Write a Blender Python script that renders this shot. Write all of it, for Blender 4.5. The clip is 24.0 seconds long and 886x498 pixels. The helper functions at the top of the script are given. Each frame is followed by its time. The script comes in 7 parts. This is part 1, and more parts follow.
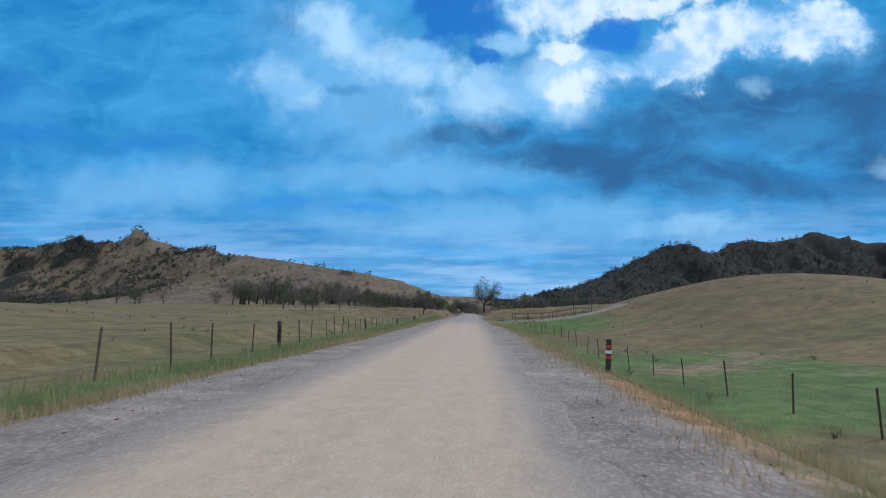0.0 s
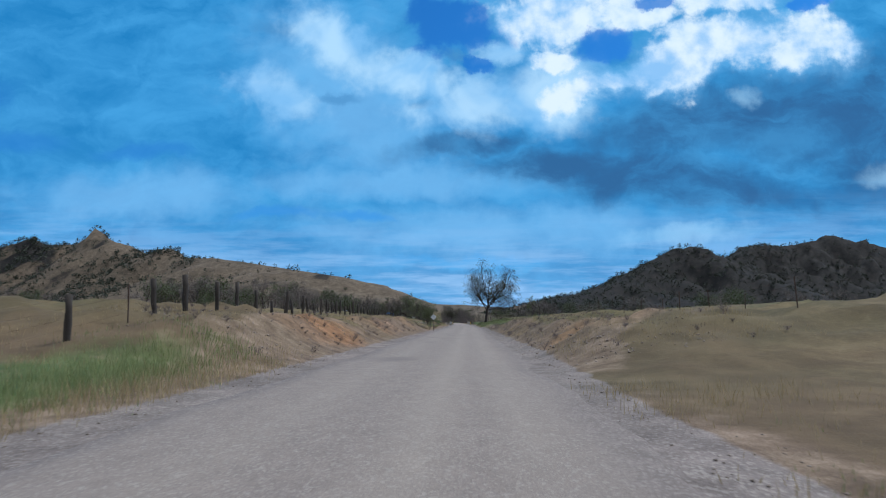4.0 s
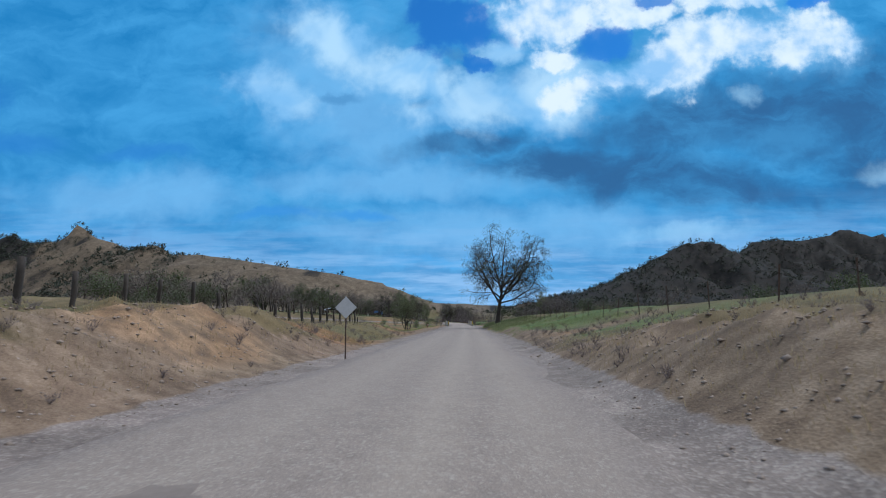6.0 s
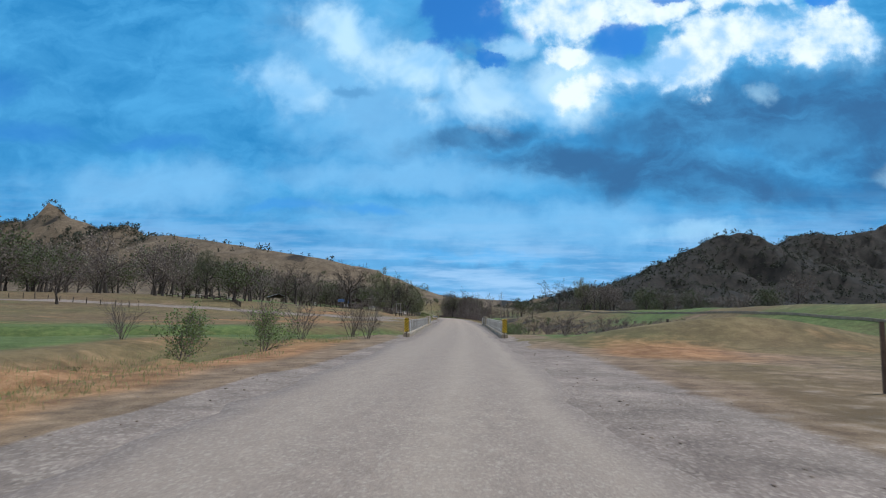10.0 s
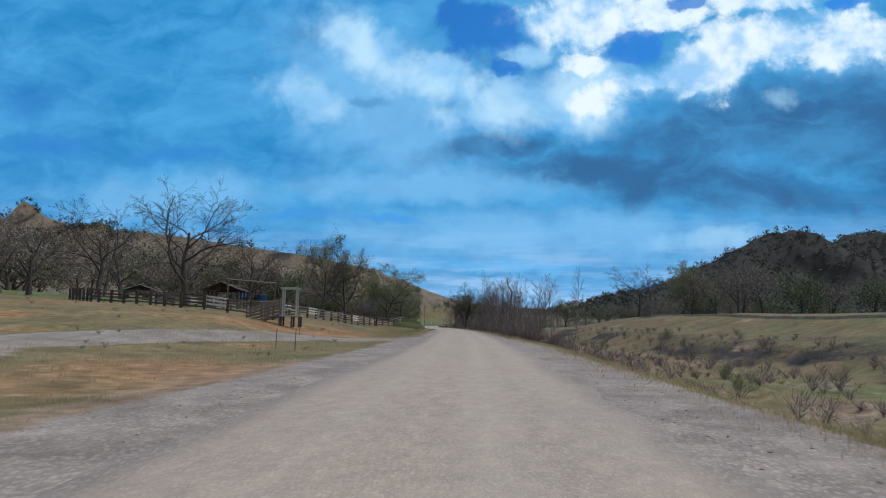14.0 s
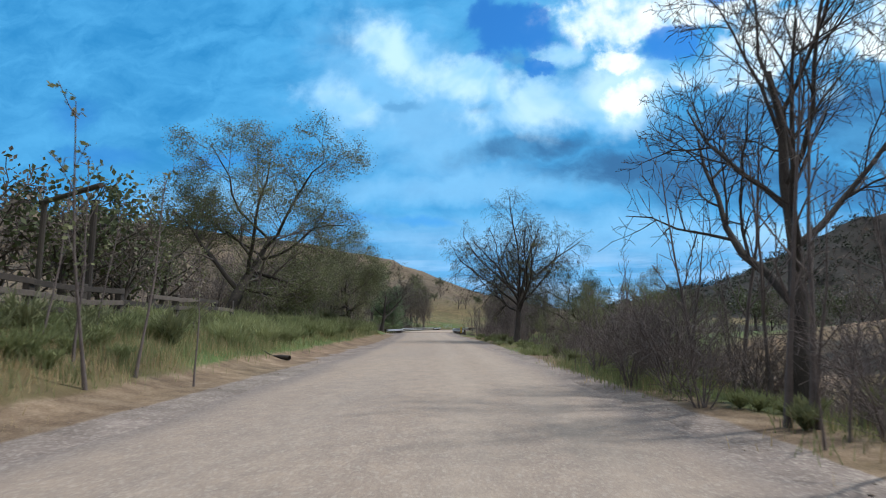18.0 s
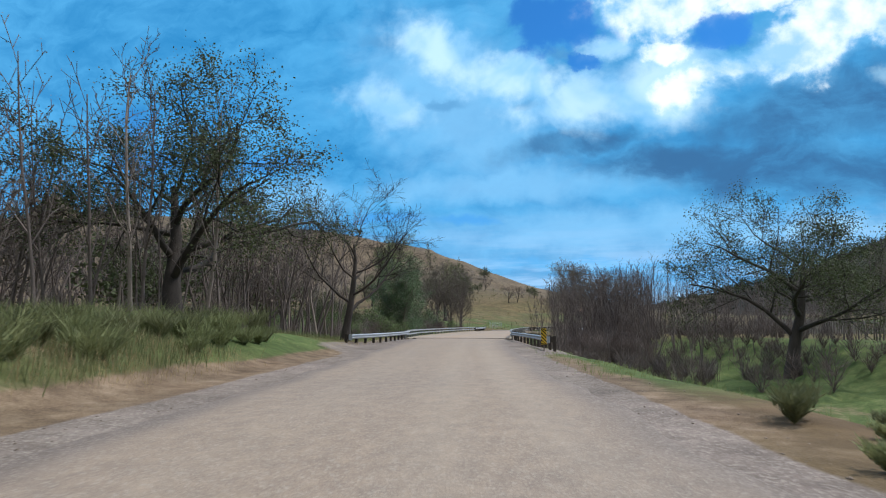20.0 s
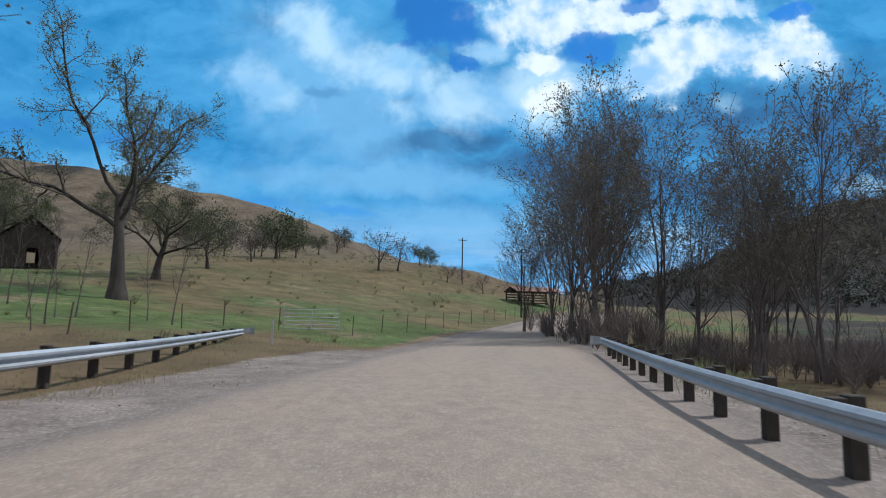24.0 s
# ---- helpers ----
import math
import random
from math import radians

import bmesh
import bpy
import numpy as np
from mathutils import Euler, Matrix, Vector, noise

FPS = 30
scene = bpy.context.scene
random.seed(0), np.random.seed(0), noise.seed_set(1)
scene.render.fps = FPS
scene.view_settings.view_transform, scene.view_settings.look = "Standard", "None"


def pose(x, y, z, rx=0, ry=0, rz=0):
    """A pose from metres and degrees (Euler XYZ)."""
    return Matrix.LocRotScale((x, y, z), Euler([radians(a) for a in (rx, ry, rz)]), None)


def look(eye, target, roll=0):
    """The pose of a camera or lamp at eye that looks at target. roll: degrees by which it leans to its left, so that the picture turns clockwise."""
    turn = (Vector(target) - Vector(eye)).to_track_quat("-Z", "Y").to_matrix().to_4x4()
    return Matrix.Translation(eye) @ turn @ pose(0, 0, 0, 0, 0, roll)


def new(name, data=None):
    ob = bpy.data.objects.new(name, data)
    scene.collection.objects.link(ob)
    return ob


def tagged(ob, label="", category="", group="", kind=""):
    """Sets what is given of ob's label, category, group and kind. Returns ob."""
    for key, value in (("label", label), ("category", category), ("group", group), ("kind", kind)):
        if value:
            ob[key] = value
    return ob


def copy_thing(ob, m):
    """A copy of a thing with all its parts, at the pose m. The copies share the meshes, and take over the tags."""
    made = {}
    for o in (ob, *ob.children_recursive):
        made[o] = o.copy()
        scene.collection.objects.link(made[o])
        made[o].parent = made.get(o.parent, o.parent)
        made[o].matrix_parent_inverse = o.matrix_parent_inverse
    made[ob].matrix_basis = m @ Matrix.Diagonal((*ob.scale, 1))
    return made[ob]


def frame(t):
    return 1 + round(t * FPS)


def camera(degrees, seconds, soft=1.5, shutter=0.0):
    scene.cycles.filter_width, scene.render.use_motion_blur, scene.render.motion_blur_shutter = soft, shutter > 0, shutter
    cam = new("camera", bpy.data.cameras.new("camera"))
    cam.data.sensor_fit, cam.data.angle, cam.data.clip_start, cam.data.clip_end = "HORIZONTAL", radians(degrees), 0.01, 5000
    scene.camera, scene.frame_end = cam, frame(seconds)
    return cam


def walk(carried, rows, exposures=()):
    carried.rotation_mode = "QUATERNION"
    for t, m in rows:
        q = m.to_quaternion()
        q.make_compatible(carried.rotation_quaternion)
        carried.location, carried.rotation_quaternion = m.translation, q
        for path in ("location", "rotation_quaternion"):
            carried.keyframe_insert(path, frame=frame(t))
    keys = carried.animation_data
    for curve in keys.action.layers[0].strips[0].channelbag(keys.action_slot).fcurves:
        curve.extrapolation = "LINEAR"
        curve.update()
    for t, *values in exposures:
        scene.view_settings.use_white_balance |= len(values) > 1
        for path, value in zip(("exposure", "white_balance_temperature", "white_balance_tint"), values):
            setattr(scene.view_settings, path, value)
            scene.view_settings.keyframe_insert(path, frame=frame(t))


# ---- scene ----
# ---- camera ----
cam = camera(73.1, 24.0, soft=1.1, shutter=0.05)
# seconds, x, y, z, tilt, lean, turn
PATH = [
    (0.0, 0.0, 0.0, 1.5, 96.0, 0.0, 2.4), (0.5, -0.014, 15.75, 1.5, 96.3, 0.2, 2.5), (1.0, -0.032, 31.5, 1.5, 96.4, 0.0, 2.5),
    (1.5, -0.012, 47.25, 1.5, 96.3, 0.05, 2.2), (2.0, 0.078, 63.0, 1.5, 97.1, -0.3, 1.9), (2.5, 0.209, 78.749, 1.5, 96.6, -0.2, 1.9),
    (3.0, 0.355, 94.498, 1.5, 96.7, -0.11, 1.85), (3.5, 0.513, 110.248, 1.5, 96.8, -0.03, 1.8), (4.0, 0.685, 125.997, 1.5, 96.85, 0.06, 1.75),
    (4.5, 0.867, 141.746, 1.5, 96.9, 0.15, 1.7), (5.0, 1.042, 157.495, 1.5, 96.9, 0.1, 1.8), (5.5, 1.196, 173.244, 1.5, 96.9, 0.2, 1.9),
    (6.0, 1.341, 188.993, 1.5, 96.8, 0.3, 1.87), (6.5, 1.493, 204.743, 1.5, 96.7, 0.28, 1.83), (7.0, 1.648, 220.492, 1.5, 96.6, 0.27, 1.8),
    (7.5, 1.78, 236.241, 1.5, 96.5, 0.25, 2.0), (8.0, 1.864, 251.991, 1.5, 96.6, 0.4, 2.2), (8.5, 1.899, 267.741, 1.5, 96.4, 0.05, 2.35),
    (9.0, 1.893, 283.491, 1.5, 95.7, -0.15, 2.5), (9.5, 1.853, 299.241, 1.5, 95.7, -0.8, 2.6), (10.0, 1.776, 314.991, 1.5, 96.3, -0.75, 2.7),
    (10.5, 1.621, 330.74, 1.5, 96.0, -1.35, 3.2), (11.0, 1.373, 346.488, 1.5, 96.3, -1.13, 3.45), (11.5, 1.052, 362.235, 1.5, 96.6, -0.91, 3.7),
    (12.0, 0.679, 377.98, 1.5, 96.95, -0.69, 3.83), (12.5, 0.267, 393.725, 1.5, 97.3, -0.47, 3.97), (13.0, -0.181, 409.468, 1.5, 97.4, -0.25, 4.1),
    (13.5, -0.662, 425.211, 1.5, 97.5, -0.35, 4.2), (14.0, -1.169, 440.953, 1.5, 97.1, -0.65, 4.3), (14.5, -1.697, 456.694, 1.5, 97.05, -0.75, 4.35),
    (15.0, -2.243, 472.435, 1.5, 97.0, -0.42, 4.4), (15.5, -2.824, 488.174, 1.5, 97.0, -0.35, 4.6), (16.0, -3.456, 503.911, 1.5, 97.0, -0.1, 4.8),
    (16.5, -4.147, 519.646, 1.5, 97.05, 0.0, 5.0), (17.0, -4.932, 535.376, 1.5, 97.1, 0.1, 5.4), (17.5, -5.902, 551.096, 1.5, 97.2, 0.03, 6.3),
    (18.0, -7.176, 566.794, 1.5, 97.3, -0.28, 7.7), (18.5, -8.82, 582.458, 1.5, 97.3, -0.22, 9.1), (19.0, -10.832, 598.079, 1.5, 97.25, -0.17, 10.4),
    (19.5, -13.18, 613.652, 1.5, 97.2, -0.11, 11.7), (20.0, -15.753, 629.191, 1.5, 97.15, -0.05, 12.05), (20.5, -18.424, 644.713, 1.5, 97.1, 0.0, 12.4),
    (21.0, -21.071, 660.239, 1.5, 97.2, 0.17, 12.0), (21.5, -23.513, 675.798, 1.5, 96.8, 0.23, 10.8), (22.0, -25.599, 691.409, 1.5, 97.1, 0.0, 9.4),
    (22.5, -27.176, 707.078, 1.5, 97.0, -0.38, 7.1), (23.0, -28.096, 722.8, 1.5, 96.8, -0.55, 4.4), (23.5, -28.339, 738.547, 1.5, 97.5, -0.82, 2.1),
    (24.0, -27.991, 754.293, 1.5, 96.6, -1.15, -0.2),
]
# seconds, stops, kelvin, tint
LEVELS = [(0.0, -0.12, 5700, 8), (6.5, -0.12, 5750, 8), (8.0, 0.0, 5950, 8), (9.0, 0.15, 6100, 8), (10.0, 0.06, 6150, 8), (13.0, -0.05, 6050, 8), (15.0, 0.0, 6050, 8),
          (16.0, 0.08, 6150, 8), (17.0, 0.20, 6200, 8), (18.5, 0.24, 6300, 8), (21.0, 0.16, 6150, 8), (22.0, 0.05, 5950, 8), (24.0, 0.02, 6050, 8)]
walk(cam, [(r[0], pose(*r[1:])) for r in PATH], LEVELS)

# ---- sky and sun ----
SUN_EL, SUN_AZ = radians(56), radians(60)     # azimuth from +y towards +x


def sky_world():
    w = bpy.data.worlds.new("sky")
    scene.world = w
    w.use_nodes = True
    nt = w.node_tree
    N, L = nt.nodes, nt.links
    N.clear()

    def node(kind, **props):
        n = N.new(kind)
        for k, v in props.items():
            if k == "op":
                n.operation = v
        return n

    def val(sock, v):
        if hasattr(v, "is_linked"):
            L.new(v, sock)
        else:
            sock.default_value = v

    def m(op, a, b=0.0, c=None):
        n = node("ShaderNodeMath", op=op)
        val(n.inputs[0], a)
        val(n.inputs[1], b)
        if c is not None:
            val(n.inputs[2], c)
        return n.outputs[0]

    def mix(f, a, b):
        n = N.new("ShaderNodeMix")
        n.data_type = "RGBA"
        val(n.inputs[0], f)
        for sock, v in ((n.inputs[6], a), (n.inputs[7], b)):
            val(sock, v if hasattr(v, "is_linked") else (*v, 1))
        return n.outputs[2]

    def ramp(v, lo, hi):
        n = N.new("ShaderNodeMapRange")
        n.interpolation_type = "SMOOTHSTEP"
        val(n.inputs[0], v)
        n.inputs[1].default_value, n.inputs[2].default_value = lo, hi
        return n.outputs[0]

    def noise_tex(vec, scale, detail, rough=0.5, dist=0.0):
        n = N.new("ShaderNodeTexNoise")
        L.new(vec, n.inputs["Vector"])
        n.inputs["Scale"].default_value, n.inputs["Detail"].default_value = scale, detail
        n.inputs["Roughness"].default_value, n.inputs["Distortion"].default_value = rough, dist
        return n

    tc = N.new("ShaderNodeTexCoord")
    sep = N.new("ShaderNodeSeparateXYZ")
    L.new(tc.outputs["Generated"], sep.inputs[0])
    dx, dy, dz = sep.outputs
    up = m("MAXIMUM", dz, 0.02)
    # cloud layer seen in perspective
    zz = m("ADD", up, 0.22)
    comb = N.new("ShaderNodeCombineXYZ")
    L.new(m("DIVIDE", dx, zz), comb.inputs[0])
    L.new(m("DIVIDE", dy, zz), comb.inputs[1])
    layer = comb.outputs[0]
    # plane of directions ahead, for the single clouds
    ay = m("MAXIMUM", dy, 0.15)
    front = N.new("ShaderNodeCombineXYZ")
    L.new(m("DIVIDE", dx, ay), front.inputs[0])
    L.new(m("DIVIDE", dz, ay), front.inputs[1])
    wob = noise_tex(front.outputs[0], 8.0, 8.0, 0.62)
    wv = N.new("ShaderNodeVectorMath")
    wv.operation = "MULTIPLY_ADD"
    L.new(wob.outputs["Color"], wv.inputs[0])
    wv.inputs[1].default_value = (0.10, 0.08, 0.0)
    sh = N.new("ShaderNodeVectorMath")
    sh.operation = "SUBTRACT"
    L.new(front.outputs[0], sh.inputs[0])
    sh.inputs[1].default_value = (0.05, 0.04, 0.0)
    L.new(sh.outputs[0], wv.inputs[2])
    bent = wv.outputs[0]

    def blob(cx, cz, rx, rz, turn=0.0, soft=0.75):
        mp = N.new("ShaderNodeMapping")
        mp.vector_type = "TEXTURE"
        L.new(bent, mp.inputs[0])
        mp.inputs[1].default_value = (cx, cz, 0)
        mp.inputs[2].default_value = (0, 0, radians(turn))
        mp.inputs[3].default_value = (rx, rz, 1)
        ln = N.new("ShaderNodeVectorMath")
        ln.operation = "LENGTH"
        L.new(mp.outputs[0], ln.inputs[0])
        return ramp(ln.outputs["Value"], 1.0 + soft * 0.5, 1.0 - soft)

    def most(items):
        out = items[0]
        for it in items[1:]:
            out = m("MAXIMUM", out, it)
        return out

    sky = N.new("ShaderNodeTexSky")
    sky.sky_type = "NISHITA"
    sky.sun_disc = False
    sky.sun_elevation, sky.sun_rotation = SUN_EL, SUN_AZ
    sky.air_density, sky.dust_density, sky.ozone_density = 1.0, 0.3, 3.0
    blue = N.new("ShaderNodeVectorMath")
    blue.operation = "MULTIPLY"
    L.new(sky.outputs[0], blue.inputs[0])
    blue.inputs[1].default_value = (0.024, 0.078, 0.125)
    clear = blue.outputs[0]

    big = noise_tex(layer, 0.55, 6.0, 0.55, 0.4).outputs[0]
    mid = noise_tex(layer, 1.7, 7.0, 0.6, 0.3).outputs[0]
    fine = noise_tex(layer, 5.0, 6.0, 0.6).outputs[0]
    detail = m("ADD", m("MULTIPLY", mid, 0.65), m("MULTIPLY", fine, 0.35))

    fray = noise_tex(front.outputs[0], 9.0, 8.0, 0.55, 0.3).outputs[0]
    puff = noise_tex(front.outputs[0], 24.0, 5.0, 0.55).outputs[0]
    ragged = m("ADD", m("MULTIPLY", fray, 0.75), m("MULTIPLY", puff, 0.25))
    billow = noise_tex(front.outputs[0], 8.0, 3.5, 0.5, 0.6).outputs[0]

    def torn(field, amount, lo, hi):
        return m("MULTIPLY", ramp(field, 0.0, 0.18), ramp(m("ADD", field, m("MULTIPLY", m("SUBTRACT", ragged, 0.5), amount)), lo, hi))

    holes = most([blob(-0.015, 0.515, 0.115, 0.075, -20, 1.0), blob(0.247, 0.475, 0.060, 0.040, 30, 1.0), blob(0.35, 0.56, 0.05, 0.022, 0, 1.0),
                  blob(0.03, 0.440, 0.05, 0.020, -25, 1.0), blob(0.60, 0.55, 0.05, 0.020, 0, 1.0)])
    thin = most([blob(-0.80, 0.312, 0.13, 0.030, 0, 1.0), blob(-0.56, 0.298, 0.12, 0.020, 0, 1.0), blob(-0.317, 0.180, 0.09, 0.012, 0, 1.0),
                 blob(-0.17, 0.170, 0.07, 0.012, -8, 1.0), blob(0.02, 0.095, 0.20, 0.014, 0, 1.0), blob(-0.85, 0.40, 0.07, 0.05, 0, 1.0)])
    scud = most([blob(-0.21, 0.395, 0.05, 0.013, -6, 1.0), blob(-0.33, 0.520, 0.06, 0.02, -20, 1.0), blob(-0.07, 0.385, 0.03, 0.010, 0, 1.0), blob(0.0, 0.455, 0.05, 0.012, -20, 1.0)])
    white = most([blob(0.150, 0.535, 0.150, 0.085, 0, 1.0), blob(0.165, 0.450, 0.060, 0.030, 0, 1.0), blob(0.36, 0.440, 0.190, 0.070, 16, 1.0),
                  blob(0.47, 0.485, 0.190, 0.065, 12, 1.0), blob(0.60, 0.470, 0.110, 0.080, -20, 1.0), blob(0.24, 0.405, 0.120, 0.040, 16, 1.0),
                  blob(0.31, 0.545, 0.10, 0.040, 0, 1.0), blob(0.47, 0.560, 0.13, 0.040, 0, 1.0)])
    soft_white = most([blob(0.034, 0.380, 0.150, 0.055, 4, 1.0), blob(-0.104, 0.436, 0.130, 0.050, -15, 1.0), blob(-0.23, 0.500, 0.110, 0.060, -25, 1.0),
                       blob(0.15, 0.395, 0.19, 0.075, 10, 1.0), blob(-0.33, 0.40, 0.10, 0.05, -20, 1.0), blob(0.06, 0.455, 0.05, 0.03, 0, 1.0)])
    small = most([blob(0.486, 0.382, 0.030, 0.024, 0, 1.0), blob(0.383, 0.140, 0.16, 0.024, 4, 1.0),
                  blob(0.72, 0.24, 0.06, 0.03, 0, 1.0)])
    dark = most([blob(0.42, 0.340, 0.26, 0.085, 12, 1.0), blob(0.63, 0.36, 0.22, 0.11, 20, 1.0), blob(0.01, 0.300, 0.14, 0.026, 5, 1.0),
                 blob(0.36, 0.235, 0.30, 0.060, -6, 1.0), blob(0.80, 0.28, 0.25, 0.14, 0, 1.0), blob(0.18, 0.265, 0.2, 0.04, 0, 1.0)])
    veil = most([blob(-0.20, 0.40, 0.26, 0.17, -35, 1.0), blob(-0.12, 0.235, 0.30, 0.045, 0, 1.0), blob(0.08, 0.15, 0.40, 0.06, 0, 1.0), blob(-0.55, 0.22, 0.25, 0.06, 0, 1.0)])

    teal = (0.026, 0.220, 0.510)
    pale = (0.095, 0.400, 0.745)
    grey = (0.046, 0.148, 0.320)
    rip = N.new("ShaderNodeMapping")
    rip.inputs[2].default_value = (0, 0, radians(-12))
    rip.inputs[3].default_value = (7.0, 15.0, 1.0)
    L.new(bent, rip.inputs[0])
    ripple = noise_tex(rip.outputs[0], 1.0, 8.0, 0.62, 0.6).outputs[0]
    detail = m("ADD", m("MULTIPLY", detail, 0.50), m("MULTIPLY", ripple, 0.50))
    body = mix(ramp(detail, 0.33, 0.66), teal, pale)
    body = mix(m("MULTIPLY", ramp(big, 0.40, 0.62), 0.25), body, (0.15, 0.47, 0.81))
    body = mix(m("MULTIPLY", torn(veil, 1.6, 0.10, 1.0), 0.62), body, (0.27, 0.58, 0.89))
    body = mix(m("MULTIPLY", torn(dark, 1.2, 0.10, 0.90), m("ADD", 0.50, m("MULTIPLY", ramp(detail, 0.60, 0.42), 0.45))), body, grey)
    body = mix(m("MULTIPLY", torn(thin, 0.9, 0.2, 1.0), 0.70), body, clear)
    body = mix(m("MULTIPLY", torn(scud, 1.0, 0.2, 0.9), 0.65), body, (0.10, 0.30, 0.56))
    body = mix(m("MULTIPLY", torn(holes, 2.0, 0.30, 0.80), 0.95), body, clear)
    # sunlit heaps: thin bright cloud all round, then the dense tops with shaded folds
    body = mix(m("MULTIPLY", torn(soft_white, 2.2, 0.15, 0.95), 0.85), body, mix(ramp(billow, 0.36, 0.62), (0.30, 0.60, 0.91), (0.60, 0.84, 1.0)))
    body = mix(m("MULTIPLY", torn(white, 1.8, 0.20, 0.95), 0.65), body, (0.34, 0.66, 0.95))
    folds = m("ADD", m("MULTIPLY", billow, 0.35), m("ADD", m("MULTIPLY", fray, 0.35), m("MULTIPLY", puff, 0.3)))
    dense = torn(white, 2.6, 0.42, 0.78)
    body = mix(dense, body, mix(ramp(folds, 0.40, 0.58), (0.34, 0.61, 0.91), (0.90, 0.98, 1.0)))
    body = mix(m("MULTIPLY", torn(holes, 2.2, 0.42, 0.70), 0.85), body, clear)
    body = mix(m("MULTIPLY", torn(small, 1.6, 0.25, 1.1), 0.48), body, (0.50, 0.80, 1.0))
    # lighter, streaky air towards the horizon
    low = ramp(dz, 0.20, 0.02)
    flat = N.new("ShaderNodeMapping")
    flat.inputs[3].default_value = (3.0, 26.0, 1.0)
    L.new(front.outputs[0], flat.inputs[0])
    streak = noise_tex(flat.outputs[0], 1.0, 6.0, 0.6).outputs[0]
    body = mix(m("MULTIPLY", low, m("ADD", 0.22, m("MULTIPLY", ramp(streak, 0.42, 0.60), 0.76))), body, (0.40, 0.63, 0.90))
    # high white cloud added out of view overhead and behind, to neutralise ambient light
    round_ = m("MAXIMUM", ramp(dz, 0.60, 0.78), ramp(dy, 0.30, 0.0))
    cover = mix(ramp(big, 0.36, 0.64), (0.30, 0.40, 0.52), (0.88, 0.90, 0.93))
    body = mix(round_, body, cover)
    bg = N.new("ShaderNodeBackground")
    L.new(body, bg.inputs[0])
    bg.inputs[1].default_value = 1.0
    out = N.new("ShaderNodeOutputWorld")
    L.new(bg.outputs[0], out.inputs[0])


sky_world()
sun = new("sun", bpy.data.lights.new("sun", "SUN"))
sun.data.energy, sun.data.angle, sun.data.color = 3.0, radians(2.0), (1.0, 0.955, 0.90)
sun.matrix_world = look((300 * math.sin(SUN_AZ) * math.cos(SUN_EL), 300 * math.cos(SUN_AZ) * math.cos(SUN_EL), 300 * math.sin(SUN_EL)), (0, 0, 0))

# ---- materials ----
def mat_nodes(name):
    mt = bpy.data.materials.new(name)
    mt.use_nodes = True
    nt = mt.node_tree
    return mt, nt, nt.nodes["Principled BSDF"]


def noise_node(nt, scale, detail=5.0, rough=0.6, coord="Object", stretch=None):
    tc = nt.nodes.new("ShaderNodeTexCoord")
    src = tc.outputs[coord]
    if stretch:
        mp = nt.nodes.new("ShaderNodeMapping")
        mp.inputs[3].default_value = stretch
        nt.links.new(src, mp.inputs[0])
        src = mp.outputs[0]
    n = nt.nodes.new("ShaderNodeTexNoise")
    n.inputs["Scale"].default_value, n.inputs["Detail"].default_value, n.inputs["Roughness"].default_value = scale, detail, rough
    nt.links.new(src, n.inputs["Vector"])
    return n


def ramp_node(nt, fac, stops):
    r = nt.nodes.new("ShaderNodeValToRGB")
    e = r.color_ramp.elements
    e[0].position, e[0].color = stops[0][0], (*stops[0][1], 1)
    e[1].position, e[1].color = stops[-1][0], (*stops[-1][1], 1)
    for p, c in stops[1:-1]:
        e.new(p).color = (*c, 1)
    nt.links.new(fac, r.inputs[0])
    return r.outputs[0]


def mix_node(nt, fac, a, b, blend="MIX"):
    n = nt.nodes.new("ShaderNodeMix")
    n.data_type, n.blend_type = "RGBA", blend
    for sock, v in ((n.inputs[0], fac), (n.inputs[6], a), (n.inputs[7], b)):
        if hasattr(v, "is_linked"):
            nt.links.new(v, sock)
        elif isinstance(v, tuple):
            sock.default_value = (*v, 1)
        else:
            sock.default_value = v
    return n.outputs[2]


def math_node(nt, op, a, b=0.0):
    n = nt.nodes.new("ShaderNodeMath")
    n.operation = op
    for sock, v in zip(n.inputs, (a, b)):
        if hasattr(v, "is_linked"):
            nt.links.new(v, sock)
        else:
            sock.default_value = v
    return n.outputs[0]


def smooth_node(nt, v, lo, hi):
    n = nt.nodes.new("ShaderNodeMapRange")
    n.interpolation_type = "SMOOTHSTEP"
    nt.links.new(v, n.inputs[0])
    n.inputs[1].default_value, n.inputs[2].default_value = lo, hi
    return n.outputs[0]


def bump_node(nt, bsdf, height, strength, dist):
    b = nt.nodes.new("ShaderNodeBump")
    b.inputs["Strength"].default_value, b.inputs["Distance"].default_value = strength, dist
    nt.links.new(height, b.inputs["Height"])
    nt.links.new(b.outputs[0], bsdf.inputs["Normal"])


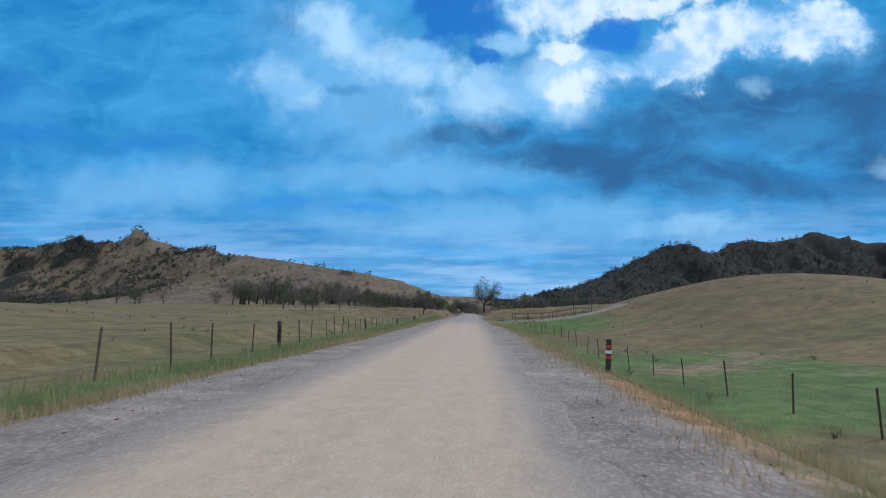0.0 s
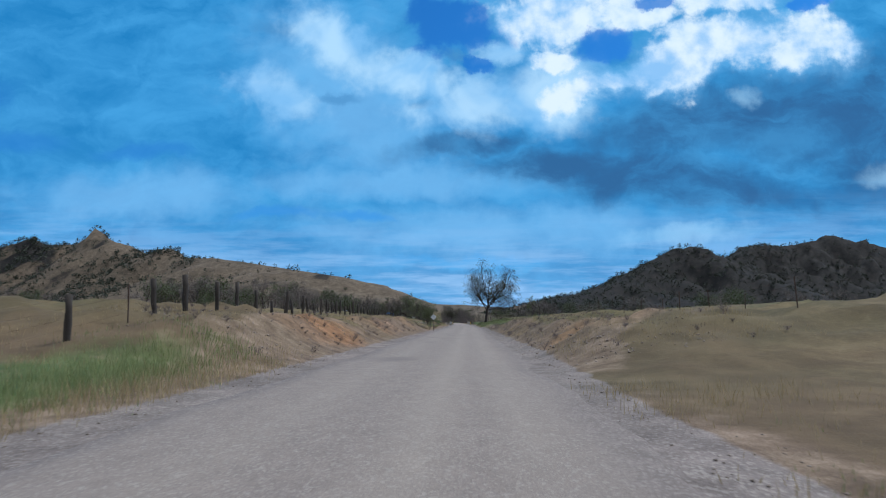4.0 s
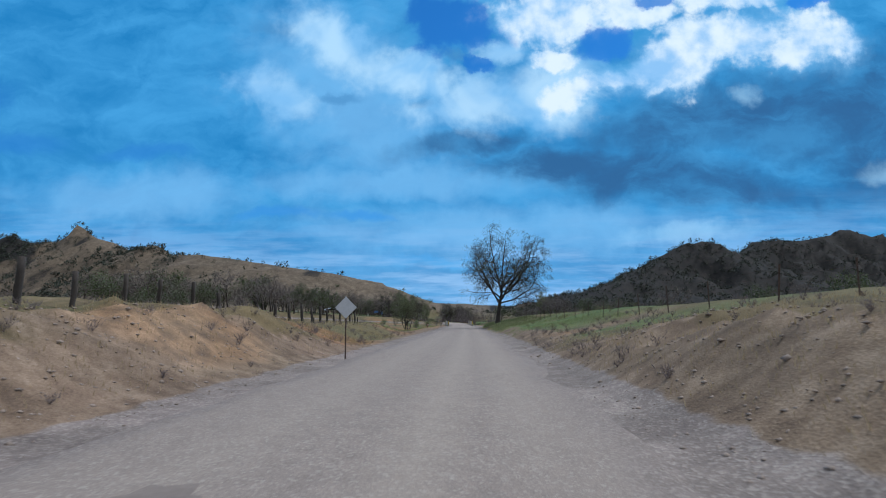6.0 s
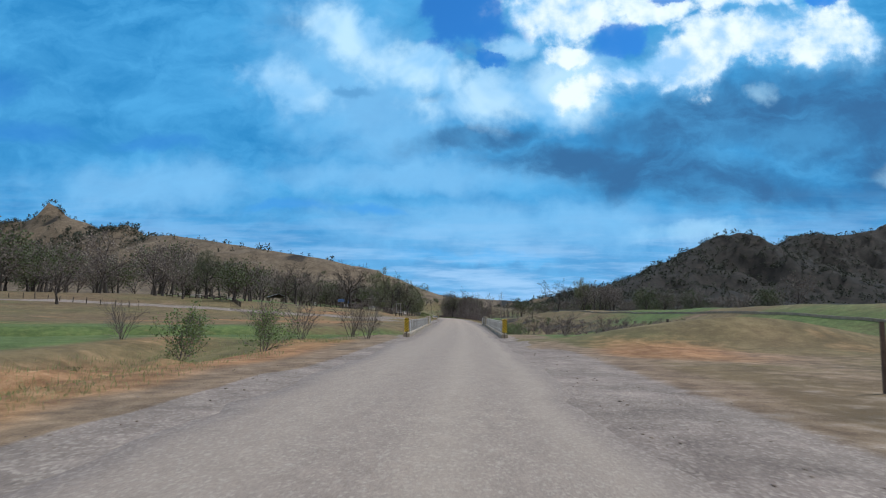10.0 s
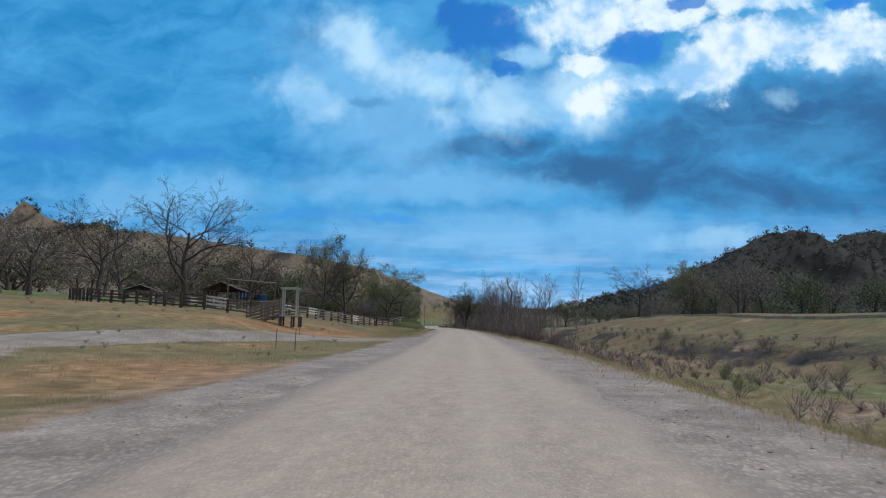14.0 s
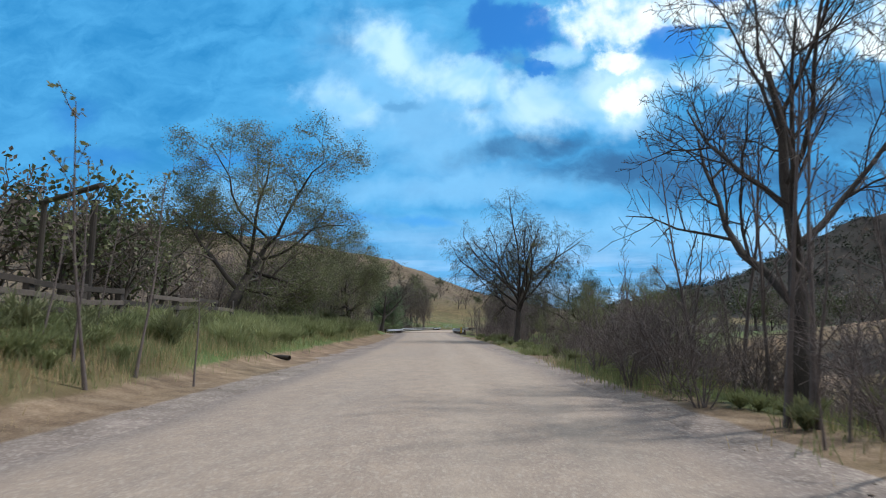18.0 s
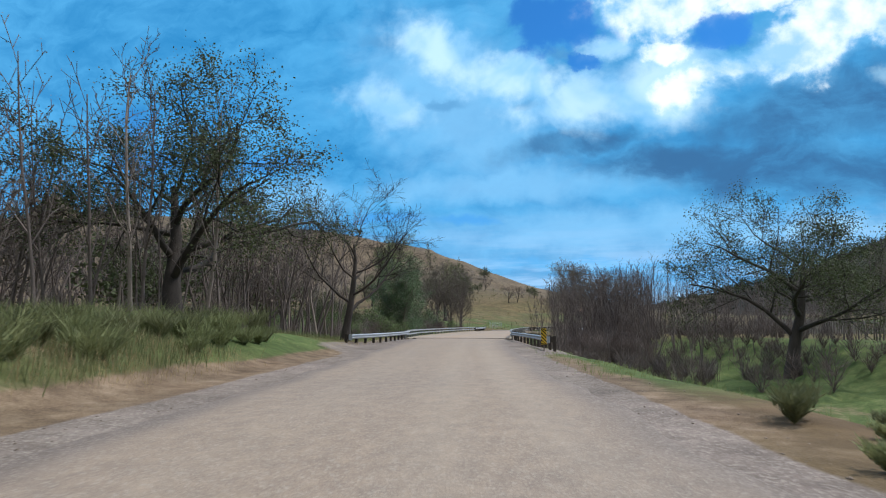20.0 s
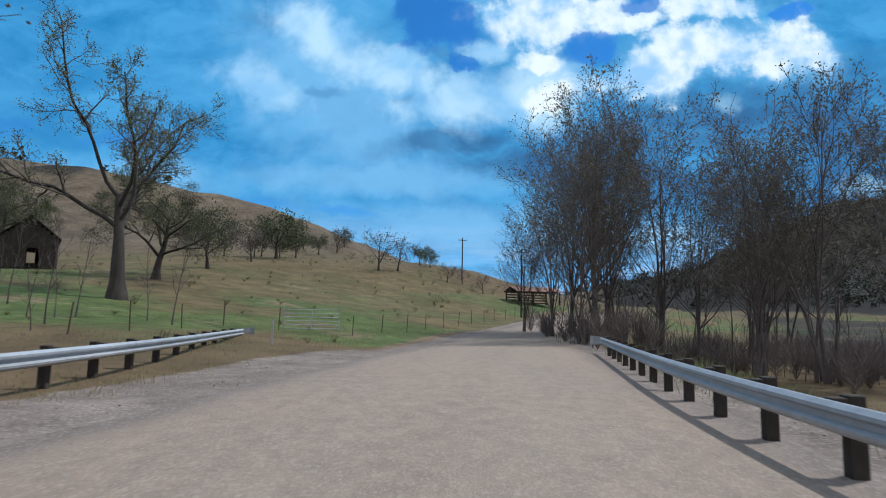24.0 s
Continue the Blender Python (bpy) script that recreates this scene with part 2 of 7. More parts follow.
def plain(name, dark, light, scale=6.0, rough=0.8, metal=0.0, bump=0.3, dist=0.01, stretch=None, vary=0.25, translucent=0.0):
    """A surface with two scales of tone, fine relief and a random tone for each object."""
    mt, nt, bs = mat_nodes(name)
    big = noise_node(nt, scale * 0.22, 4.0, 0.6, stretch=stretch)
    small = noise_node(nt, scale * 3.0, 6.0, 0.65, stretch=stretch)
    f = math_node(nt, "ADD", math_node(nt, "MULTIPLY", big.outputs[0], 0.55), math_node(nt, "MULTIPLY", small.outputs[0], 0.45))
    col = ramp_node(nt, f, [(0.34, dark), (0.66, light)])
    inf = nt.nodes.new("ShaderNodeObjectInfo")
    geo = nt.nodes.new("ShaderNodeNewGeometry")
    k = math_node(nt, "ADD", 1.0 - vary, math_node(nt, "MULTIPLY", math_node(nt, "ADD", inf.outputs["Random"], geo.outputs["Random Per Island"]), vary))
    hsv = nt.nodes.new("ShaderNodeHueSaturation")
    nt.links.new(col, hsv.inputs["Color"])
    nt.links.new(k, hsv.inputs["Value"])
    nt.links.new(hsv.outputs[0], bs.inputs["Base Color"])
    bs.inputs["Roughness"].default_value, bs.inputs["Metallic"].default_value = rough, metal
    if bump:
        bump_node(nt, bs, small.outputs[0], bump, dist)
    if translucent:
        tr = nt.nodes.new("ShaderNodeBsdfTranslucent")
        nt.links.new(hsv.outputs[0], tr.inputs[0])
        ms = nt.nodes.new("ShaderNodeMixShader")
        ms.inputs[0].default_value = translucent
        nt.links.new(bs.outputs[0], ms.inputs[1])
        nt.links.new(tr.outputs[0], ms.inputs[2])
        nt.links.new(ms.outputs[0], nt.nodes["Material Output"].inputs[0])
    return mt


GRIT = [(0.34, (0.120, 0.096, 0.084)), (0.52, (0.195, 0.158, 0.138)), (0.68, (0.300, 0.248, 0.215))]


def ground_material():
    mt, nt, bs = mat_nodes("ground_cover")

    def attr(name):
        a = nt.nodes.new("ShaderNodeAttribute")
        a.attribute_name = name
        sp = nt.nodes.new("ShaderNodeSeparateColor")
        nt.links.new(a.outputs["Color"], sp.inputs[0])
        return sp.outputs

    green, soil, gravel = attr("cover")
    wood, orange, cracked = attr("cover_more")
    n0 = noise_node(nt, 0.012, 6.0, 0.6).outputs[0]
    n1 = noise_node(nt, 0.09, 7.0, 0.62).outputs[0]
    n2 = noise_node(nt, 1.3, 7.0, 0.65).outputs[0]
    n3 = noise_node(nt, 9.0, 6.0, 0.7).outputs[0]
    n4 = noise_node(nt, 26.0, 4.0, 0.7).outputs[0]
    brk = math_node(nt, "ADD", math_node(nt, "MULTIPLY", n1, 0.5), math_node(nt, "MULTIPLY", n2, 0.5))

    def mask(sock, sharp=0.13):
        return smooth_node(nt, math_node(nt, "ADD", sock, math_node(nt, "MULTIPLY", math_node(nt, "SUBTRACT", brk, 0.5), 0.9)), 0.5 - sharp, 0.5 + sharp)

    dry = ramp_node(nt, math_node(nt, "ADD", math_node(nt, "MULTIPLY", n2, 0.6), math_node(nt, "MULTIPLY", n3, 0.4)),
                    [(0.32, (0.082, 0.064, 0.032)), (0.5, (0.138, 0.108, 0.052)), (0.68, (0.215, 0.172, 0.088))])
    dry = mix_node(nt, math_node(nt, "MULTIPLY", smooth_node(nt, n1, 0.44, 0.60), 0.6), dry, (0.080, 0.078, 0.034))
    dry = mix_node(nt, math_node(nt, "MULTIPLY", smooth_node(nt, n0, 0.42, 0.62), 0.7), dry, (0.125, 0.080, 0.050))
    grass = ramp_node(nt, math_node(nt, "ADD", math_node(nt, "MULTIPLY", n2, 0.5), math_node(nt, "MULTIPLY", n3, 0.5)),
                      [(0.32, (0.042, 0.064, 0.020)), (0.5, (0.080, 0.112, 0.036)), (0.68, (0.165, 0.178, 0.070))])
    dirt = ramp_node(nt, math_node(nt, "ADD", math_node(nt, "MULTIPLY", n2, 0.55), math_node(nt, "MULTIPLY", n4, 0.45)),
                     [(0.36, (0.085, 0.058, 0.040)), (0.5, (0.175, 0.122, 0.080)), (0.64, (0.285, 0.214, 0.152))])
    red = ramp_node(nt, math_node(nt, "ADD", math_node(nt, "MULTIPLY", n2, 0.6), math_node(nt, "MULTIPLY", n4, 0.4)),
                    [(0.37, (0.120, 0.062, 0.032)), (0.5, (0.235, 0.124, 0.058)), (0.64, (0.350, 0.220, 0.125))])
    peb = nt.nodes.new("ShaderNodeTexVoronoi")
    tc = nt.nodes.new("ShaderNodeTexCoord")
    nt.links.new(tc.outputs["Object"], peb.inputs["Vector"])
    peb.inputs["Scale"].default_value = 22.0
    grit = ramp_node(nt, math_node(nt, "ADD", math_node(nt, "MULTIPLY", n4, 0.5), math_node(nt, "MULTIPLY", n2, 0.5)),
                     GRIT)
    psep = nt.nodes.new("ShaderNodeSeparateColor")
    nt.links.new(peb.outputs["Color"], psep.inputs[0])
    grit = mix_node(nt, math_node(nt, "MULTIPLY", smooth_node(nt, psep.outputs[0], 0.72, 0.85), 0.55), grit, (0.33, 0.285, 0.245))
    # near-black scrub tone, darkened further to hold the right ridge's cloud shade
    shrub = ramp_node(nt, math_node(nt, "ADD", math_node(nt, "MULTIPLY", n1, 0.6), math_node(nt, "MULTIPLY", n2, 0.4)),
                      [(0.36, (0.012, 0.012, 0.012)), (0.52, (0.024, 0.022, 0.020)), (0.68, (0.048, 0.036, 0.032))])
    col = mix_node(nt, mask(green, 0.22), dry, grass)
    hill = ramp_node(nt, math_node(nt, "ADD", math_node(nt, "MULTIPLY", n1, 0.45), math_node(nt, "ADD", math_node(nt, "MULTIPLY", n2, 0.25), math_node(nt, "MULTIPLY", n0, 0.3))),
                     [(0.36, (0.046, 0.038, 0.027)), (0.45, (0.100, 0.077, 0.053)), (0.55, (0.146, 0.110, 0.077)), (0.66, (0.200, 0.154, 0.110))])
    col = mix_node(nt, cracked, col, hill)
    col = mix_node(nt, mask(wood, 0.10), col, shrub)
    col = mix_node(nt, mask(soil), col, dirt)
    col = mix_node(nt, mask(orange, 0.18), col, red)
    col = mix_node(nt, mask(gravel, 0.10), col, grit)
    mott = noise_node(nt, 0.38, 8.0, 0.68).outputs[0]
    hsv = nt.nodes.new("ShaderNodeHueSaturation")
    nt.links.new(col, hsv.inputs["Color"])
    nt.links.new(math_node(nt, "ADD", 0.78, math_node(nt, "MULTIPLY", smooth_node(nt, mott, 0.34, 0.66), 0.42)), hsv.inputs["Value"])
    nt.links.new(math_node(nt, "ADD", 0.482, math_node(nt, "MULTIPLY", n1, 0.036)), hsv.inputs["Hue"])
    nt.links.new(hsv.outputs[0], bs.inputs["Base Color"])
    bs.inputs["Roughness"].default_value = 0.95
    bs.inputs["Specular IOR Level"].default_value = 0.15
    h = math_node(nt, "ADD", math_node(nt, "MULTIPLY", n3, 0.6), math_node(nt, "MULTIPLY", peb.outputs["Distance"], 0.5))
    bump_node(nt, bs, h, 0.6, 0.03)
    return mt


def road_material():
    """Worn chip seal with dusty wheel tracks; 'dust' and 'smooth' are painted along the road's length."""
    mt, nt, bs = mat_nodes("worn_road")
    a = nt.nodes.new("ShaderNodeAttribute")
    a.attribute_name = "wear"
    sp = nt.nodes.new("ShaderNodeSeparateColor")
    nt.links.new(a.outputs["Color"], sp.inputs[0])
    dust, edge, track = sp.outputs
    n1 = noise_node(nt, 0.25, 6.0, 0.6, stretch=(1.0, 0.35, 1.0)).outputs[0]
    n2 = noise_node(nt, 3.0, 8.0, 0.7, stretch=(1.0, 0.6, 1.0)).outputs[0]
    n3 = noise_node(nt, 38.0, 4.0, 0.75).outputs[0]
    vo = nt.nodes.new("ShaderNodeTexVoronoi")
    tc = nt.nodes.new("ShaderNodeTexCoord")
    nt.links.new(tc.outputs["Object"], vo.inputs["Vector"])
    vo.inputs["Scale"].default_value = 30.0
    vs = nt.nodes.new("ShaderNodeSeparateColor")
    nt.links.new(vo.outputs["Color"], vs.inputs[0])
    f = math_node(nt, "ADD", math_node(nt, "MULTIPLY", n2, 0.25), math_node(nt, "MULTIPLY", n3, 0.75))
    seal = ramp_node(nt, f, [(0.30, (0.140, 0.112, 0.096)), (0.5, (0.228, 0.184, 0.156)), (0.70, (0.345, 0.284, 0.240))])
    tan = ramp_node(nt, f, [(0.30, (0.255, 0.186, 0.132)), (0.5, (0.365, 0.272, 0.196)), (0.70, (0.480, 0.370, 0.275))])
    brk = math_node(nt, "MULTIPLY", math_node(nt, "SUBTRACT", math_node(nt, "ADD", n1, n2), 1.0), 0.55)
    col = mix_node(nt, smooth_node(nt, math_node(nt, "ADD", dust, brk), 0.12, 0.88), seal, tan)
    col = mix_node(nt, math_node(nt, "MULTIPLY", smooth_node(nt, n1, 0.55, 0.75), 0.22), col, (0.115, 0.098, 0.088))
    col = mix_node(nt, math_node(nt, "MULTIPLY", smooth_node(nt, vs.outputs[0], 0.80, 0.92), 0.35), col, (0.43, 0.385, 0.33))
    col = mix_node(nt, math_node(nt, "MULTIPLY", track, 0.25), col, (0.40, 0.335, 0.270))
    # loose gravel creeps in from the edges
    grit = ramp_node(nt, math_node(nt, "ADD", math_node(nt, "MULTIPLY", n3, 0.5), math_node(nt, "MULTIPLY", n2, 0.5)), GRIT)
    grit = mix_node(nt, math_node(nt, "MULTIPLY", smooth_node(nt, vs.outputs[1], 0.72, 0.85), 0.55), grit, (0.33, 0.285, 0.245))
    col = mix_node(nt, smooth_node(nt, math_node(nt, "ADD", edge, math_node(nt, "MULTIPLY", brk, 0.55)), 0.74, 0.95), col, grit)
    nt.links.new(col, bs.inputs["Base Color"])
    bs.inputs["Roughness"].default_value = 0.9
    bs.inputs["Specular IOR Level"].default_value = 0.2
    bump_node(nt, bs, math_node(nt, "ADD", n3, math_node(nt, "MULTIPLY", vo.outputs["Distance"], 0.5)), 0.5, 0.012)
    return mt


def deck_material():
    """Broom-finished concrete with dusty tan wear and grey stains drawn out along the traffic."""
    mt, nt, bs = mat_nodes("deck_concrete")
    broad = noise_node(nt, 0.30, 4.0, 0.5, stretch=(1.0, 0.10, 1.0)).outputs[0]
    spots = noise_node(nt, 5.0, 7.0, 0.70).outputs[0]
    grain = noise_node(nt, 42.0, 4.0, 0.7).outputs[0]
    broom = noise_node(nt, 1.0, 3.0, 0.6, stretch=(0.8, 34.0, 1.0)).outputs[0]
    f = math_node(nt, "ADD", math_node(nt, "MULTIPLY", spots, 0.45), math_node(nt, "ADD", math_node(nt, "MULTIPLY", grain, 0.30), math_node(nt, "MULTIPLY", broom, 0.25)))
    tan = ramp_node(nt, f, [(0.36, (0.250, 0.180, 0.130)), (0.5, (0.325, 0.240, 0.176)), (0.64, (0.400, 0.305, 0.228))])
    grey = ramp_node(nt, f, [(0.36, (0.215, 0.168, 0.132)), (0.5, (0.292, 0.232, 0.184)), (0.64, (0.370, 0.302, 0.244))])
    nt.links.new(mix_node(nt, smooth_node(nt, broad, 0.34, 0.66), grey, tan), bs.inputs["Base Color"])
    bs.inputs["Roughness"].default_value = 0.9
    bump_node(nt, bs, math_node(nt, "ADD", grain, broom), 0.3, 0.006)
    return mt


M = {}
M["ground"] = ground_material()
M["road"] = road_material()
M["deckdirt"] = plain("dusty_deck", (0.120, 0.096, 0.078), (0.240, 0.195, 0.160), 4.0, 0.95, bump=0.5)
M["patch"] = plain("asphalt_patch", (0.150, 0.116, 0.096), (0.235, 0.186, 0.154), 3.0, 0.9, bump=0.4)
M["deck"] = deck_material()
M["concrete"] = plain("old_concrete", (0.150, 0.120, 0.085), (0.400, 0.335, 0.255), 2.2, 0.92, bump=0.6, dist=0.02)
M["galv"] = plain("galvanised_steel", (0.330, 0.345, 0.370), (0.520, 0.540, 0.570), 1.5, 0.55, 0.55, 0.15, 0.004, vary=0.1)
M["steelpost"] = plain("dull_steel_post", (0.120, 0.118, 0.116), (0.240, 0.236, 0.232), 3.0, 0.6, 0.4, 0.2)
M["scrub"] = plain("scrub_leaf", (0.018, 0.023, 0.015), (0.052, 0.056, 0.036), 0.3, 0.9, bump=0.0, vary=0.35)
M["darkwood"] = plain("tarred_wood", (0.018, 0.014, 0.012), (0.060, 0.046, 0.036), 5.0, 0.9, bump=0.7, stretch=(3, 3, 0.4))
M["greywood"] = plain("weathered_wood", (0.060, 0.046, 0.038), (0.160, 0.130, 0.110), 5.0, 0.92, bump=0.7, stretch=(2, 2, 0.4))
M["palewood"] = plain("pale_wood", (0.300, 0.280, 0.265), (0.520, 0.500, 0.480), 4.0, 0.9, bump=0.4, stretch=(2, 2, 0.4))
M["silverwood"] = plain("silvery_wood", (0.170, 0.160, 0.152), (0.330, 0.318, 0.305), 4.0, 0.9, bump=0.5, stretch=(2, 2, 0.4))
M["rust"] = plain("rusty_steel", (0.050, 0.032, 0.026), (0.130, 0.085, 0.062), 7.0, 0.75, 0.3, 0.3)
M["whitepaint"] = plain("white_paint", (0.520, 0.500, 0.460), (0.800, 0.780, 0.740), 4.0, 0.7, bump=0.3)
M["redpaint"] = plain("faded_red", (0.300, 0.045, 0.025), (0.480, 0.090, 0.050), 4.0, 0.7)
M["yellow"] = plain("reflective_yellow", (0.620, 0.400, 0.020), (0.780, 0.530, 0.050), 4.0, 0.5)
M["black"] = plain("black_paint", (0.012, 0.012, 0.012), (0.030, 0.030, 0.030), 4.0, 0.6)
M["bark"] = plain("dark_bark", (0.022, 0.018, 0.016), (0.070, 0.056, 0.048), 6.0, 0.95, bump=0.9, dist=0.03, stretch=(2, 2, 0.5))
M["twig"] = plain("grey_twig", (0.074, 0.058, 0.054), (0.165, 0.132, 0.122), 4.0, 0.95, bump=0.0)
M["palebark"] = plain("grey_bark", (0.130, 0.104, 0.090), (0.290, 0.240, 0.208), 6.0, 0.95, bump=0.5, stretch=(2, 2, 0.5))
M["haze"] = plain("fine_brush", (0.095, 0.073, 0.067), (0.205, 0.162, 0.148), 0.5, 0.9, bump=0.0, vary=0.3, translucent=0.3)
M["olive"] = plain("olive_brush", (0.115, 0.110, 0.056), (0.250, 0.225, 0.125), 0.4, 0.9, bump=0.0, vary=0.3, translucent=0.3)
M["leaf"] = plain("green_leaf", (0.085, 0.130, 0.042), (0.200, 0.250, 0.095), 0.8, 0.7, bump=0.0, translucent=0.35)
M["leafpoplar"] = plain("poplar_leaf", (0.060, 0.100, 0.046), (0.150, 0.205, 0.105), 0.8, 0.6, bump=0.0, translucent=0.35)
M["leafdull"] = plain("olive_leaf", (0.100, 0.115, 0.050), (0.215, 0.220, 0.110), 0.8, 0.8, bump=0.0, translucent=0.3)
M["leafdark"] = plain("dark_leaf", (0.044, 0.058, 0.024), (0.105, 0.122, 0.054), 0.6, 0.8, bump=0.0, translucent=0.2)
M["leafgrey"] = plain("grey_twig_haze", (0.110, 0.090, 0.074), (0.220, 0.182, 0.150), 0.8, 0.9, bump=0.0, translucent=0.2)
M["leafpale"] = plain("bud_leaf", (0.105, 0.095, 0.066), (0.205, 0.182, 0.130), 0.8, 0.8, bump=0.0, translucent=0.3)
M["grass"] = plain("grass_blade", (0.160, 0.195, 0.070), (0.340, 0.355, 0.155), 0.4, 0.8, bump=0.0, translucent=0.35, vary=0.35)
M["straw"] = plain("dry_blade", (0.300, 0.220, 0.110), (0.500, 0.390, 0.220), 0.4, 0.85, bump=0.0, translucent=0.3, vary=0.35)
M["weed"] = plain("weed_leaf", (0.120, 0.145, 0.058), (0.270, 0.285, 0.130), 0.6, 0.8, bump=0.0, translucent=0.35, vary=0.35)
M["stone"] = plain("field_stone", (0.145, 0.108, 0.085), (0.330, 0.262, 0.212), 4.0, 0.95, bump=0.5, vary=0.4)
M["roofmetal"] = plain("worn_metal_roof", (0.300, 0.330, 0.370), (0.520, 0.560, 0.610), 1.5, 0.5, 0.6, 0.2)
M["rustroof"] = plain("rusty_metal_roof", (0.140, 0.060, 0.040), (0.290, 0.150, 0.105), 1.5, 0.7, 0.3, 0.3)
M["boardgrey"] = plain("grey_boards", (0.180, 0.165, 0.150), (0.330, 0.310, 0.285), 3.0, 0.9, bump=0.4, stretch=(3, 3, 0.4))
M["blue"] = plain("blue_plastic", (0.020, 0.070, 0.190), (0.040, 0.120, 0.300), 3.0, 0.5)
M["silver"] = plain("sign_back", (0.420, 0.430, 0.440), (0.580, 0.590, 0.600), 2.0, 0.4, 0.5)

# ---- plan of the land ----
CENTRE = [(-120, -1.7), (0, -1.6), (40, -1.1), (90, -1.2), (150, -0.4), (197, 0.1), (228, 0.6), (261, 0.9), (326, 0.8), (354, 0.75),
          (401, -0.25), (416, -0.75), (424, -1.1), (450, -1.9), (482, -2.8), (516, -4.6), (545, -6.3), (577, -9.0), (593, -11.2), (620, -15.3),
          (653, -21.2), (668, -23.8), (685, -26.4), (700, -28.2), (730, -29.6), (750, -29.4), (772, -27.0), (800, -22.0), (840, -8.0), (900, 30), (1000, 60),
          (1300, 60), (3600, 60)]
HALF = [(-120, 2.9), (0, 2.9), (100, 3.3), (150, 3.5), (260, 3.5), (330, 2.9), (356, 2.9), (416, 3.3), (450, 3.4), (520, 3.8), (600, 4.2), (655, 3.9),
        (688, 4.6), (700, 5.0), (745, 4.9), (775, 4.6), (820, 3.8), (900, 3.5)]
B1, B2 = (357.0, 412.0), (690.0, 747.0)        # the two bridges, by y


def tab(points, v):
    a = np.array(points)
    return np.interp(v, a[:, 0], a[:, 1])


def cx(y):
    return (tab(CENTRE, np.asarray(y, float) - 3) + tab(CENTRE, np.asarray(y, float)) + tab(CENTRE, np.asarray(y, float) + 3)) / 3


def ss(v, lo, hi):
    t = np.clip((np.asarray(v, float) - lo) / (hi - lo), 0, 1)
    return t * t * (3 - 2 * t)


def band(v, a, b, soft):
    return ss(v, a - soft, a + soft) * (1 - ss(v, b - soft, b + soft))


LATTICE = np.random.RandomState(7).rand(256, 256)


def vnoise(x, y, scale):
    x, y = np.asarray(x, float) / scale, np.asarray(y, float) / scale
    i, j = np.floor(x).astype(int), np.floor(y).astype(int)
    fx, fy = x - i, y - j
    fx, fy = fx * fx * (3 - 2 * fx), fy * fy * (3 - 2 * fy)
    g = lambda a, b: LATTICE[a % 256, b % 256]
    return (g(i, j) * (1 - fx) + g(i + 1, j) * fx) * (1 - fy) + (g(i, j + 1) * (1 - fx) + g(i + 1, j + 1) * fx) * fy - 0.5


def fbm(x, y, scale, octaves=4):
    out = 0
    for k in range(octaves):
        out = out + vnoise(x + 37.3 * k, y - 91.7 * k, scale / 2 ** k) * 0.55 ** k
    return out


CREEK = [(-260, 330, 12), (-120, 345, 10), (-55, 352, 9), (-22, 366, 9), (0, 380, 11), (11, 400, 13), (19, 440, 15), (21, 500, 15), (17, 560, 13), (10, 620, 12),
         (-3, 675, 12), (-28, 718, 13), (-70, 732, 12), (-140, 720, 10), (-260, 740, 10)]
LEFT_RIDGE = [(60, 1130, 2), (-10, 1085, 10), (-40, 1070, 18), (-76, 1060, 30), (-111, 1045, 42), (-160, 1055, 55), (-210, 1065, 65), (-290, 1085, 78), (-430, 1150, 102), (-520, 1220, 108), (-560, 1250, 126),
              (-640, 1300, 120), (-700, 1350, 152), (-796, 1398, 174), (-850, 1410, 154), (-960, 1410, 164), (-1050, 1400, 146), (-1300, 1320, 134), (-1800, 1000, 160), (-2400, 300, 170)]
RIGHT_RIDGE = [(70, 1200, 3), (190, 1257, 40), (333, 1407, 86), (450, 1520, 140), (506, 1557, 166), (558, 1557, 172), (630, 1640, 152), (703, 1707, 160), (811, 1807, 205), (930, 1830, 206),
               (1057, 1857, 232), (1226, 1907, 210), (1600, 1750, 230), (2000, 1200, 220), (2400, 300, 200)]
FAR_RIDGE = [(-900, 2600, 120), (-200, 2500, 60), (300, 2500, 55), (900, 2600, 140)]


def near_line(line, x, y):
    """Distance to a line of (x, y, value), and the value at the nearest place."""
    best = np.full(np.shape(x), 1e9)
    value = np.zeros(np.shape(x))
    for (ax, ay, av), (bx, by, bv) in zip(line, line[1:]):
        ux, uy = bx - ax, by - ay
        t = np.clip(((x - ax) * ux + (y - ay) * uy) / (ux * ux + uy * uy), 0, 1)
        d = np.hypot(x - ax - t * ux, y - ay - t * uy)
        v = av + t * (bv - av)
        value = np.where(d < best, v, value)
        best = np.minimum(d, best)
    return best, value


def RISE(y):
    return 2.6 * ss(y, 785, 862)


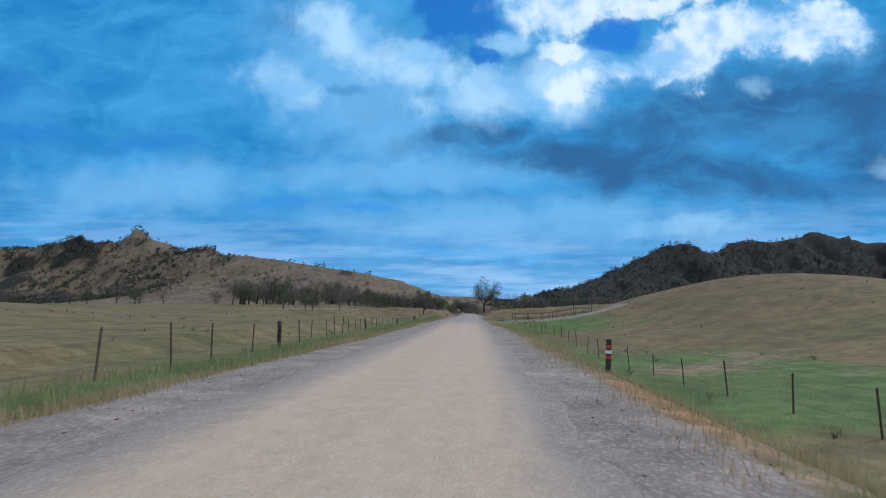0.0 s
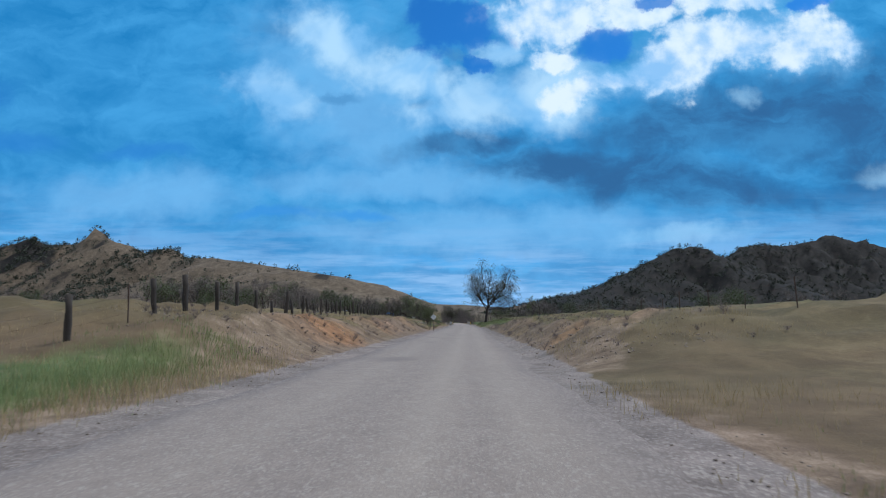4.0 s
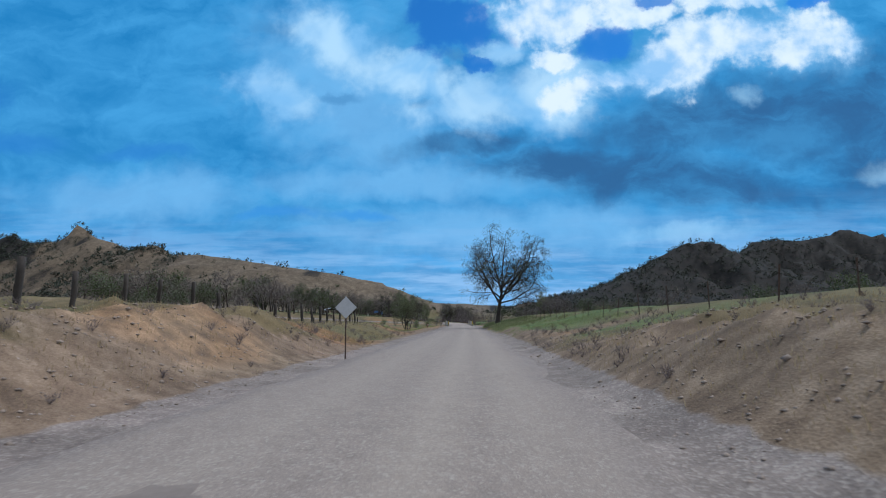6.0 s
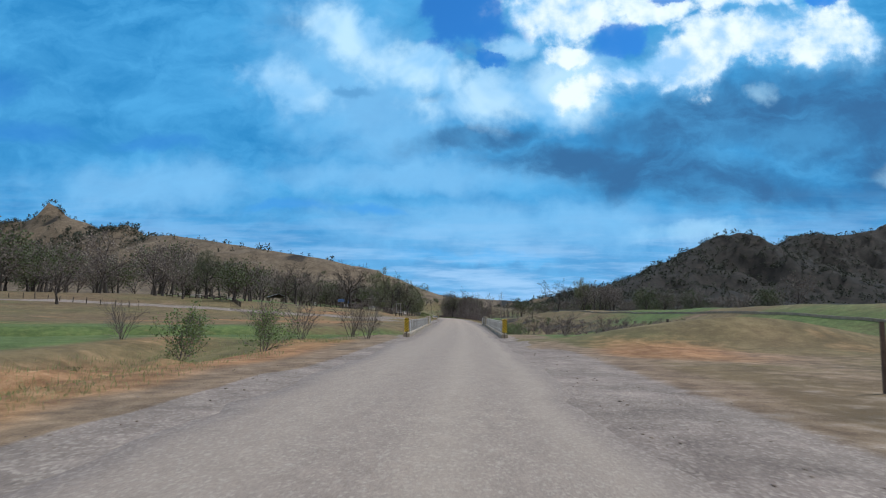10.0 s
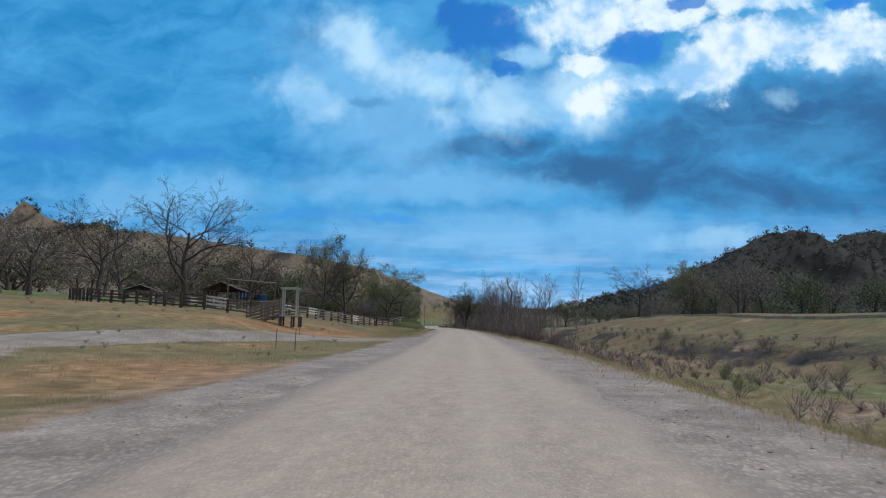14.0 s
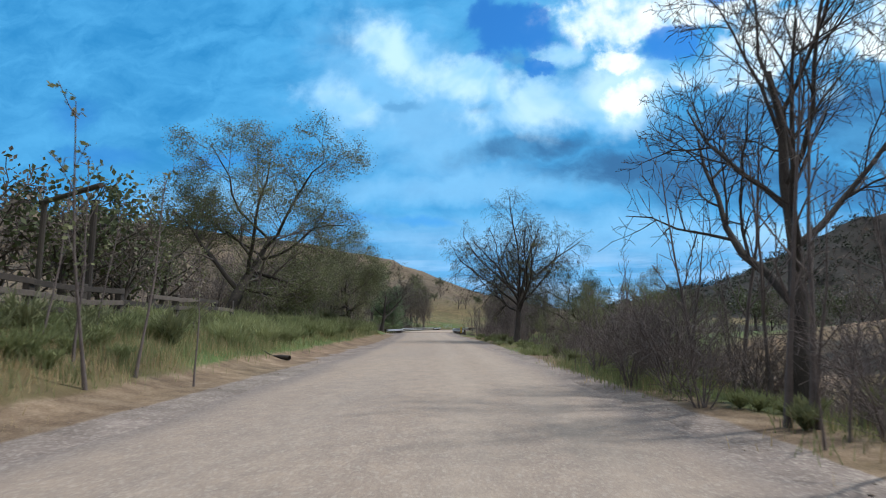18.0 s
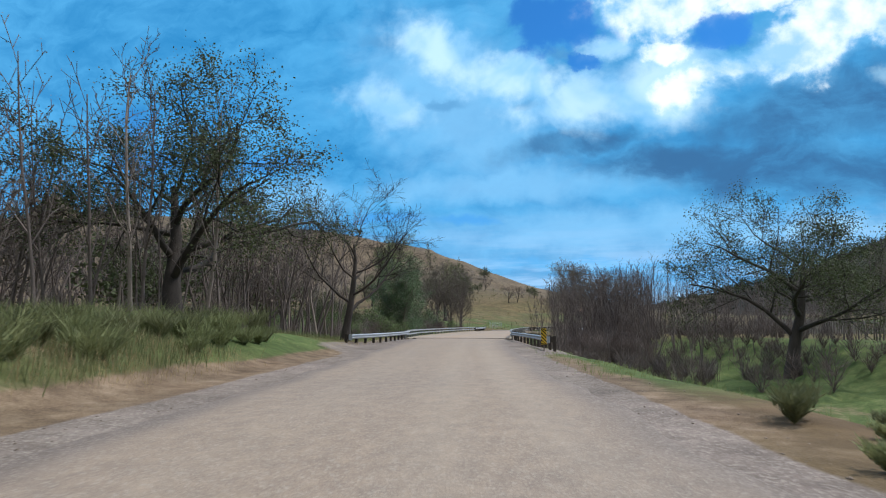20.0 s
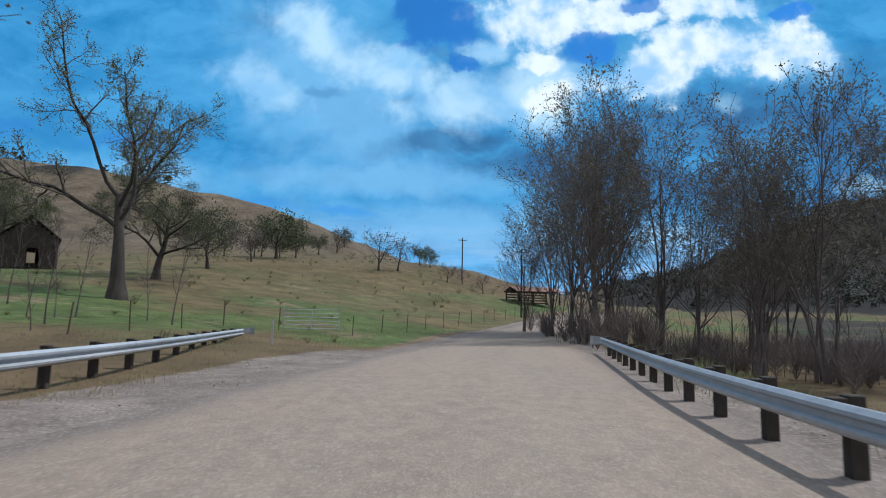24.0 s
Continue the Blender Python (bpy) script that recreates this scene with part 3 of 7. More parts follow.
def height(x, y):
    x, y = np.asarray(x, float), np.asarray(y, float)
    u = x - cx(y)
    a_u = np.abs(u)
    z = fbm(x, y, 60, 3) * 1.2 * ss(np.abs(u), 10, 60) + fbm(x, y, 5, 3) * 0.16 * ss(np.abs(u), 4.5, 9)
    # fields beside the first straight
    z += 6.0 * ss(-u, 14, 130) * (1 - ss(y, 60, 200)) + 1.6 * ss(-u, 40, 200) * ss(y, 60, 200)
    z += 7.2 * np.exp(-((x - 47) / 24) ** 2 - ((y - 96) / 38) ** 2) * ss(u, 6, 30)
    z += 2.0 * ss(u, 60, 220) * (1 - ss(y, 300, 420))
    z -= 0.25 * band(np.abs(u), 5.2, 7.5, 1.0) * (1 - ss(y, 110, 140))
    # the fields lie lower than the road at the start
    z -= 0.85 * band(-u, 8.4, 17, 1.2) * (1 - ss(y, 105, 140)) + (1.9 - 0.8 * ss(y, 45, 75)) * ss(u, 4.8, 9.5) * (1 - ss(u, 24, 50)) * (1 - ss(y, 78, 92))
    # cut banks
    rough = fbm(x, y, 3.0, 3) * 0.65 + fbm(x + 9, y, 1.2, 3) * 0.36
    left = band(y, 143, 222, 9)
    z += left * ((1.75 + rough) * ss(-u, 4.3, 8.6) + 0.5 * ss(-u, 9, 16)) - 0.9 * left * ss(-u, 18, 40)
    right = band(y, 146, 208, 7)
    z += right * ((1.5 + rough) * ss(u, 3.9, 7.4) + 0.6 * ss(u, 8, 16))
    z += band(y, 205, 312, 8) * (1.9 * ss(u, 4.6, 16) + 0.6 * ss(u, 4.0, 6.0) + 1.5 * ss(u, 18, 60)) * (1 - 0.5 * right)
    z += 1.25 * band(y, 220, 268, 8) * ss(-u, 6.0, 11) + 0.7 * band(y, 268, 330, 8) * ss(-u, 13, 17)
    z -= (0.9 + rough) * band(-u, 8.5, 14, 1.4) * band(y, 280, 345, 6)
    # yard with the pens
    z += 1.4 * band(y, 470, 640, 25) * ss(-u, 8, 24) + 3.2 * band(y, 420, 690, 50) * ss(-u, 30, 120)
    z += 1.7 * band(y, 480, 580, 25) * ss(-u, 12, 34)
    z += 1.1 * band(y, 552, 668, 14) * ss(-u, 5.2, 9.5)
    z += 1.7 * np.exp(-((x - 17) / 7.5) ** 2 - ((y - 350) / 3.2) ** 2)
    # meadow at the end
    z += ss(y, 748, 800) * (0.10 * np.clip(-u - 7, 0, 40) + 3 * ss(-u, 40, 160)) 
    z += 8.0 * np.exp(-((x + 66) / 62) ** 2 - ((y - 905) / 55) ** 2) * ss(-u, 6, 45)
    z -= 1.6 * ss(y, 735, 760) * ss(u, 6.5, 11)
    # the road climbs past the last bend
    z += RISE(y) * (1 - ss(a_u, 45, 130)) + 0.9 * band(y, 838, 866, 8) * band(-u, 6, 24, 3)
    # creek
    d, w = near_line(CREEK, x, y)
    cut = 1 - ss(d, w * 0.55, w * 1.5)
    over = band(y, B1[0] + 2, B1[1] - 2, 2.5) + band(y, B2[0] + 2, B2[1] - 2, 2.5)
    keep = np.maximum(ss(np.abs(u), 5.4, 10.5), np.clip(over, 0, 1))
    z -= (3.3 + rough) * cut * keep
    # far bank with the upper road
    z += 4.0 * ss(u, 44, 62) * band(y, 360, 660, 40)
    # ridges
    far = ss(np.hypot(x, y - 500), 150, 420) * ss(np.hypot(x + 28, y - 770), 60, 300) * np.maximum(ss(np.abs(u), 8, 70), ss(y, 880, 960))
    gully = np.abs(fbm(x, y, 130, 5)) + 0.6 * np.abs(fbm(x + 400, y, 50, 3))
    for line, width in ((LEFT_RIDGE, 165.0), (RIGHT_RIDGE, 240.0), (FAR_RIDGE, 420.0)):
        d, top = near_line(line, x, y)
        hill = top * np.exp(-(d / width) ** 1.7)
        z += hill * far * (1.0 - 0.55 * gully * ss(d, 5, 90)) + fbm(x, y, 26, 4) * 0.12 * hill * far * ss(d, 0, 40)
    # rocky tops
    for px, py, r, h in ((-796, 1398, 26, 16), (-845, 1412, 30, 10), (-960, 1410, 30, 10), (-560, 1250, 24, 8), (-111, 1045, 22, 5), (535, 1560, 60, 8), (1057, 1857, 50, 8)):
        z += h * np.exp(-((x - px) ** 2 + (y - py) ** 2) / r ** 2) * (0.9 + 1.6 * fbm(x, y, 20, 3))
    return np.where((np.abs(u) < tab(HALF, y) + 0.5) & (y < 905), np.minimum(z, RISE(y) - 0.02), z)


def ground_at(x, y):
    return float(height(np.array([x]), np.array([y]))[0])


def build_ground():
    side = [0.0, 1.5, 2.6, 3.2, 3.8]
    step = 0.45
    while side[-1] < 3200:
        side.append(side[-1] + step)
        step = min(step * 1.06, 17.0 if side[-1] < 1300 else 160.0) if side[-1] > 9 else step
    side = np.array(side)
    us = np.concatenate([-side[:0:-1], side])
    ys = [-700, -500, -350, -240, -170, -120, -90, -70]
    while ys[-1] < 3600:
        v = ys[-1]
        ys.append(v + (2.5 if v < -2 else 0.55 if 140 < v < 232 else 1.5 if v < 800 else min(20.0, 1.5 + (v - 800) * 0.06) if v < 2000 else 120.0))
    ys = np.array(ys)
    U, Y = np.meshgrid(us, ys)
    jit = np.random.RandomState(3)
    X = U + cx(Y)
    inner = (np.abs(U) > 4.2) & (np.abs(U) < 60)
    X = X + np.where(inner, (jit.rand(*X.shape) - 0.5) * 0.25, 0)
    Z = height(X, Y)
    n, k = X.shape
    co = np.stack([X, Y, Z], -1).reshape(-1, 3)
    idx = np.arange(n * k).reshape(n, k)
    quads = np.stack([idx[:-1, :-1], idx[:-1, 1:], idx[1:, 1:], idx[1:, :-1]], -1).reshape(-1, 4)
    me = bpy.data.meshes.new("ground")
    me.vertices.add(len(co))
    me.vertices.foreach_set("co", co.ravel())
    me.loops.add(quads.size)
    me.loops.foreach_set("vertex_index", quads.ravel().astype(np.int32))
    me.polygons.add(len(quads))
    me.polygons.foreach_set("loop_start", np.arange(0, quads.size, 4, dtype=np.int32))
    me.polygons.foreach_set("use_smooth", np.ones(len(quads), dtype=bool))
    me.update(calc_edges=True)
    x, y, z = co.T
    u = x - cx(y)
    a = np.abs(u)
    hw = tab(HALF, y)
    n1 = fbm(x, y, 40, 4)
    n2 = fbm(x, y, 9, 3)
    green = 0.42 + 0.9 * n1
    green += 0.75 * band(-u, 5.5, 9.5, 1.2) * (1 - ss(y, 120, 150))                       # left verge
    green += 0.9 * band(u, 9, 22, 3) * band(y, 20, 42, 5) + 0.35 * band(u, 4.5, 9, 1) * (1 - ss(y, 120, 140))                              # bright patch right
    green -= 0.6 * band(u, 20, 90, 8) * band(y, 10, 190, 20) + 0.3 * band(u, 4, 20, 2) * band(y, 30, 75, 6)                            # knoll
    green -= 0.35 * band(-u, 12, 150, 6) * (1 - ss(y, 120, 180))
    green += 0.55 * band(u, 8, 60, 3) * band(y, 66, 110, 8)
    green += 0.6 * (band(y, 232, 345, 10) * band(-u, 10, 90, 4) + 0.55 * band(y, 214, 345, 6) * band(u, 5, 60, 1))
    green -= 1.1 * band(y, 226, 258, 5) * band(-u, 4.5, 12.5, 1)
    green -= 0.85 * (band(y, 143, 228, 8) * (u < 0) + band(y, 124, 206, 6) * (u > 0)) * (a > 4) * (a < 45)
    green += 0.55 * band(y, 412, 475, 8) * band(u, 7, 13, 1.5) - 0.12 * band(y, 395, 650, 10) * ss(u, 10, 14)
    green -= 0.65 * band(y, 395, 520, 10) * (u < -6) + 0.7 * band(y, 316, 349, 4) * band(-u, 4, 17, 2)
    green += 0.6 * band(y, 352, 380, 4) * band(-u, 7, 80, 3)
    green += 0.08 * band(y, 520, 690, 12) * band(-u, 6, 14, 2)
    green += (0.02 + 0.8 * n2) * ss(y, 700, 760) * (1 - ss(y, 815, 850)) * (a < 60)
    d, w = near_line(CREEK, x, y)
    green += (0.40 - 0.34 * band(y, 395, 640, 12) * (u > 0)) * (1 - ss(d, w * 0.8, w * 2.2)) - 0.25 * band(y, 400, 640, 15) * band(u, 5, 45, 3) + 0.2 * vnoise(x, y, 14) * (d < w * 2)
    green -= 0.9 * band(y, 318, 352, 4) * band(u, 3, 40, 2) + 0.22 * band(y, 318, 352, 8) * band(-u, 12, 60, 5)
    green += (-0.10 + 1.1 * n2) * band(y, 500, 600, 8) * band(-u, 6, 24, 1.5)
    bed = band(y, 400, 645, 12)
    ub = u + 16 * fbm(x + 50, y, 34, 3)
    green += bed * (0.10 * band(ub, 12, 40, 4) + 0.05 * band(ub, 47, 60, 3)) - 0.35 * ss(y, 690, 720) * ss(u, 6, 9) * (1 - ss(y, 815, 850))
    green -= 0.30 * ss(y, 772, 800) * ss(-u, 8, 14)
    hills = ss(z + 4 * n1, 5, 14) * ss(np.hypot(x + 10, y - 700), 130, 260)
    green -= 0.75 * hills
    soil = 0.15 + 0.7 * n2
    soil += 0.45 * band(a, 3.6, 6.4, 0.9) * (y < 905)
    soil += 0.55 * (band(y, 146, 216, 8) * band(-u, 4.6, 8.6, 0.8) + band(y, 148, 208, 8) * band(u, 4.0, 7.6, 0.8))
    soil += 0.8 * band(y, 252, 352, 6) * band(-u, 3.6, 7.5, 0.9)
    drive = band(y, 312, 343, 3) * band(u, 2, 60, 2)
    soil += 0.6 * drive
    soil += 0.55 * band(y, 560, 690, 10) * band(-u, 3.5, 6.5, 0.7)
    soil += 0.35 * (1 - ss(d, w * 0.4, w * 0.9)) * band(y, 380, 660, 20) * (u > 8)
    soil -= 0.25 * hills
    orange = 0.05 + 0.55 * n2 + 0.34 * band(y, 150, 232, 8) * (band(-u, 5.0, 9.5, 1) + 0.5 * band(u, 4.5, 7.5, 0.8))
    orange += 0.38 * band(y, 256, 350, 5) * band(-u, 5.5, 10, 1) + 0.45 * band(y, 283, 340, 5) * band(-u, 9, 14, 1.5) + 0.30 * band(y, 355, 430, 8) * band(-u, 16, 70, 6) + 0.45 * band(y, 330, 352, 5) * band(u, 6, 22, 3)
    orange += 0.36 * band(y, 316, 350, 4) * band(-u, 4, 17, 2) + 0.42 * band(y, 418, 515, 8) * band(-u, 8, 45, 4) + (0.42 * band(u, 4.0, 5.6, 1.0) + 0.30 * band(-u, 4.9, 6.2, 0.8)) * (1 - ss(y, 60, 110))
    orange += 0.34 * band(y, 226, 260, 5) * band(-u, 4.5, 11, 1) + 0.22 * band(y, 500, 572, 8) * band(-u, 5.5, 14, 2)
    orange -= 0.4 * hills
    gravel = 0.0 * x + 1.0 * (a < hw + 0.9) * (y < 905) + 0.35 * band(a, 3.2, 5.4, 0.6) * (y < 905)
    gravel += 0.75 * band(y, -200, 132, 8) * band(a + 0.8 * (u > 0), 2.5, 4.9, 0.5) + 0.5 * band(y, 132, 250, 8) * band(a, 3.0, 4.4, 0.4)
    side_road = SIDE_ROAD(x, y)
    gravel += 0.8 * side_road + 0.75 * band(y, 92, 101.5, 1.2) * band(u, 3, 26, 2)
    gravel += 0.38 * drive + 0.6 * band(y, 413, 500, 6) * band(a, 3.0, 6.0, 0.8)
    gravel += 0.8 * (band(y, 660, 695, 4) + band(y, 745, 782, 4)) * band(a, 3.5, 7.5, 0.8)
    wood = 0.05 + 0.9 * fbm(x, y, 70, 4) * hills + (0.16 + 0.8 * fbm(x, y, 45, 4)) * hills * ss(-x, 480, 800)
    # right ridge: scrub cover, with cloud shade painted in through its dark tone
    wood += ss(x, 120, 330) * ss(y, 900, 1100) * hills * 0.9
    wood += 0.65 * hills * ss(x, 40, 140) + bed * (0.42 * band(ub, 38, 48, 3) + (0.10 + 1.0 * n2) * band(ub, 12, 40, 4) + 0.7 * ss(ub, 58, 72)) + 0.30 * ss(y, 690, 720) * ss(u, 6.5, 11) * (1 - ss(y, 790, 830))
    # the same near-black tone on the low ground right of the last bridge
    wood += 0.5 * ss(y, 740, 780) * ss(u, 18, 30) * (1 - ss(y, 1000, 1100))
    soft = lambda v: np.clip(v, 0, 1)
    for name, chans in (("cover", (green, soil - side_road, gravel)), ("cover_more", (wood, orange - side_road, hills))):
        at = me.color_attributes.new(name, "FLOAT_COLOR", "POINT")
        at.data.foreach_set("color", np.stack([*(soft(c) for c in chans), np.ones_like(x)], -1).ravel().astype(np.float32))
    ob = new("ground", me)
    me.materials.append(M["ground"])
    return tagged(ob, "valley floor of dry and green grass with bare verges", "ground", kind="structure")


def SIDE_ROAD(x, y):
    """The dirt lane that leaves the road on the left and passes the pens."""
    d, _ = near_line([(-4, 428, 0), (-14, 446, 0), (-22, 462, 0), (-36, 470, 0), (-70, 470, 0), (-160, 455, 0)], x, y)
    e, _ = near_line([(-22, 468, 0), (-16, 487, 0), (-10, 497, 0), (-6, 506, 0)], x, y)
    return np.maximum(1 - ss(d, 2.4, 4.0), 1 - ss(e, 2.2, 3.6))


ground = build_ground()


def sheet(name, rows, material, parent=None, label=""):
    """A mesh from rows of points of equal length."""
    n, k = len(rows), len(rows[0])
    faces = [(i * k + j, i * k + j + 1, (i + 1) * k + j + 1, (i + 1) * k + j) for i in range(n - 1) for j in range(k - 1)]
    me = bpy.data.meshes.new(name)
    me.from_pydata([tuple(p) for r in rows for p in r], [], faces)
    me.materials.append(material)
    for p in me.polygons:
        p.use_smooth = True
    ob = new(name, me)
    if parent:
        ob.parent = parent
    if label:
        tagged(ob, label)
    return ob


def build_road():
    ys = np.concatenate([np.arange(-120, 800, 1.0), np.arange(800, 903, 3.0)])
    rows, wear = [], []
    rng = np.random.RandomState(5)
    for y in ys:
        hw = float(tab(HALF, y))
        c = float(cx(y))
        ragged = (not B1[0] < y < B1[1]) and (not B2[0] - 2 < y < B2[1] + 2)
        l = hw + (float(fbm(np.array([3.0]), np.array([y]), 2.2, 3)[0]) * 0.45 if ragged else 0)
        r = hw + (float(fbm(np.array([90.0]), np.array([y]), 2.2, 3)[0]) * 0.45 if ragged else 0)
        row = []
        for f in (-1.0, -0.97, -0.8, -0.6, -0.42, -0.22, 0.0, 0.22, 0.42, 0.6, 0.8, 0.97, 1.0):
            o = f * (l if f < 0 else r)
            zz = 0.035 * (1 - f * f) + (0.008 if abs(f) < 0.99 else -0.03)
            row.append((c + o, y, zz + float(RISE(y))))
            dust = (0.75 * float(band(np.array(o), -1.8, 2.3, 0.4)) - 0.1) * (1 - float(ss(y, 50, 110))) + 0.14 + 0.25 * float(ss(y, 320, 460))
            track = max(math.exp(-((o - 0.75) / 0.35) ** 2), math.exp(-((o - 2.35) / 0.35) ** 2), 0.6 * math.exp(-((o + 1.4) / 0.5) ** 2))
            wear.append((max(0, min(1, dust)), abs(f) * (0 if B2[0] - 3 < y < B2[1] + 1 else 1), track, 1))
        rows.append(row)
    ob = sheet("road", rows, M["road"])
    at = ob.data.color_attributes.new("wear", "FLOAT_COLOR", "POINT")
    at.data.foreach_set("color", np.array(wear, np.float32).ravel())
    return tagged(ob, "worn chip-sealed country road with dusty wheel tracks", "road", kind="structure")


road = build_road()

# ---- helpers for things ----
def part(name, bm, material, parent, label=""):
    me = bpy.data.meshes.new(name)
    bm.to_mesh(me)
    bm.free()
    return mesh_part(name, me, material, parent, label)


def mesh_part(name, me, material, parent, label=""):
    if material:
        me.materials.append(material)
    ob = new(name, me)
    if parent:
        ob.parent = parent
    if label:
        tagged(ob, label)
    return ob


def thing(name, x, y, z, turn, label, category, group="", kind=""):
    ob = new(name)
    ob.empty_display_size = 0.2
    ob.matrix_basis = pose(x, y, z, 0, 0, turn)
    return tagged(ob, label, category, group, kind)


def box(bm, cx_, cy_, cz_, sx, sy, sz, bevel=0.0, rot=None):
    m = Matrix.Translation((cx_, cy_, cz_))
    if rot is not None:
        m = m @ rot
    g = bmesh.ops.create_cube(bm, size=1.0, matrix=m @ Matrix.Diagonal((sx, sy, sz, 1)))
    if bevel:
        es = list({e for v in g["verts"] for e in v.link_edges})
        bmesh.ops.bevel(bm, geom=es, offset=bevel, segments=1, affect="EDGES")
    return g


def rod(bm, a, b, r, sides=8, r2=None):
    a, b = Vector(a), Vector(b)
    d = b - a
    m = Matrix.Translation((a + b) / 2) @ d.to_track_quat("Z", "Y").to_matrix().to_4x4()
    return bmesh.ops.create_cone(bm, cap_ends=True, segments=sides, radius1=r, radius2=r if r2 is None else r2, depth=d.length, matrix=m)


class Tubes:
    """Tapered tubes gathered into one mesh."""

    def __init__(self):
        self.v, self.f = [], []

    def add(self, pts, rad, sides):
        base = len(self.v)
        n = len(pts)
        for i, (p, r) in enumerate(zip(pts, rad)):
            d = pts[min(i + 1, n - 1)] - pts[max(i - 1, 0)]
            a = d.orthogonal().normalized() if i == 0 else (a - d * (a.dot(d) / max(d.length_squared, 1e-9))).normalized()
            b = d.normalized().cross(a)
            for k in range(sides):
                t = 2 * math.pi * k / sides
                self.v.append(p + a * (r * math.cos(t)) + b * (r * math.sin(t)))
        for i in range(n - 1):
            for k in range(sides):
                q = base + i * sides
                self.f.append((q + k, q + (k + 1) % sides, q + sides + (k + 1) % sides, q + sides + k))

    def mesh(self, name, smooth=True):
        me = bpy.data.meshes.new(name)
        me.from_pydata(self.v, [], self.f)
        if smooth:
            me.polygons.foreach_set("use_smooth", np.ones(len(me.polygons), dtype=bool))
        return me


def leaves_mesh(name, spots, rng, size, spread, per, droop=0.2):
    """Small pointed leaves round the given places."""
    n = len(spots) * per
    c = np.repeat(np.array([tuple(p) for p in spots]), per, 0) + rng.normal(0, spread, (n, 3))
    a = rng.normal(0, 1, (n, 3))
    a[:, 2] -= droop
    a /= np.linalg.norm(a, axis=1)[:, None]
    b = np.cross(a, rng.normal(0, 1, (n, 3)))
    b /= np.linalg.norm(b, axis=1)[:, None] + 1e-9
    s = size * rng.uniform(0.6, 1.35, n)[:, None]
    pts = np.stack([c, c + a * s * 0.5 + b * s * 0.34, c + a * s, c + a * s * 0.5 - b * s * 0.34], 1).reshape(-1, 3)
    me = bpy.data.meshes.new(name)
    me.vertices.add(len(pts))
    me.vertices.foreach_set("co", pts.ravel())
    me.loops.add(n * 4)
    me.loops.foreach_set("vertex_index", np.arange(n * 4, dtype=np.int32))
    me.polygons.add(n)
    me.polygons.foreach_set("loop_start", np.arange(0, n * 4, 4, dtype=np.int32))
    me.update(calc_edges=True)
    return me


# ---- trees ----
def grow(seed, H, r0, trunk, kids, ratio, angle, wig, up, first, stems=1, lean=0.0, taper=0.25, limb_len=0.6, lead=0, env=None, sides=(8, 6, 4, 3, 3), segs=(6, 6, 4, 3, 2), min_r=0.006):
    rng = random.Random(seed)
    out = [[] for _ in range(len(kids) + 1)]
    g = lambda s: Vector((rng.gauss(0, s), rng.gauss(0, s), rng.gauss(0, s)))

    def branch(p, d, length, rad, level):
        n = segs[min(level, len(segs) - 1)]
        pts, rr = [p.copy()], [rad]
        for i in range(n):
            d = (d + g(wig[min(level, len(wig) - 1)]) + Vector((0, 0, up[min(level, len(up) - 1)]))).normalized()
            p = p + d * (length / n)
            pts.append(p.copy())
            rr.append(max(min_r, rad * (1 - (1 - taper) * (i + 1) / n)))
            if env and level > 0 and ((p.x ** 2 + p.y ** 2) / (env[1] * H) ** 2 + ((p.z - env[0] * H) / (env[2] * H)) ** 2) > 1.0 + 0.12 * level:
                break
        n = len(pts) - 1
        if level == 0:
            rr[0] *= 1.45
        out[level].append((pts, rr))
        if level >= len(kids):
            return
        k = kids[level]
        spin = rng.uniform(0, 6.28)
        for j in range(k):
            f = first[level] + (1 - first[level]) * (j + rng.uniform(0.2, 0.9)) / k
            x = f * n
            i = min(int(x), n - 1)
            q = pts[i].lerp(pts[i + 1], x - i)
            dd = (pts[i + 1] - pts[i]).normalized()
            spin += 2.4 + rng.uniform(-0.5, 0.5)
            side = dd.orthogonal().normalized()
            side.rotate(Matrix.Rotation(spin, 3, dd))
            a = radians(angle[level] + rng.uniform(-14, 14)) * (1.15 - 0.35 * f)
            nd = dd * math.cos(a) + side * math.sin(a)
            ln = (H * limb_len if level == 0 else length * ratio[level]) * rng.uniform(0.75, 1.15) * (1.1 - 0.35 * f)
            fat = (0.5, 0.72)
            if level == 0 and j >= k - lead:
                a, ln, fat = a * 0.42, ln * 1.3, (0.66, 0.8)
            cr = max(min_r, (rr[i] * (1 - x + i) + rr[i + 1] * (x - i)) * rng.uniform(*fat))
            branch(q, nd, ln, cr, level + 1)

    for s in range(stems):
        off = Vector((rng.uniform(-1, 1), rng.uniform(-1, 1), 0)) * (0 if stems == 1 else 0.05 * H)
        fan = (0.05 + 0.20 * (stems > 5)) if stems > 3 or stems == 1 else 0.10
        tilt = Vector((rng.gauss(0, fan) + lean, rng.gauss(0, fan), 1)).normalized()
        branch(off + Vector((0, 0, -0.25)), tilt, H * trunk * rng.uniform(0.85, 1.1), r0 * (rng.uniform(0.7, 1.1) if stems > 1 else 1), 0)
    return out


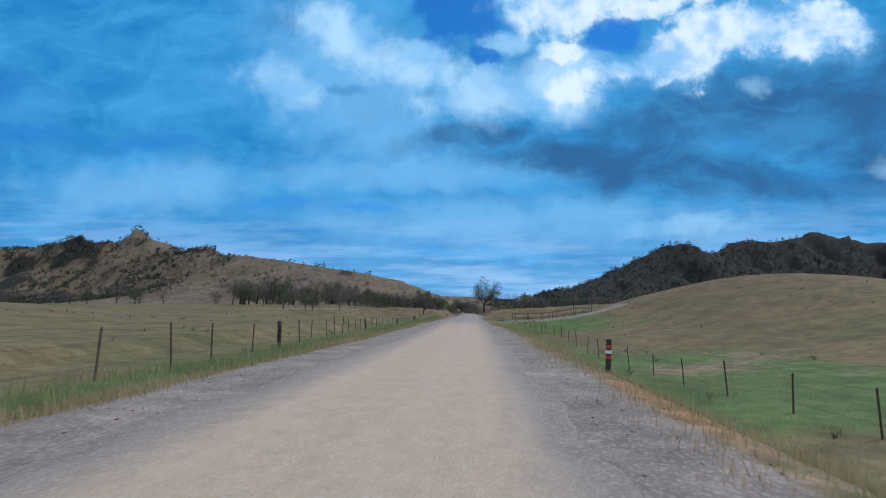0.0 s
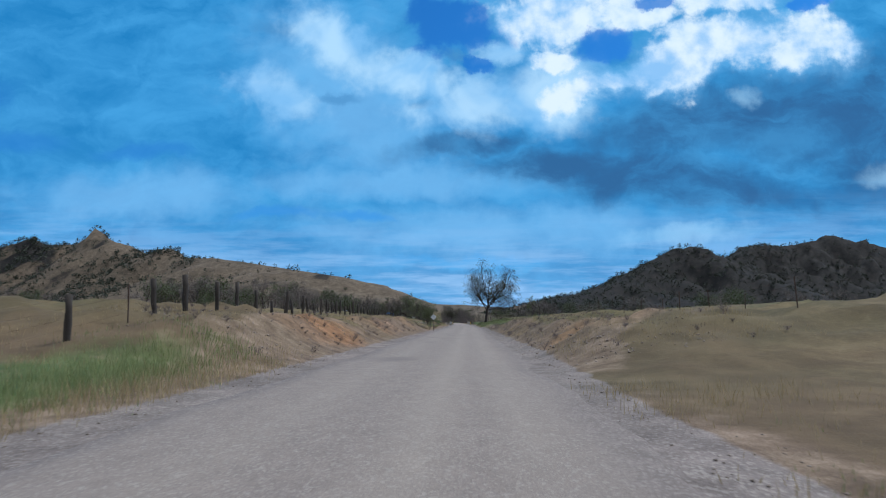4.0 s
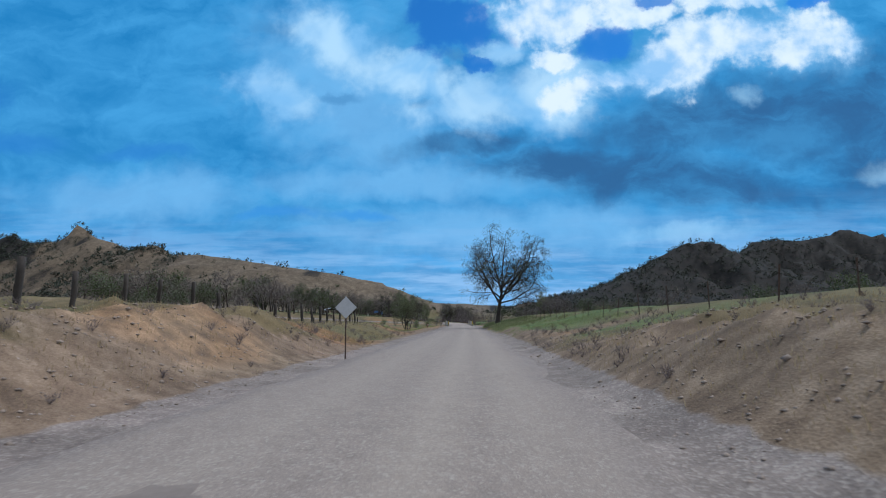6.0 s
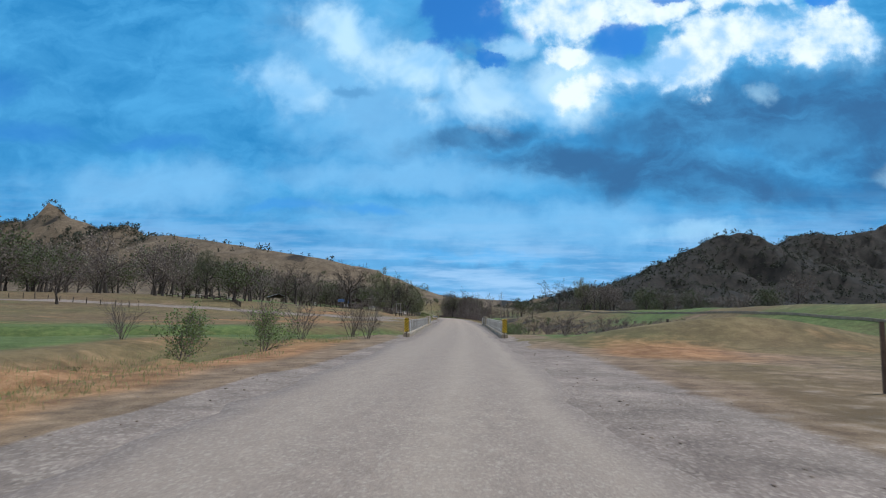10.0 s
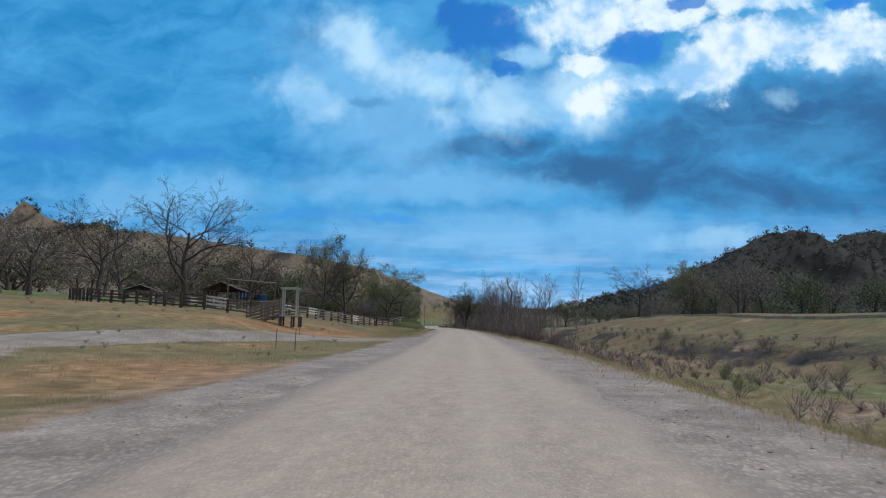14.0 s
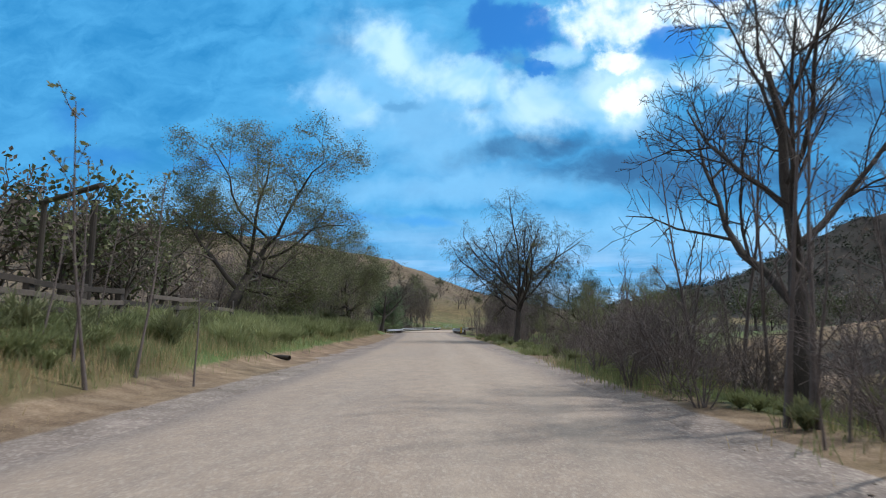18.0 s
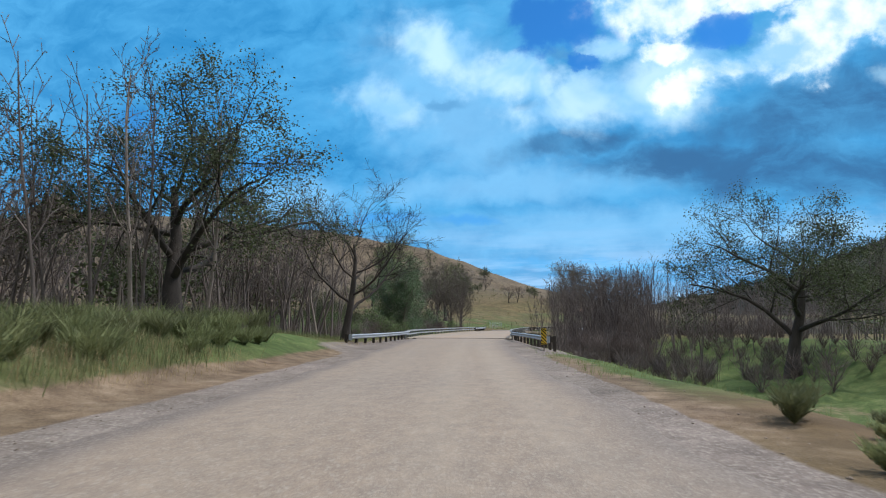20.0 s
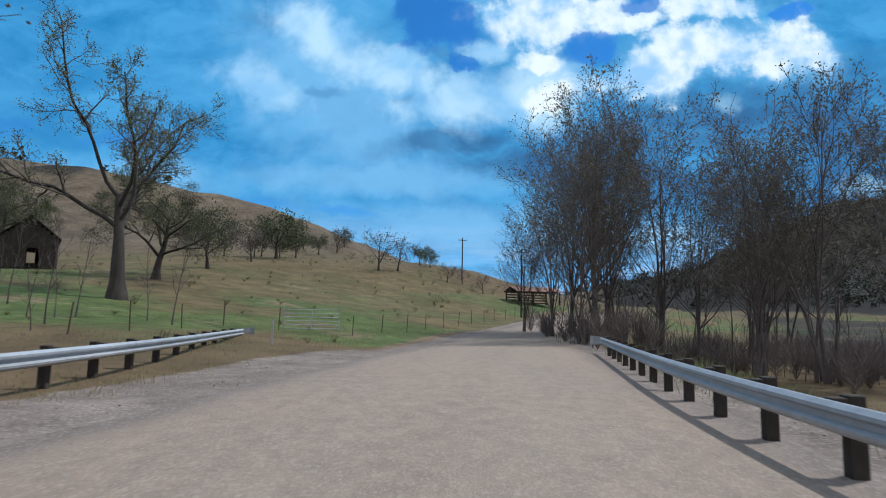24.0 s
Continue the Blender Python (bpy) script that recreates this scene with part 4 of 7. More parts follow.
KINDS = {
    # seed and form, then leaf size, spread, leaves at each twig's end, and the materials of trunk, twigs and leaves
    "oak_big": (dict(seed=5, H=17.0, r0=0.42, trunk=0.40, kids=(15, 11, 7, 6), ratio=(0, 0.42, 0.50, 0.60), angle=(62, 46, 48, 50), wig=(0.05, 0.15, 0.22, 0.20), up=(0.02, 0.10, -0.03, -0.26),
                     first=(0.50, 0.16, 0.15, 0.1), limb_len=0.62, lead=6, env=(0.56, 0.47, 0.42), taper=0.35, segs=(6, 9, 5, 4, 3), min_r=0.008), 0.09, 0.10, 1, "bark", "bark", "leafdull"),
    "forked_oak": (dict(seed=15, H=18.0, r0=0.42, trunk=0.36, kids=(5, 8, 6, 4), ratio=(0, 0.34, 0.5, 0.5), angle=(46, 48, 45, 45), wig=(0.08, 0.18, 0.22, 0.25), up=(0.02, 0.08, 0.02, 0.0),
                        first=(0.50, 0.45, 0.15, 0.1), limb_len=0.52, lead=2, env=(0.65, 0.36, 0.40), taper=0.4, segs=(5, 8, 4, 3, 2), min_r=0.014), 0.09, 0.32, 16, "bark", "twig", "leaf"),
    "cottonwood": (dict(seed=18, H=18.0, r0=0.48, trunk=0.36, kids=(7, 12, 6, 4), ratio=(0, 0.24, 0.5, 0.5), angle=(52, 52, 48, 45), wig=(0.05, 0.20, 0.24, 0.25), up=(0.02, 0.10, 0.06, 0.0),
                        first=(0.60, 0.30, 0.15, 0.1), limb_len=0.60, lead=2, taper=0.30, segs=(5, 9, 4, 3, 2), min_r=0.014), 0.10, 0.16, 3, "bark", "twig", "leafdull"),
    "stand_tree": (dict(seed=19, H=14.0, r0=0.085, trunk=0.80, kids=(13, 6, 4), ratio=(0, 0.48, 0.45), angle=(42, 38, 36), wig=(0.06, 0.10, 0.15, 0.2), up=(0.03, 0.10, 0.10, 0.06),
                        first=(0.22, 0.3, 0.2), stems=3, limb_len=0.30, min_r=0.010, sides=(6, 4, 3, 3), segs=(7, 4, 2, 1)), 0.11, 0.13, 3, "twig", "twig", "leafpale"),
    "cane": (dict(seed=20, H=6.5, r0=0.04, trunk=0.95, kids=(8, 2), ratio=(0, 0.4), angle=(38, 40), wig=(0.04, 0.10, 0.12), up=(0.03, 0.10, 0.05),
                  first=(0.35, 0.5), stems=1, limb_len=0.12, min_r=0.010, sides=(5, 3, 3), segs=(6, 2, 1)), 0.12, 0.05, 2, "twig", "twig", "leafdull"),
    "bare_oak_a": (dict(seed=21, H=12.0, r0=0.28, trunk=0.5, kids=(8, 7, 6, 4), ratio=(0, 0.52, 0.5, 0.5), angle=(55, 48, 45, 45), wig=(0.08, 0.18, 0.22, 0.25), up=(0.02, 0.07, 0.04, 0.02),
                        first=(0.30, 0.25, 0.15, 0.1), limb_len=0.46, min_r=0.009), 0.16, 0.15, 0, "bark", "bark", ""),
    "bare_oak_b": (dict(seed=27, H=13.0, r0=0.24, trunk=0.62, kids=(9, 8, 7, 5), ratio=(0, 0.5, 0.5, 0.5), angle=(46, 42, 42, 45), wig=(0.07, 0.15, 0.2, 0.25), up=(0.03, 0.10, 0.07, 0.04),
                        first=(0.28, 0.25, 0.15, 0.1), limb_len=0.44, min_r=0.007), 0.16, 0.15, 0, "bark", "bark", ""),
    "budding_oak": (dict(seed=33, H=13.0, r0=0.36, trunk=0.48, kids=(11, 8, 6, 4), ratio=(0, 0.46, 0.5, 0.5), angle=(62, 50, 48, 45), wig=(0.08, 0.18, 0.22, 0.25), up=(0.02, 0.05, 0.0, -0.03),
                         first=(0.28, 0.25, 0.15, 0.1), limb_len=0.60, lead=3, env=(0.56, 0.50, 0.44), min_r=0.011), 0.070, 0.22, 20, "bark", "twig", "leafdull"),
    "leafy_oak": (dict(seed=41, H=13.0, r0=0.40, trunk=0.5, kids=(9, 7, 6, 3), ratio=(0, 0.5, 0.5, 0.5), angle=(60, 50, 48, 45), wig=(0.08, 0.18, 0.22, 0.25), up=(0.02, 0.06, 0.02, 0.0),
                       first=(0.30, 0.25, 0.15, 0.1), limb_len=0.48, min_r=0.012), 0.085, 0.26, 14, "bark", "bark", "leafdark"),
    "poplar": (dict(seed=52, H=10.0, r0=0.16, trunk=0.72, kids=(12, 7, 5), ratio=(0, 0.5, 0.5), angle=(46, 42, 40), wig=(0.06, 0.12, 0.18, 0.2), up=(0.05, 0.14, 0.10, 0.05),
                    first=(0.12, 0.15, 0.1), stems=3, limb_len=0.36, env=(0.54, 0.36, 0.46), min_r=0.010), 0.085, 0.15, 15, "palebark", "palebark", "leafpoplar"),
    "willow_bush": (dict(seed=61, H=6.0, r0=0.07, trunk=0.7, kids=(7, 6, 5), ratio=(0, 0.5, 0.5), angle=(35, 38, 40), wig=(0.10, 0.15, 0.2, 0.2), up=(0.03, 0.08, 0.06, 0.04),
                         first=(0.25, 0.15, 0.1), stems=6, limb_len=0.42, min_r=0.007), 0.045, 0.16, 8, "bark", "bark", "leafdull"),
    "sapling_a": (dict(seed=71, H=9.0, r0=0.085, trunk=0.92, kids=(12, 6, 3), ratio=(0, 0.42, 0.45), angle=(32, 34, 36), wig=(0.07, 0.10, 0.15, 0.2), up=(0.04, 0.10, 0.08, 0.06),
                       first=(0.25, 0.2, 0.1), limb_len=0.26, min_r=0.010, sides=(5, 3, 3, 3), segs=(6, 4, 2, 1)), 0.14, 0.1, 0, "palebark", "twig", ""),
    "sapling_b": (dict(seed=77, H=8.0, r0=0.075, trunk=0.85, kids=(7, 5, 3), ratio=(0, 0.45, 0.45), angle=(36, 36, 36), wig=(0.09, 0.12, 0.15, 0.2), up=(0.04, 0.12, 0.08, 0.06),
                       first=(0.22, 0.2, 0.1), stems=3, limb_len=0.30, min_r=0.010, sides=(5, 3, 3, 3), segs=(5, 4, 2, 1)), 0.14, 0.1, 0, "twig", "twig", ""),
    "sapling_buds": (dict(seed=83, H=10.0, r0=0.10, trunk=0.88, kids=(12, 6, 3), ratio=(0, 0.42, 0.45), angle=(36, 36, 36), wig=(0.06, 0.10, 0.15, 0.2), up=(0.04, 0.14, 0.12, 0.08),
                          first=(0.30, 0.3, 0.2), limb_len=0.30, min_r=0.010, sides=(6, 4, 3, 3), segs=(6, 4, 2, 1)), 0.09, 0.14, 4, "bark", "twig", "leafpale"),
    "brush": (dict(seed=91, H=2.4, r0=0.022, trunk=0.85, kids=(7, 5), ratio=(0, 0.5), angle=(40, 40), wig=(0.14, 0.18, 0.2), up=(0.03, 0.06, 0.04),
                   first=(0.15, 0.1), stems=8, limb_len=0.4, min_r=0.006, sides=(4, 3, 3), segs=(4, 2, 1)), 0.08, 0.08, 0, "twig", "twig", ""),
    "green_shrub": (dict(seed=95, H=2.2, r0=0.025, trunk=0.85, kids=(7, 5), ratio=(0, 0.5), angle=(38, 40), wig=(0.12, 0.15, 0.2), up=(0.04, 0.08, 0.04),
                         first=(0.15, 0.1), stems=6, limb_len=0.4, min_r=0.006, sides=(4, 3, 3), segs=(4, 2, 1)), 0.10, 0.10, 4, "twig", "twig", "leaf"),
    "thin_tree": (dict(seed=99, H=8.0, r0=0.07, trunk=0.95, kids=(9, 4), ratio=(0, 0.45), angle=(30, 34), wig=(0.05, 0.10, 0.15), up=(0.04, 0.12, 0.10),
                       first=(0.25, 0.2), limb_len=0.24, min_r=0.012, sides=(4, 3, 3), segs=(5, 2, 1)), 0.07, 0.12, 1, "twig", "twig", "leafgrey"),
    "far_bare": (dict(seed=101, H=10.0, r0=0.25, trunk=0.55, kids=(8, 5, 4), ratio=(0, 0.52, 0.5), angle=(48, 45, 42), wig=(0.08, 0.16, 0.22, 0.2), up=(0.02, 0.08, 0.06, 0.03),
                      first=(0.25, 0.2, 0.1), limb_len=0.50, min_r=0.030, sides=(5, 3, 3, 3), segs=(4, 3, 2, 1)), 0.30, 0.5, 2, "bark", "twig", "leafgrey"),
    "far_green": (dict(seed=107, H=9.0, r0=0.25, trunk=0.5, kids=(7, 5, 4), ratio=(0, 0.5, 0.5), angle=(52, 45, 42), wig=(0.08, 0.16, 0.22, 0.2), up=(0.02, 0.07, 0.04, 0.02),
                       first=(0.25, 0.2, 0.1), limb_len=0.48, min_r=0.030, sides=(5, 3, 3, 3), segs=(4, 3, 2, 1)), 0.32, 0.5, 8, "bark", "twig", "leafdark"),
}
FIRST = {}


def plant(kind, x, y, h, turn=0.0, label="", category="tree", group="", z=None, wide=1.0):
    """A tree or bush of that kind, h metres high; all of one kind share their meshes."""
    spec, lsize, lspread, lper, mb, mtw, ml = KINDS[kind]
    z = ground_at(x, y) if z is None else z
    name = {"brush": "bush", "green_shrub": "shrub", "willow_bush": "bush"}.get(kind, "tree")
    if kind not in FIRST:
        lv = grow(**spec)
        sides = spec.get("sides", (8, 6, 4, 3, 3))
        tops = max(p.z for pts, _ in lv[-1] for p in pts)
        wood, twigs = Tubes(), Tubes()
        for i, group_ in enumerate(lv):
            for pts, rr in group_:
                (wood if i < 2 else twigs).add(pts, rr, sides[min(i, len(sides) - 1)])
        root = thing(name, x, y, z, 0, label, category, group)
        mesh_part("trunk", wood.mesh("trunk"), M[mb], root)
        mesh_part("crown", twigs.mesh("crown"), M[mtw], root)
        if lper:
            spots = [p for pts, _ in lv[-1] for p in pts[1:]] + ([p for pts, _ in lv[-2] for p in pts[-2:]])
            mesh_part("foliage", leaves_mesh("foliage", spots, np.random.RandomState(spec["seed"]), lsize, lspread, lper), M[ml], root)
        for o in root.children:
            o.data.transform(Matrix.Scale(h / tops, 4))
        FIRST[kind] = (root, h)
        first = True
    else:
        first = False
    root, tops = FIRST[kind]
    s = h / tops
    m = pose(x, y, z, 0, 0, turn) @ Matrix.Diagonal((s * wide, s * wide, s, 1))
    if first:
        return root
    ob = copy_thing(root, m)
    ob.name = name
    return tagged(ob, label, category, group)


def wood_of(name, label, spots):
    """A far wood: many trees joined into one object."""
    vs, fs, ms, base = [], [], [], 0
    mats, slots = [], []
    for kind, x, y, h, turn in spots:
        root, tops = FIRST[kind]
        m = pose(x, y, ground_at(x, y), 0, 0, turn) @ Matrix.Scale(h / tops, 4)
        m = np.array(m)
        for o in root.children:
            me = o.data
            co = np.empty(len(me.vertices) * 3, np.float32)
            me.vertices.foreach_get("co", co)
            co = co.reshape(-1, 3) @ m[:3, :3].T + m[:3, 3]
            li = np.empty(len(me.loops), np.int32)
            me.loops.foreach_get("vertex_index", li)
            vs.append(co)
            fs.append(li + base)
            base += len(co)
            if me.materials[0] not in mats:
                mats.append(me.materials[0])
            slots.append(np.full(len(me.polygons), mats.index(me.materials[0]), np.int32))
    co, li, sl = np.concatenate(vs), np.concatenate(fs), np.concatenate(slots)
    me = bpy.data.meshes.new(name)
    me.vertices.add(len(co))
    me.vertices.foreach_set("co", co.ravel())
    me.loops.add(len(li))
    me.loops.foreach_set("vertex_index", li)
    me.polygons.add(len(li) // 4)
    me.polygons.foreach_set("loop_start", np.arange(0, len(li), 4, dtype=np.int32))
    for mt in mats:
        me.materials.append(mt)
    me.polygons.foreach_set("material_index", sl)
    me.update(calc_edges=True)
    return tagged(new(name, me), label, "wood", kind="stuff")

# ---- trees and bushes, stretch by stretch ----
R = random.Random(4)
plant("oak_big", 7.6, 296.5, 18.3, 0, "large dark valley oak with bare spreading limbs beside the road")
FIRST["oak_big"][0].scale = (1.04, 1.04, 1.02)
plant("willow_bush", -9.0, 301.0, 7.0, 0, "many-stemmed young tree with sparse green leaves on the creek bank", "tree")
# yard with the pens
plant("bare_oak_a", -38.2, 512.0, 16.5, 0, "leafless grey oak behind the cattle pens")
plant("bare_oak_b", -27.9, 535.8, 16.0, 0, "tall leafless tree standing in the cattle pens")
plant("bare_oak_b", -24.8, 538.9, 15.5, 140, "tall leafless tree leaning beside its twin in the pens")
plant("budding_oak", -39.9, 583.8, 19.6, 0, "oak with dead upper branches and young green leaves")
plant("budding_oak", -30.4, 611.5, 17.2, 100, "broad round oak with fine grey-green twigs behind the fence", wide=1.25)
plant("bare_oak_a", -49.3, 557.7, 15.0, 70, "leafless grey oak behind the cattle pens")
plant("bare_oak_a", -62.0, 530.0, 16.0, 200, "leafless grey oak behind the shed")
plant("leafy_oak", -84.0, 505.0, 16.5, 0, "dark evergreen oak at the edge of the pasture")
plant("bare_oak_b", -70.0, 502.0, 17.0, 30, "leafless grey tree at the edge of the pasture")
plant("budding_oak", -52.0, 600.0, 13.0, 220, "oak with thin green spring foliage")
plant("budding_oak", -27.0, 634.0, 11.0, 300, "oak with thin green spring foliage")
# creek side
plant("bare_oak_a", 49.4, 649.3, 20.0, 120, "gnarled leafless oak on the far creek bank")
plant("budding_oak", 58.5, 632.0, 18.0, 30, "tall oak with thin foliage on the far creek bank")
plant("leafy_oak", 37.0, 743.0, 15.0, 90, "round green oak beyond the creek")
plant("oak_big", -7.9, 622.0, 14.0, 130, "crooked leafless oak with budding twigs at the road's edge")
plant("bare_oak_b", -1.5, 580.5, 15.5, 60, "tall leafless tree leaning over the road", wide=0.85)
plant("budding_oak", 1.5, 612.0, 9.0, 10, "low crooked oak on the creek bank")
plant("budding_oak", -1.0, 622.0, 8.0, 200, "low crooked oak on the creek bank")
for x, y, h in ((3.6, 566, 12.5), (4.6, 572, 12.0), (8.6, 563, 9.0)):
    plant("sapling_a", x, y, h, R.uniform(0, 360), "tall thin leafless tree in the roadside thicket", group="roadside thicket")
# last bridge
plant("leafy_oak", -36.5, 657.5, 14.5, 200, "dark leafy oak with a limb arching towards the road", wide=1.2)
plant("bare_oak_b", -32.6, 672.5, 15.0, 15, "leafless tree with fine twigs beside the guardrail", wide=1.3)
plant("leafy_oak", 2.6, 686.0, 17.0, 40, "dark tall oak with drooping leafy twigs beside the road")
plant("poplar", -41.5, 719.0, 14.8, 0, "full green poplar growing beside the bridge")
FIRST["poplar"][0].scale = (1.3, 1.3, 1.0)
for x, y, h in ((-56, 734, 9.5), (-64, 741, 11.0), (-74, 734, 11.0), (-84, 745, 12.0), (-69, 752, 9.0), (-80, 722, 9.0)):
    plant("leafy_oak", x, y, h, R.uniform(0, 360), "dark green oak on the meadow slope beyond the creek", group="oaks beyond the creek")
for k in range(16):
    y = R.uniform(696, 748)
    plant("green_shrub", float(cx(y)) - R.uniform(9, 22), y, R.uniform(2.0, 4.2), R.uniform(0, 360), "leafy green shrub below the bridge rail", "shrub", "shrubs below the bridge")
plant("bare_oak_a", -60.0, 712.0, 11.0, 310, "open-crowned oak in the creek meadow")
plant("budding_oak", -74.0, 728.0, 12.0, 50, "open-crowned oak in the creek meadow")
plant("forked_oak", -58.6, 765.0, 23.5, 170, "forked oak with green clumps and a dead top branch")
plant("cottonwood", -50.5, 796.0, 22.0, 290, "large half-bare cottonwood in the fenced meadow", wide=0.85)
plant("leafy_oak", -57.0, 815.0, 11.5, 100, "dark green oak beside the old barn")
plant("leafy_oak", -84.0, 830.0, 12.0, 10, "dark green oak behind the old barn")
for x, y, h in ((-44, 755, 9.5), (-41.5, 758, 8.6), (-40.5, 763, 9.0), (-42, 760, 7.5), (-46, 758, 9.0), (-39.6, 759, 6.5), (-48, 752, 8.5)):
    plant("stand_tree", x, y, h * 1.62, R.uniform(0, 360), "slender young tree with reddish buds behind the bridge rail", group="young trees by the bridge")
plant("stand_tree", -38.8, 756.0, 11.0, 40, "slender young tree with open leaf clusters by the rail", group="young trees by the bridge")
plant("leafy_oak", -47, 742, 7.0, 120, "dense dark green shrubby oak below the bridge")
plant("budding_oak", -47, 728, 6.0, 120, "small light green tree below the bridge")
# thickets of thin bare trees
for k in range(34):
    y = R.uniform(504, 580)
    u = R.uniform(5.2, 9.5) + (R.random() ** 2) * 7 + (1.2 if y > 560 else 0)
    plant("sapling_a" if R.random() < 0.4 else "sapling_b", float(cx(y)) + u, y, (R.uniform(1.8, 3.0) if y < 528 else R.uniform(2.4, 4.2) if y < 562 else R.uniform(5.0, 9.0)), R.uniform(0, 360), "thin leafless tree in the roadside thicket", group="roadside thicket")
for k in range(34):
    y = R.uniform(650, 690)
    plant("sapling_a" if R.random() < 0.75 else "sapling_b", R.uniform(-62, -35) + (668 - y) * 0.16, y, R.uniform(9.5, 13.5), R.uniform(0, 360), "thin straight leafless tree in the creek grove", group="creek grove")
for k in range(32):
    y = R.uniform(690, 772)
    u = R.uniform(9, 40) if y < 722 else R.uniform(22, 50)
    plant("sapling_b" if R.random() < 0.5 else "sapling_a", float(cx(y)) + u, y, R.uniform(5.0, 8.2), R.uniform(0, 360), "thin leafless tree in the wood below the bridge", group="wood below the bridge")
for k in range(17):
    y = R.uniform(787, 806)
    x = -20.8 + R.random() * 25
    plant("stand_tree", x, y, R.uniform(15.5, 20.0) - (5.0 if x < -18.5 else 0.0) - 0.10 * (x + 20), R.uniform(0, 360), "tall slender tree with reddish spring buds in a dense stand", group="stand by the bend")
for x, y, top in ((1.5, 535, 10.1), (2.4, 537, 9.0), (4.4, 535, 9.6), (5.6, 536, 8.6), (0.6, 536.5, 6.2), (-0.5, 560, 9.9), (-1.6, 561, 8.6), (0.6, 557, 9.2), (1.4, 560, 9.7), (4.7, 560, 9.4), (3.2, 556, 8.8),
                  (-2.6, 566, 7.6), (6.5, 552, 8.8), (2.4, 566, 9.8), (9.0, 537, 8.4), (11.5, 535, 10.6)):
    plant("sapling_b" if R.random() < 0.6 else "sapling_a", x, y, top - ground_at(x, y), R.uniform(0, 360), "tall thin leafless tree in the roadside thicket", group="roadside thicket")
for x, y, top in ((-12.6, 716, 8.4), (-11.4, 719, 8.0), (-10.0, 714, 8.6), (-9.5, 718, 9.2), (-11.8, 710, 8.6), (-9.0, 712, 8.4), (-13.6, 708, 6.0), (-8.0, 720, 8.5)):
    plant("sapling_b", x, y, top - ground_at(x, y), R.uniform(0, 360), "dense leafless tree beside the bridge rail", group="wood below the bridge", wide=1.1)
# low brush
wood_spots = [(R.uniform(-15.5, -4), R.uniform(704, 728)) for k in range(90)]
for k in range(90):
    y = R.uniform(500, 600)
    plant("brush", float(cx(y)) + R.uniform(5.0, 9.5), y, R.uniform(1.3, 3.0), R.uniform(0, 360), "tangled leafless grey brush at the road's edge", "bush", "roadside brush")
for x, y, h in ((-4.6, 352, 1.9), (-6.0, 354, 2.3), (-8.2, 350, 2.1), (-11.5, 353, 2.2), (-16, 345, 1.8), (-24, 340, 2.0), (9, 362, 1.7), (13, 366, 1.5), (11, 374, 1.6), (18, 380, 1.7), (8, 384, 1.5),
                (22, 402, 1.6), (30, 415, 1.6), (14, 430, 1.4), (19, 452, 1.7), (14, 470, 1.5), (9.5, 488, 1.6), (12, 495, 1.8), (21, 500, 1.6), (26, 470, 1.4), (34, 520, 1.8)):
    plant("brush", x, y, h * 1.2, R.uniform(0, 360), "rounded leafless grey willow brush by the creek", "bush", "creek brush")
for x, y, h in ((-7.6, 342, 2.3), (-10.5, 340, 2.6), (-17.5, 333, 2.0), (-13, 347, 1.8), (7.5, 415, 2.6), (8.6, 418, 3.4), (9.6, 421, 4.2), (7.4, 424, 2.2), (10.5, 414, 2.0), (9.2, 428, 1.8),
                (-36, 700, 2.6), (-39, 704, 3.0), (-42, 698, 2.4), (-45, 708, 3.0), (-37, 722, 2.4), (-41, 734, 3.2), (-38, 740, 2.6), (-53, 700, 3.0), (-20, 705, 2.0), (-17, 715, 2.2)):
    plant("green_shrub", x, y, h, R.uniform(0, 360), "young green-leaved shrub by the creek", "shrub", "creek shrubs")
for x, y, h in ((11.2, 416.5, 5.2), (12.4, 419.0, 6.0)):
    plant("sapling_buds", x, y, h, R.uniform(0, 360), "thin pale sapling with leaf tufts beside the bridge", group="saplings by the bridge")
for x, y, h in ((-15.6, 577.6, 6.6), (-16.6, 578.4, 5.6), (-17.6, 578.6, 4.9), (-16.0, 579.6, 6.0), (-15.0, 580.4, 4.4), (-19.0, 582.0, 5.0)):
    plant("cane", x, y, h - 0.8, R.uniform(0, 360), "tall thin stalk with leaf tufts on the raised verge", "sapling", "tall stalks by the gateway")


def snag(x, y, prongs, label):
    """Dead standing trunk; prongs are lists of (x, y, z) offsets from the base, with a radius."""
    root = thing("dead_tree", x, y, ground_at(x, y), 0, label, "dead tree", "dead trunks in the thicket")
    rr = random.Random(int(x * 10 + y))
    for k, (r, pts) in enumerate(prongs):
        tb = Tubes()
        dense = []
        for a, b in zip(pts, pts[1:]):
            dense += [Vector(a).lerp(Vector(b), t) for t in (0, 0.35, 0.7)]
        dense.append(Vector(pts[-1]))
        dense = [p + Vector((rr.gauss(0, 0.04), rr.gauss(0, 0.04), 0)) for p in dense]
        tb.add(dense, [r * (1 - 0.45 * i / len(dense)) for i in range(len(dense))], 9)
        for i in range(5):
            p = dense[rr.randrange(len(dense) // 2, len(dense))]
            d = Vector((rr.uniform(-1, 1), rr.uniform(-1, 1), rr.uniform(0.2, 0.9))) * rr.uniform(0.5, 1.3)
            tb.add([p, p + d * 0.5 + Vector((0, 0, -0.1)), p + d], [0.03, 0.02, 0.008], 4)
        mesh_part("trunk" if k == 0 else "limb", tb.mesh("trunk"), M["twig"], root)
    return root


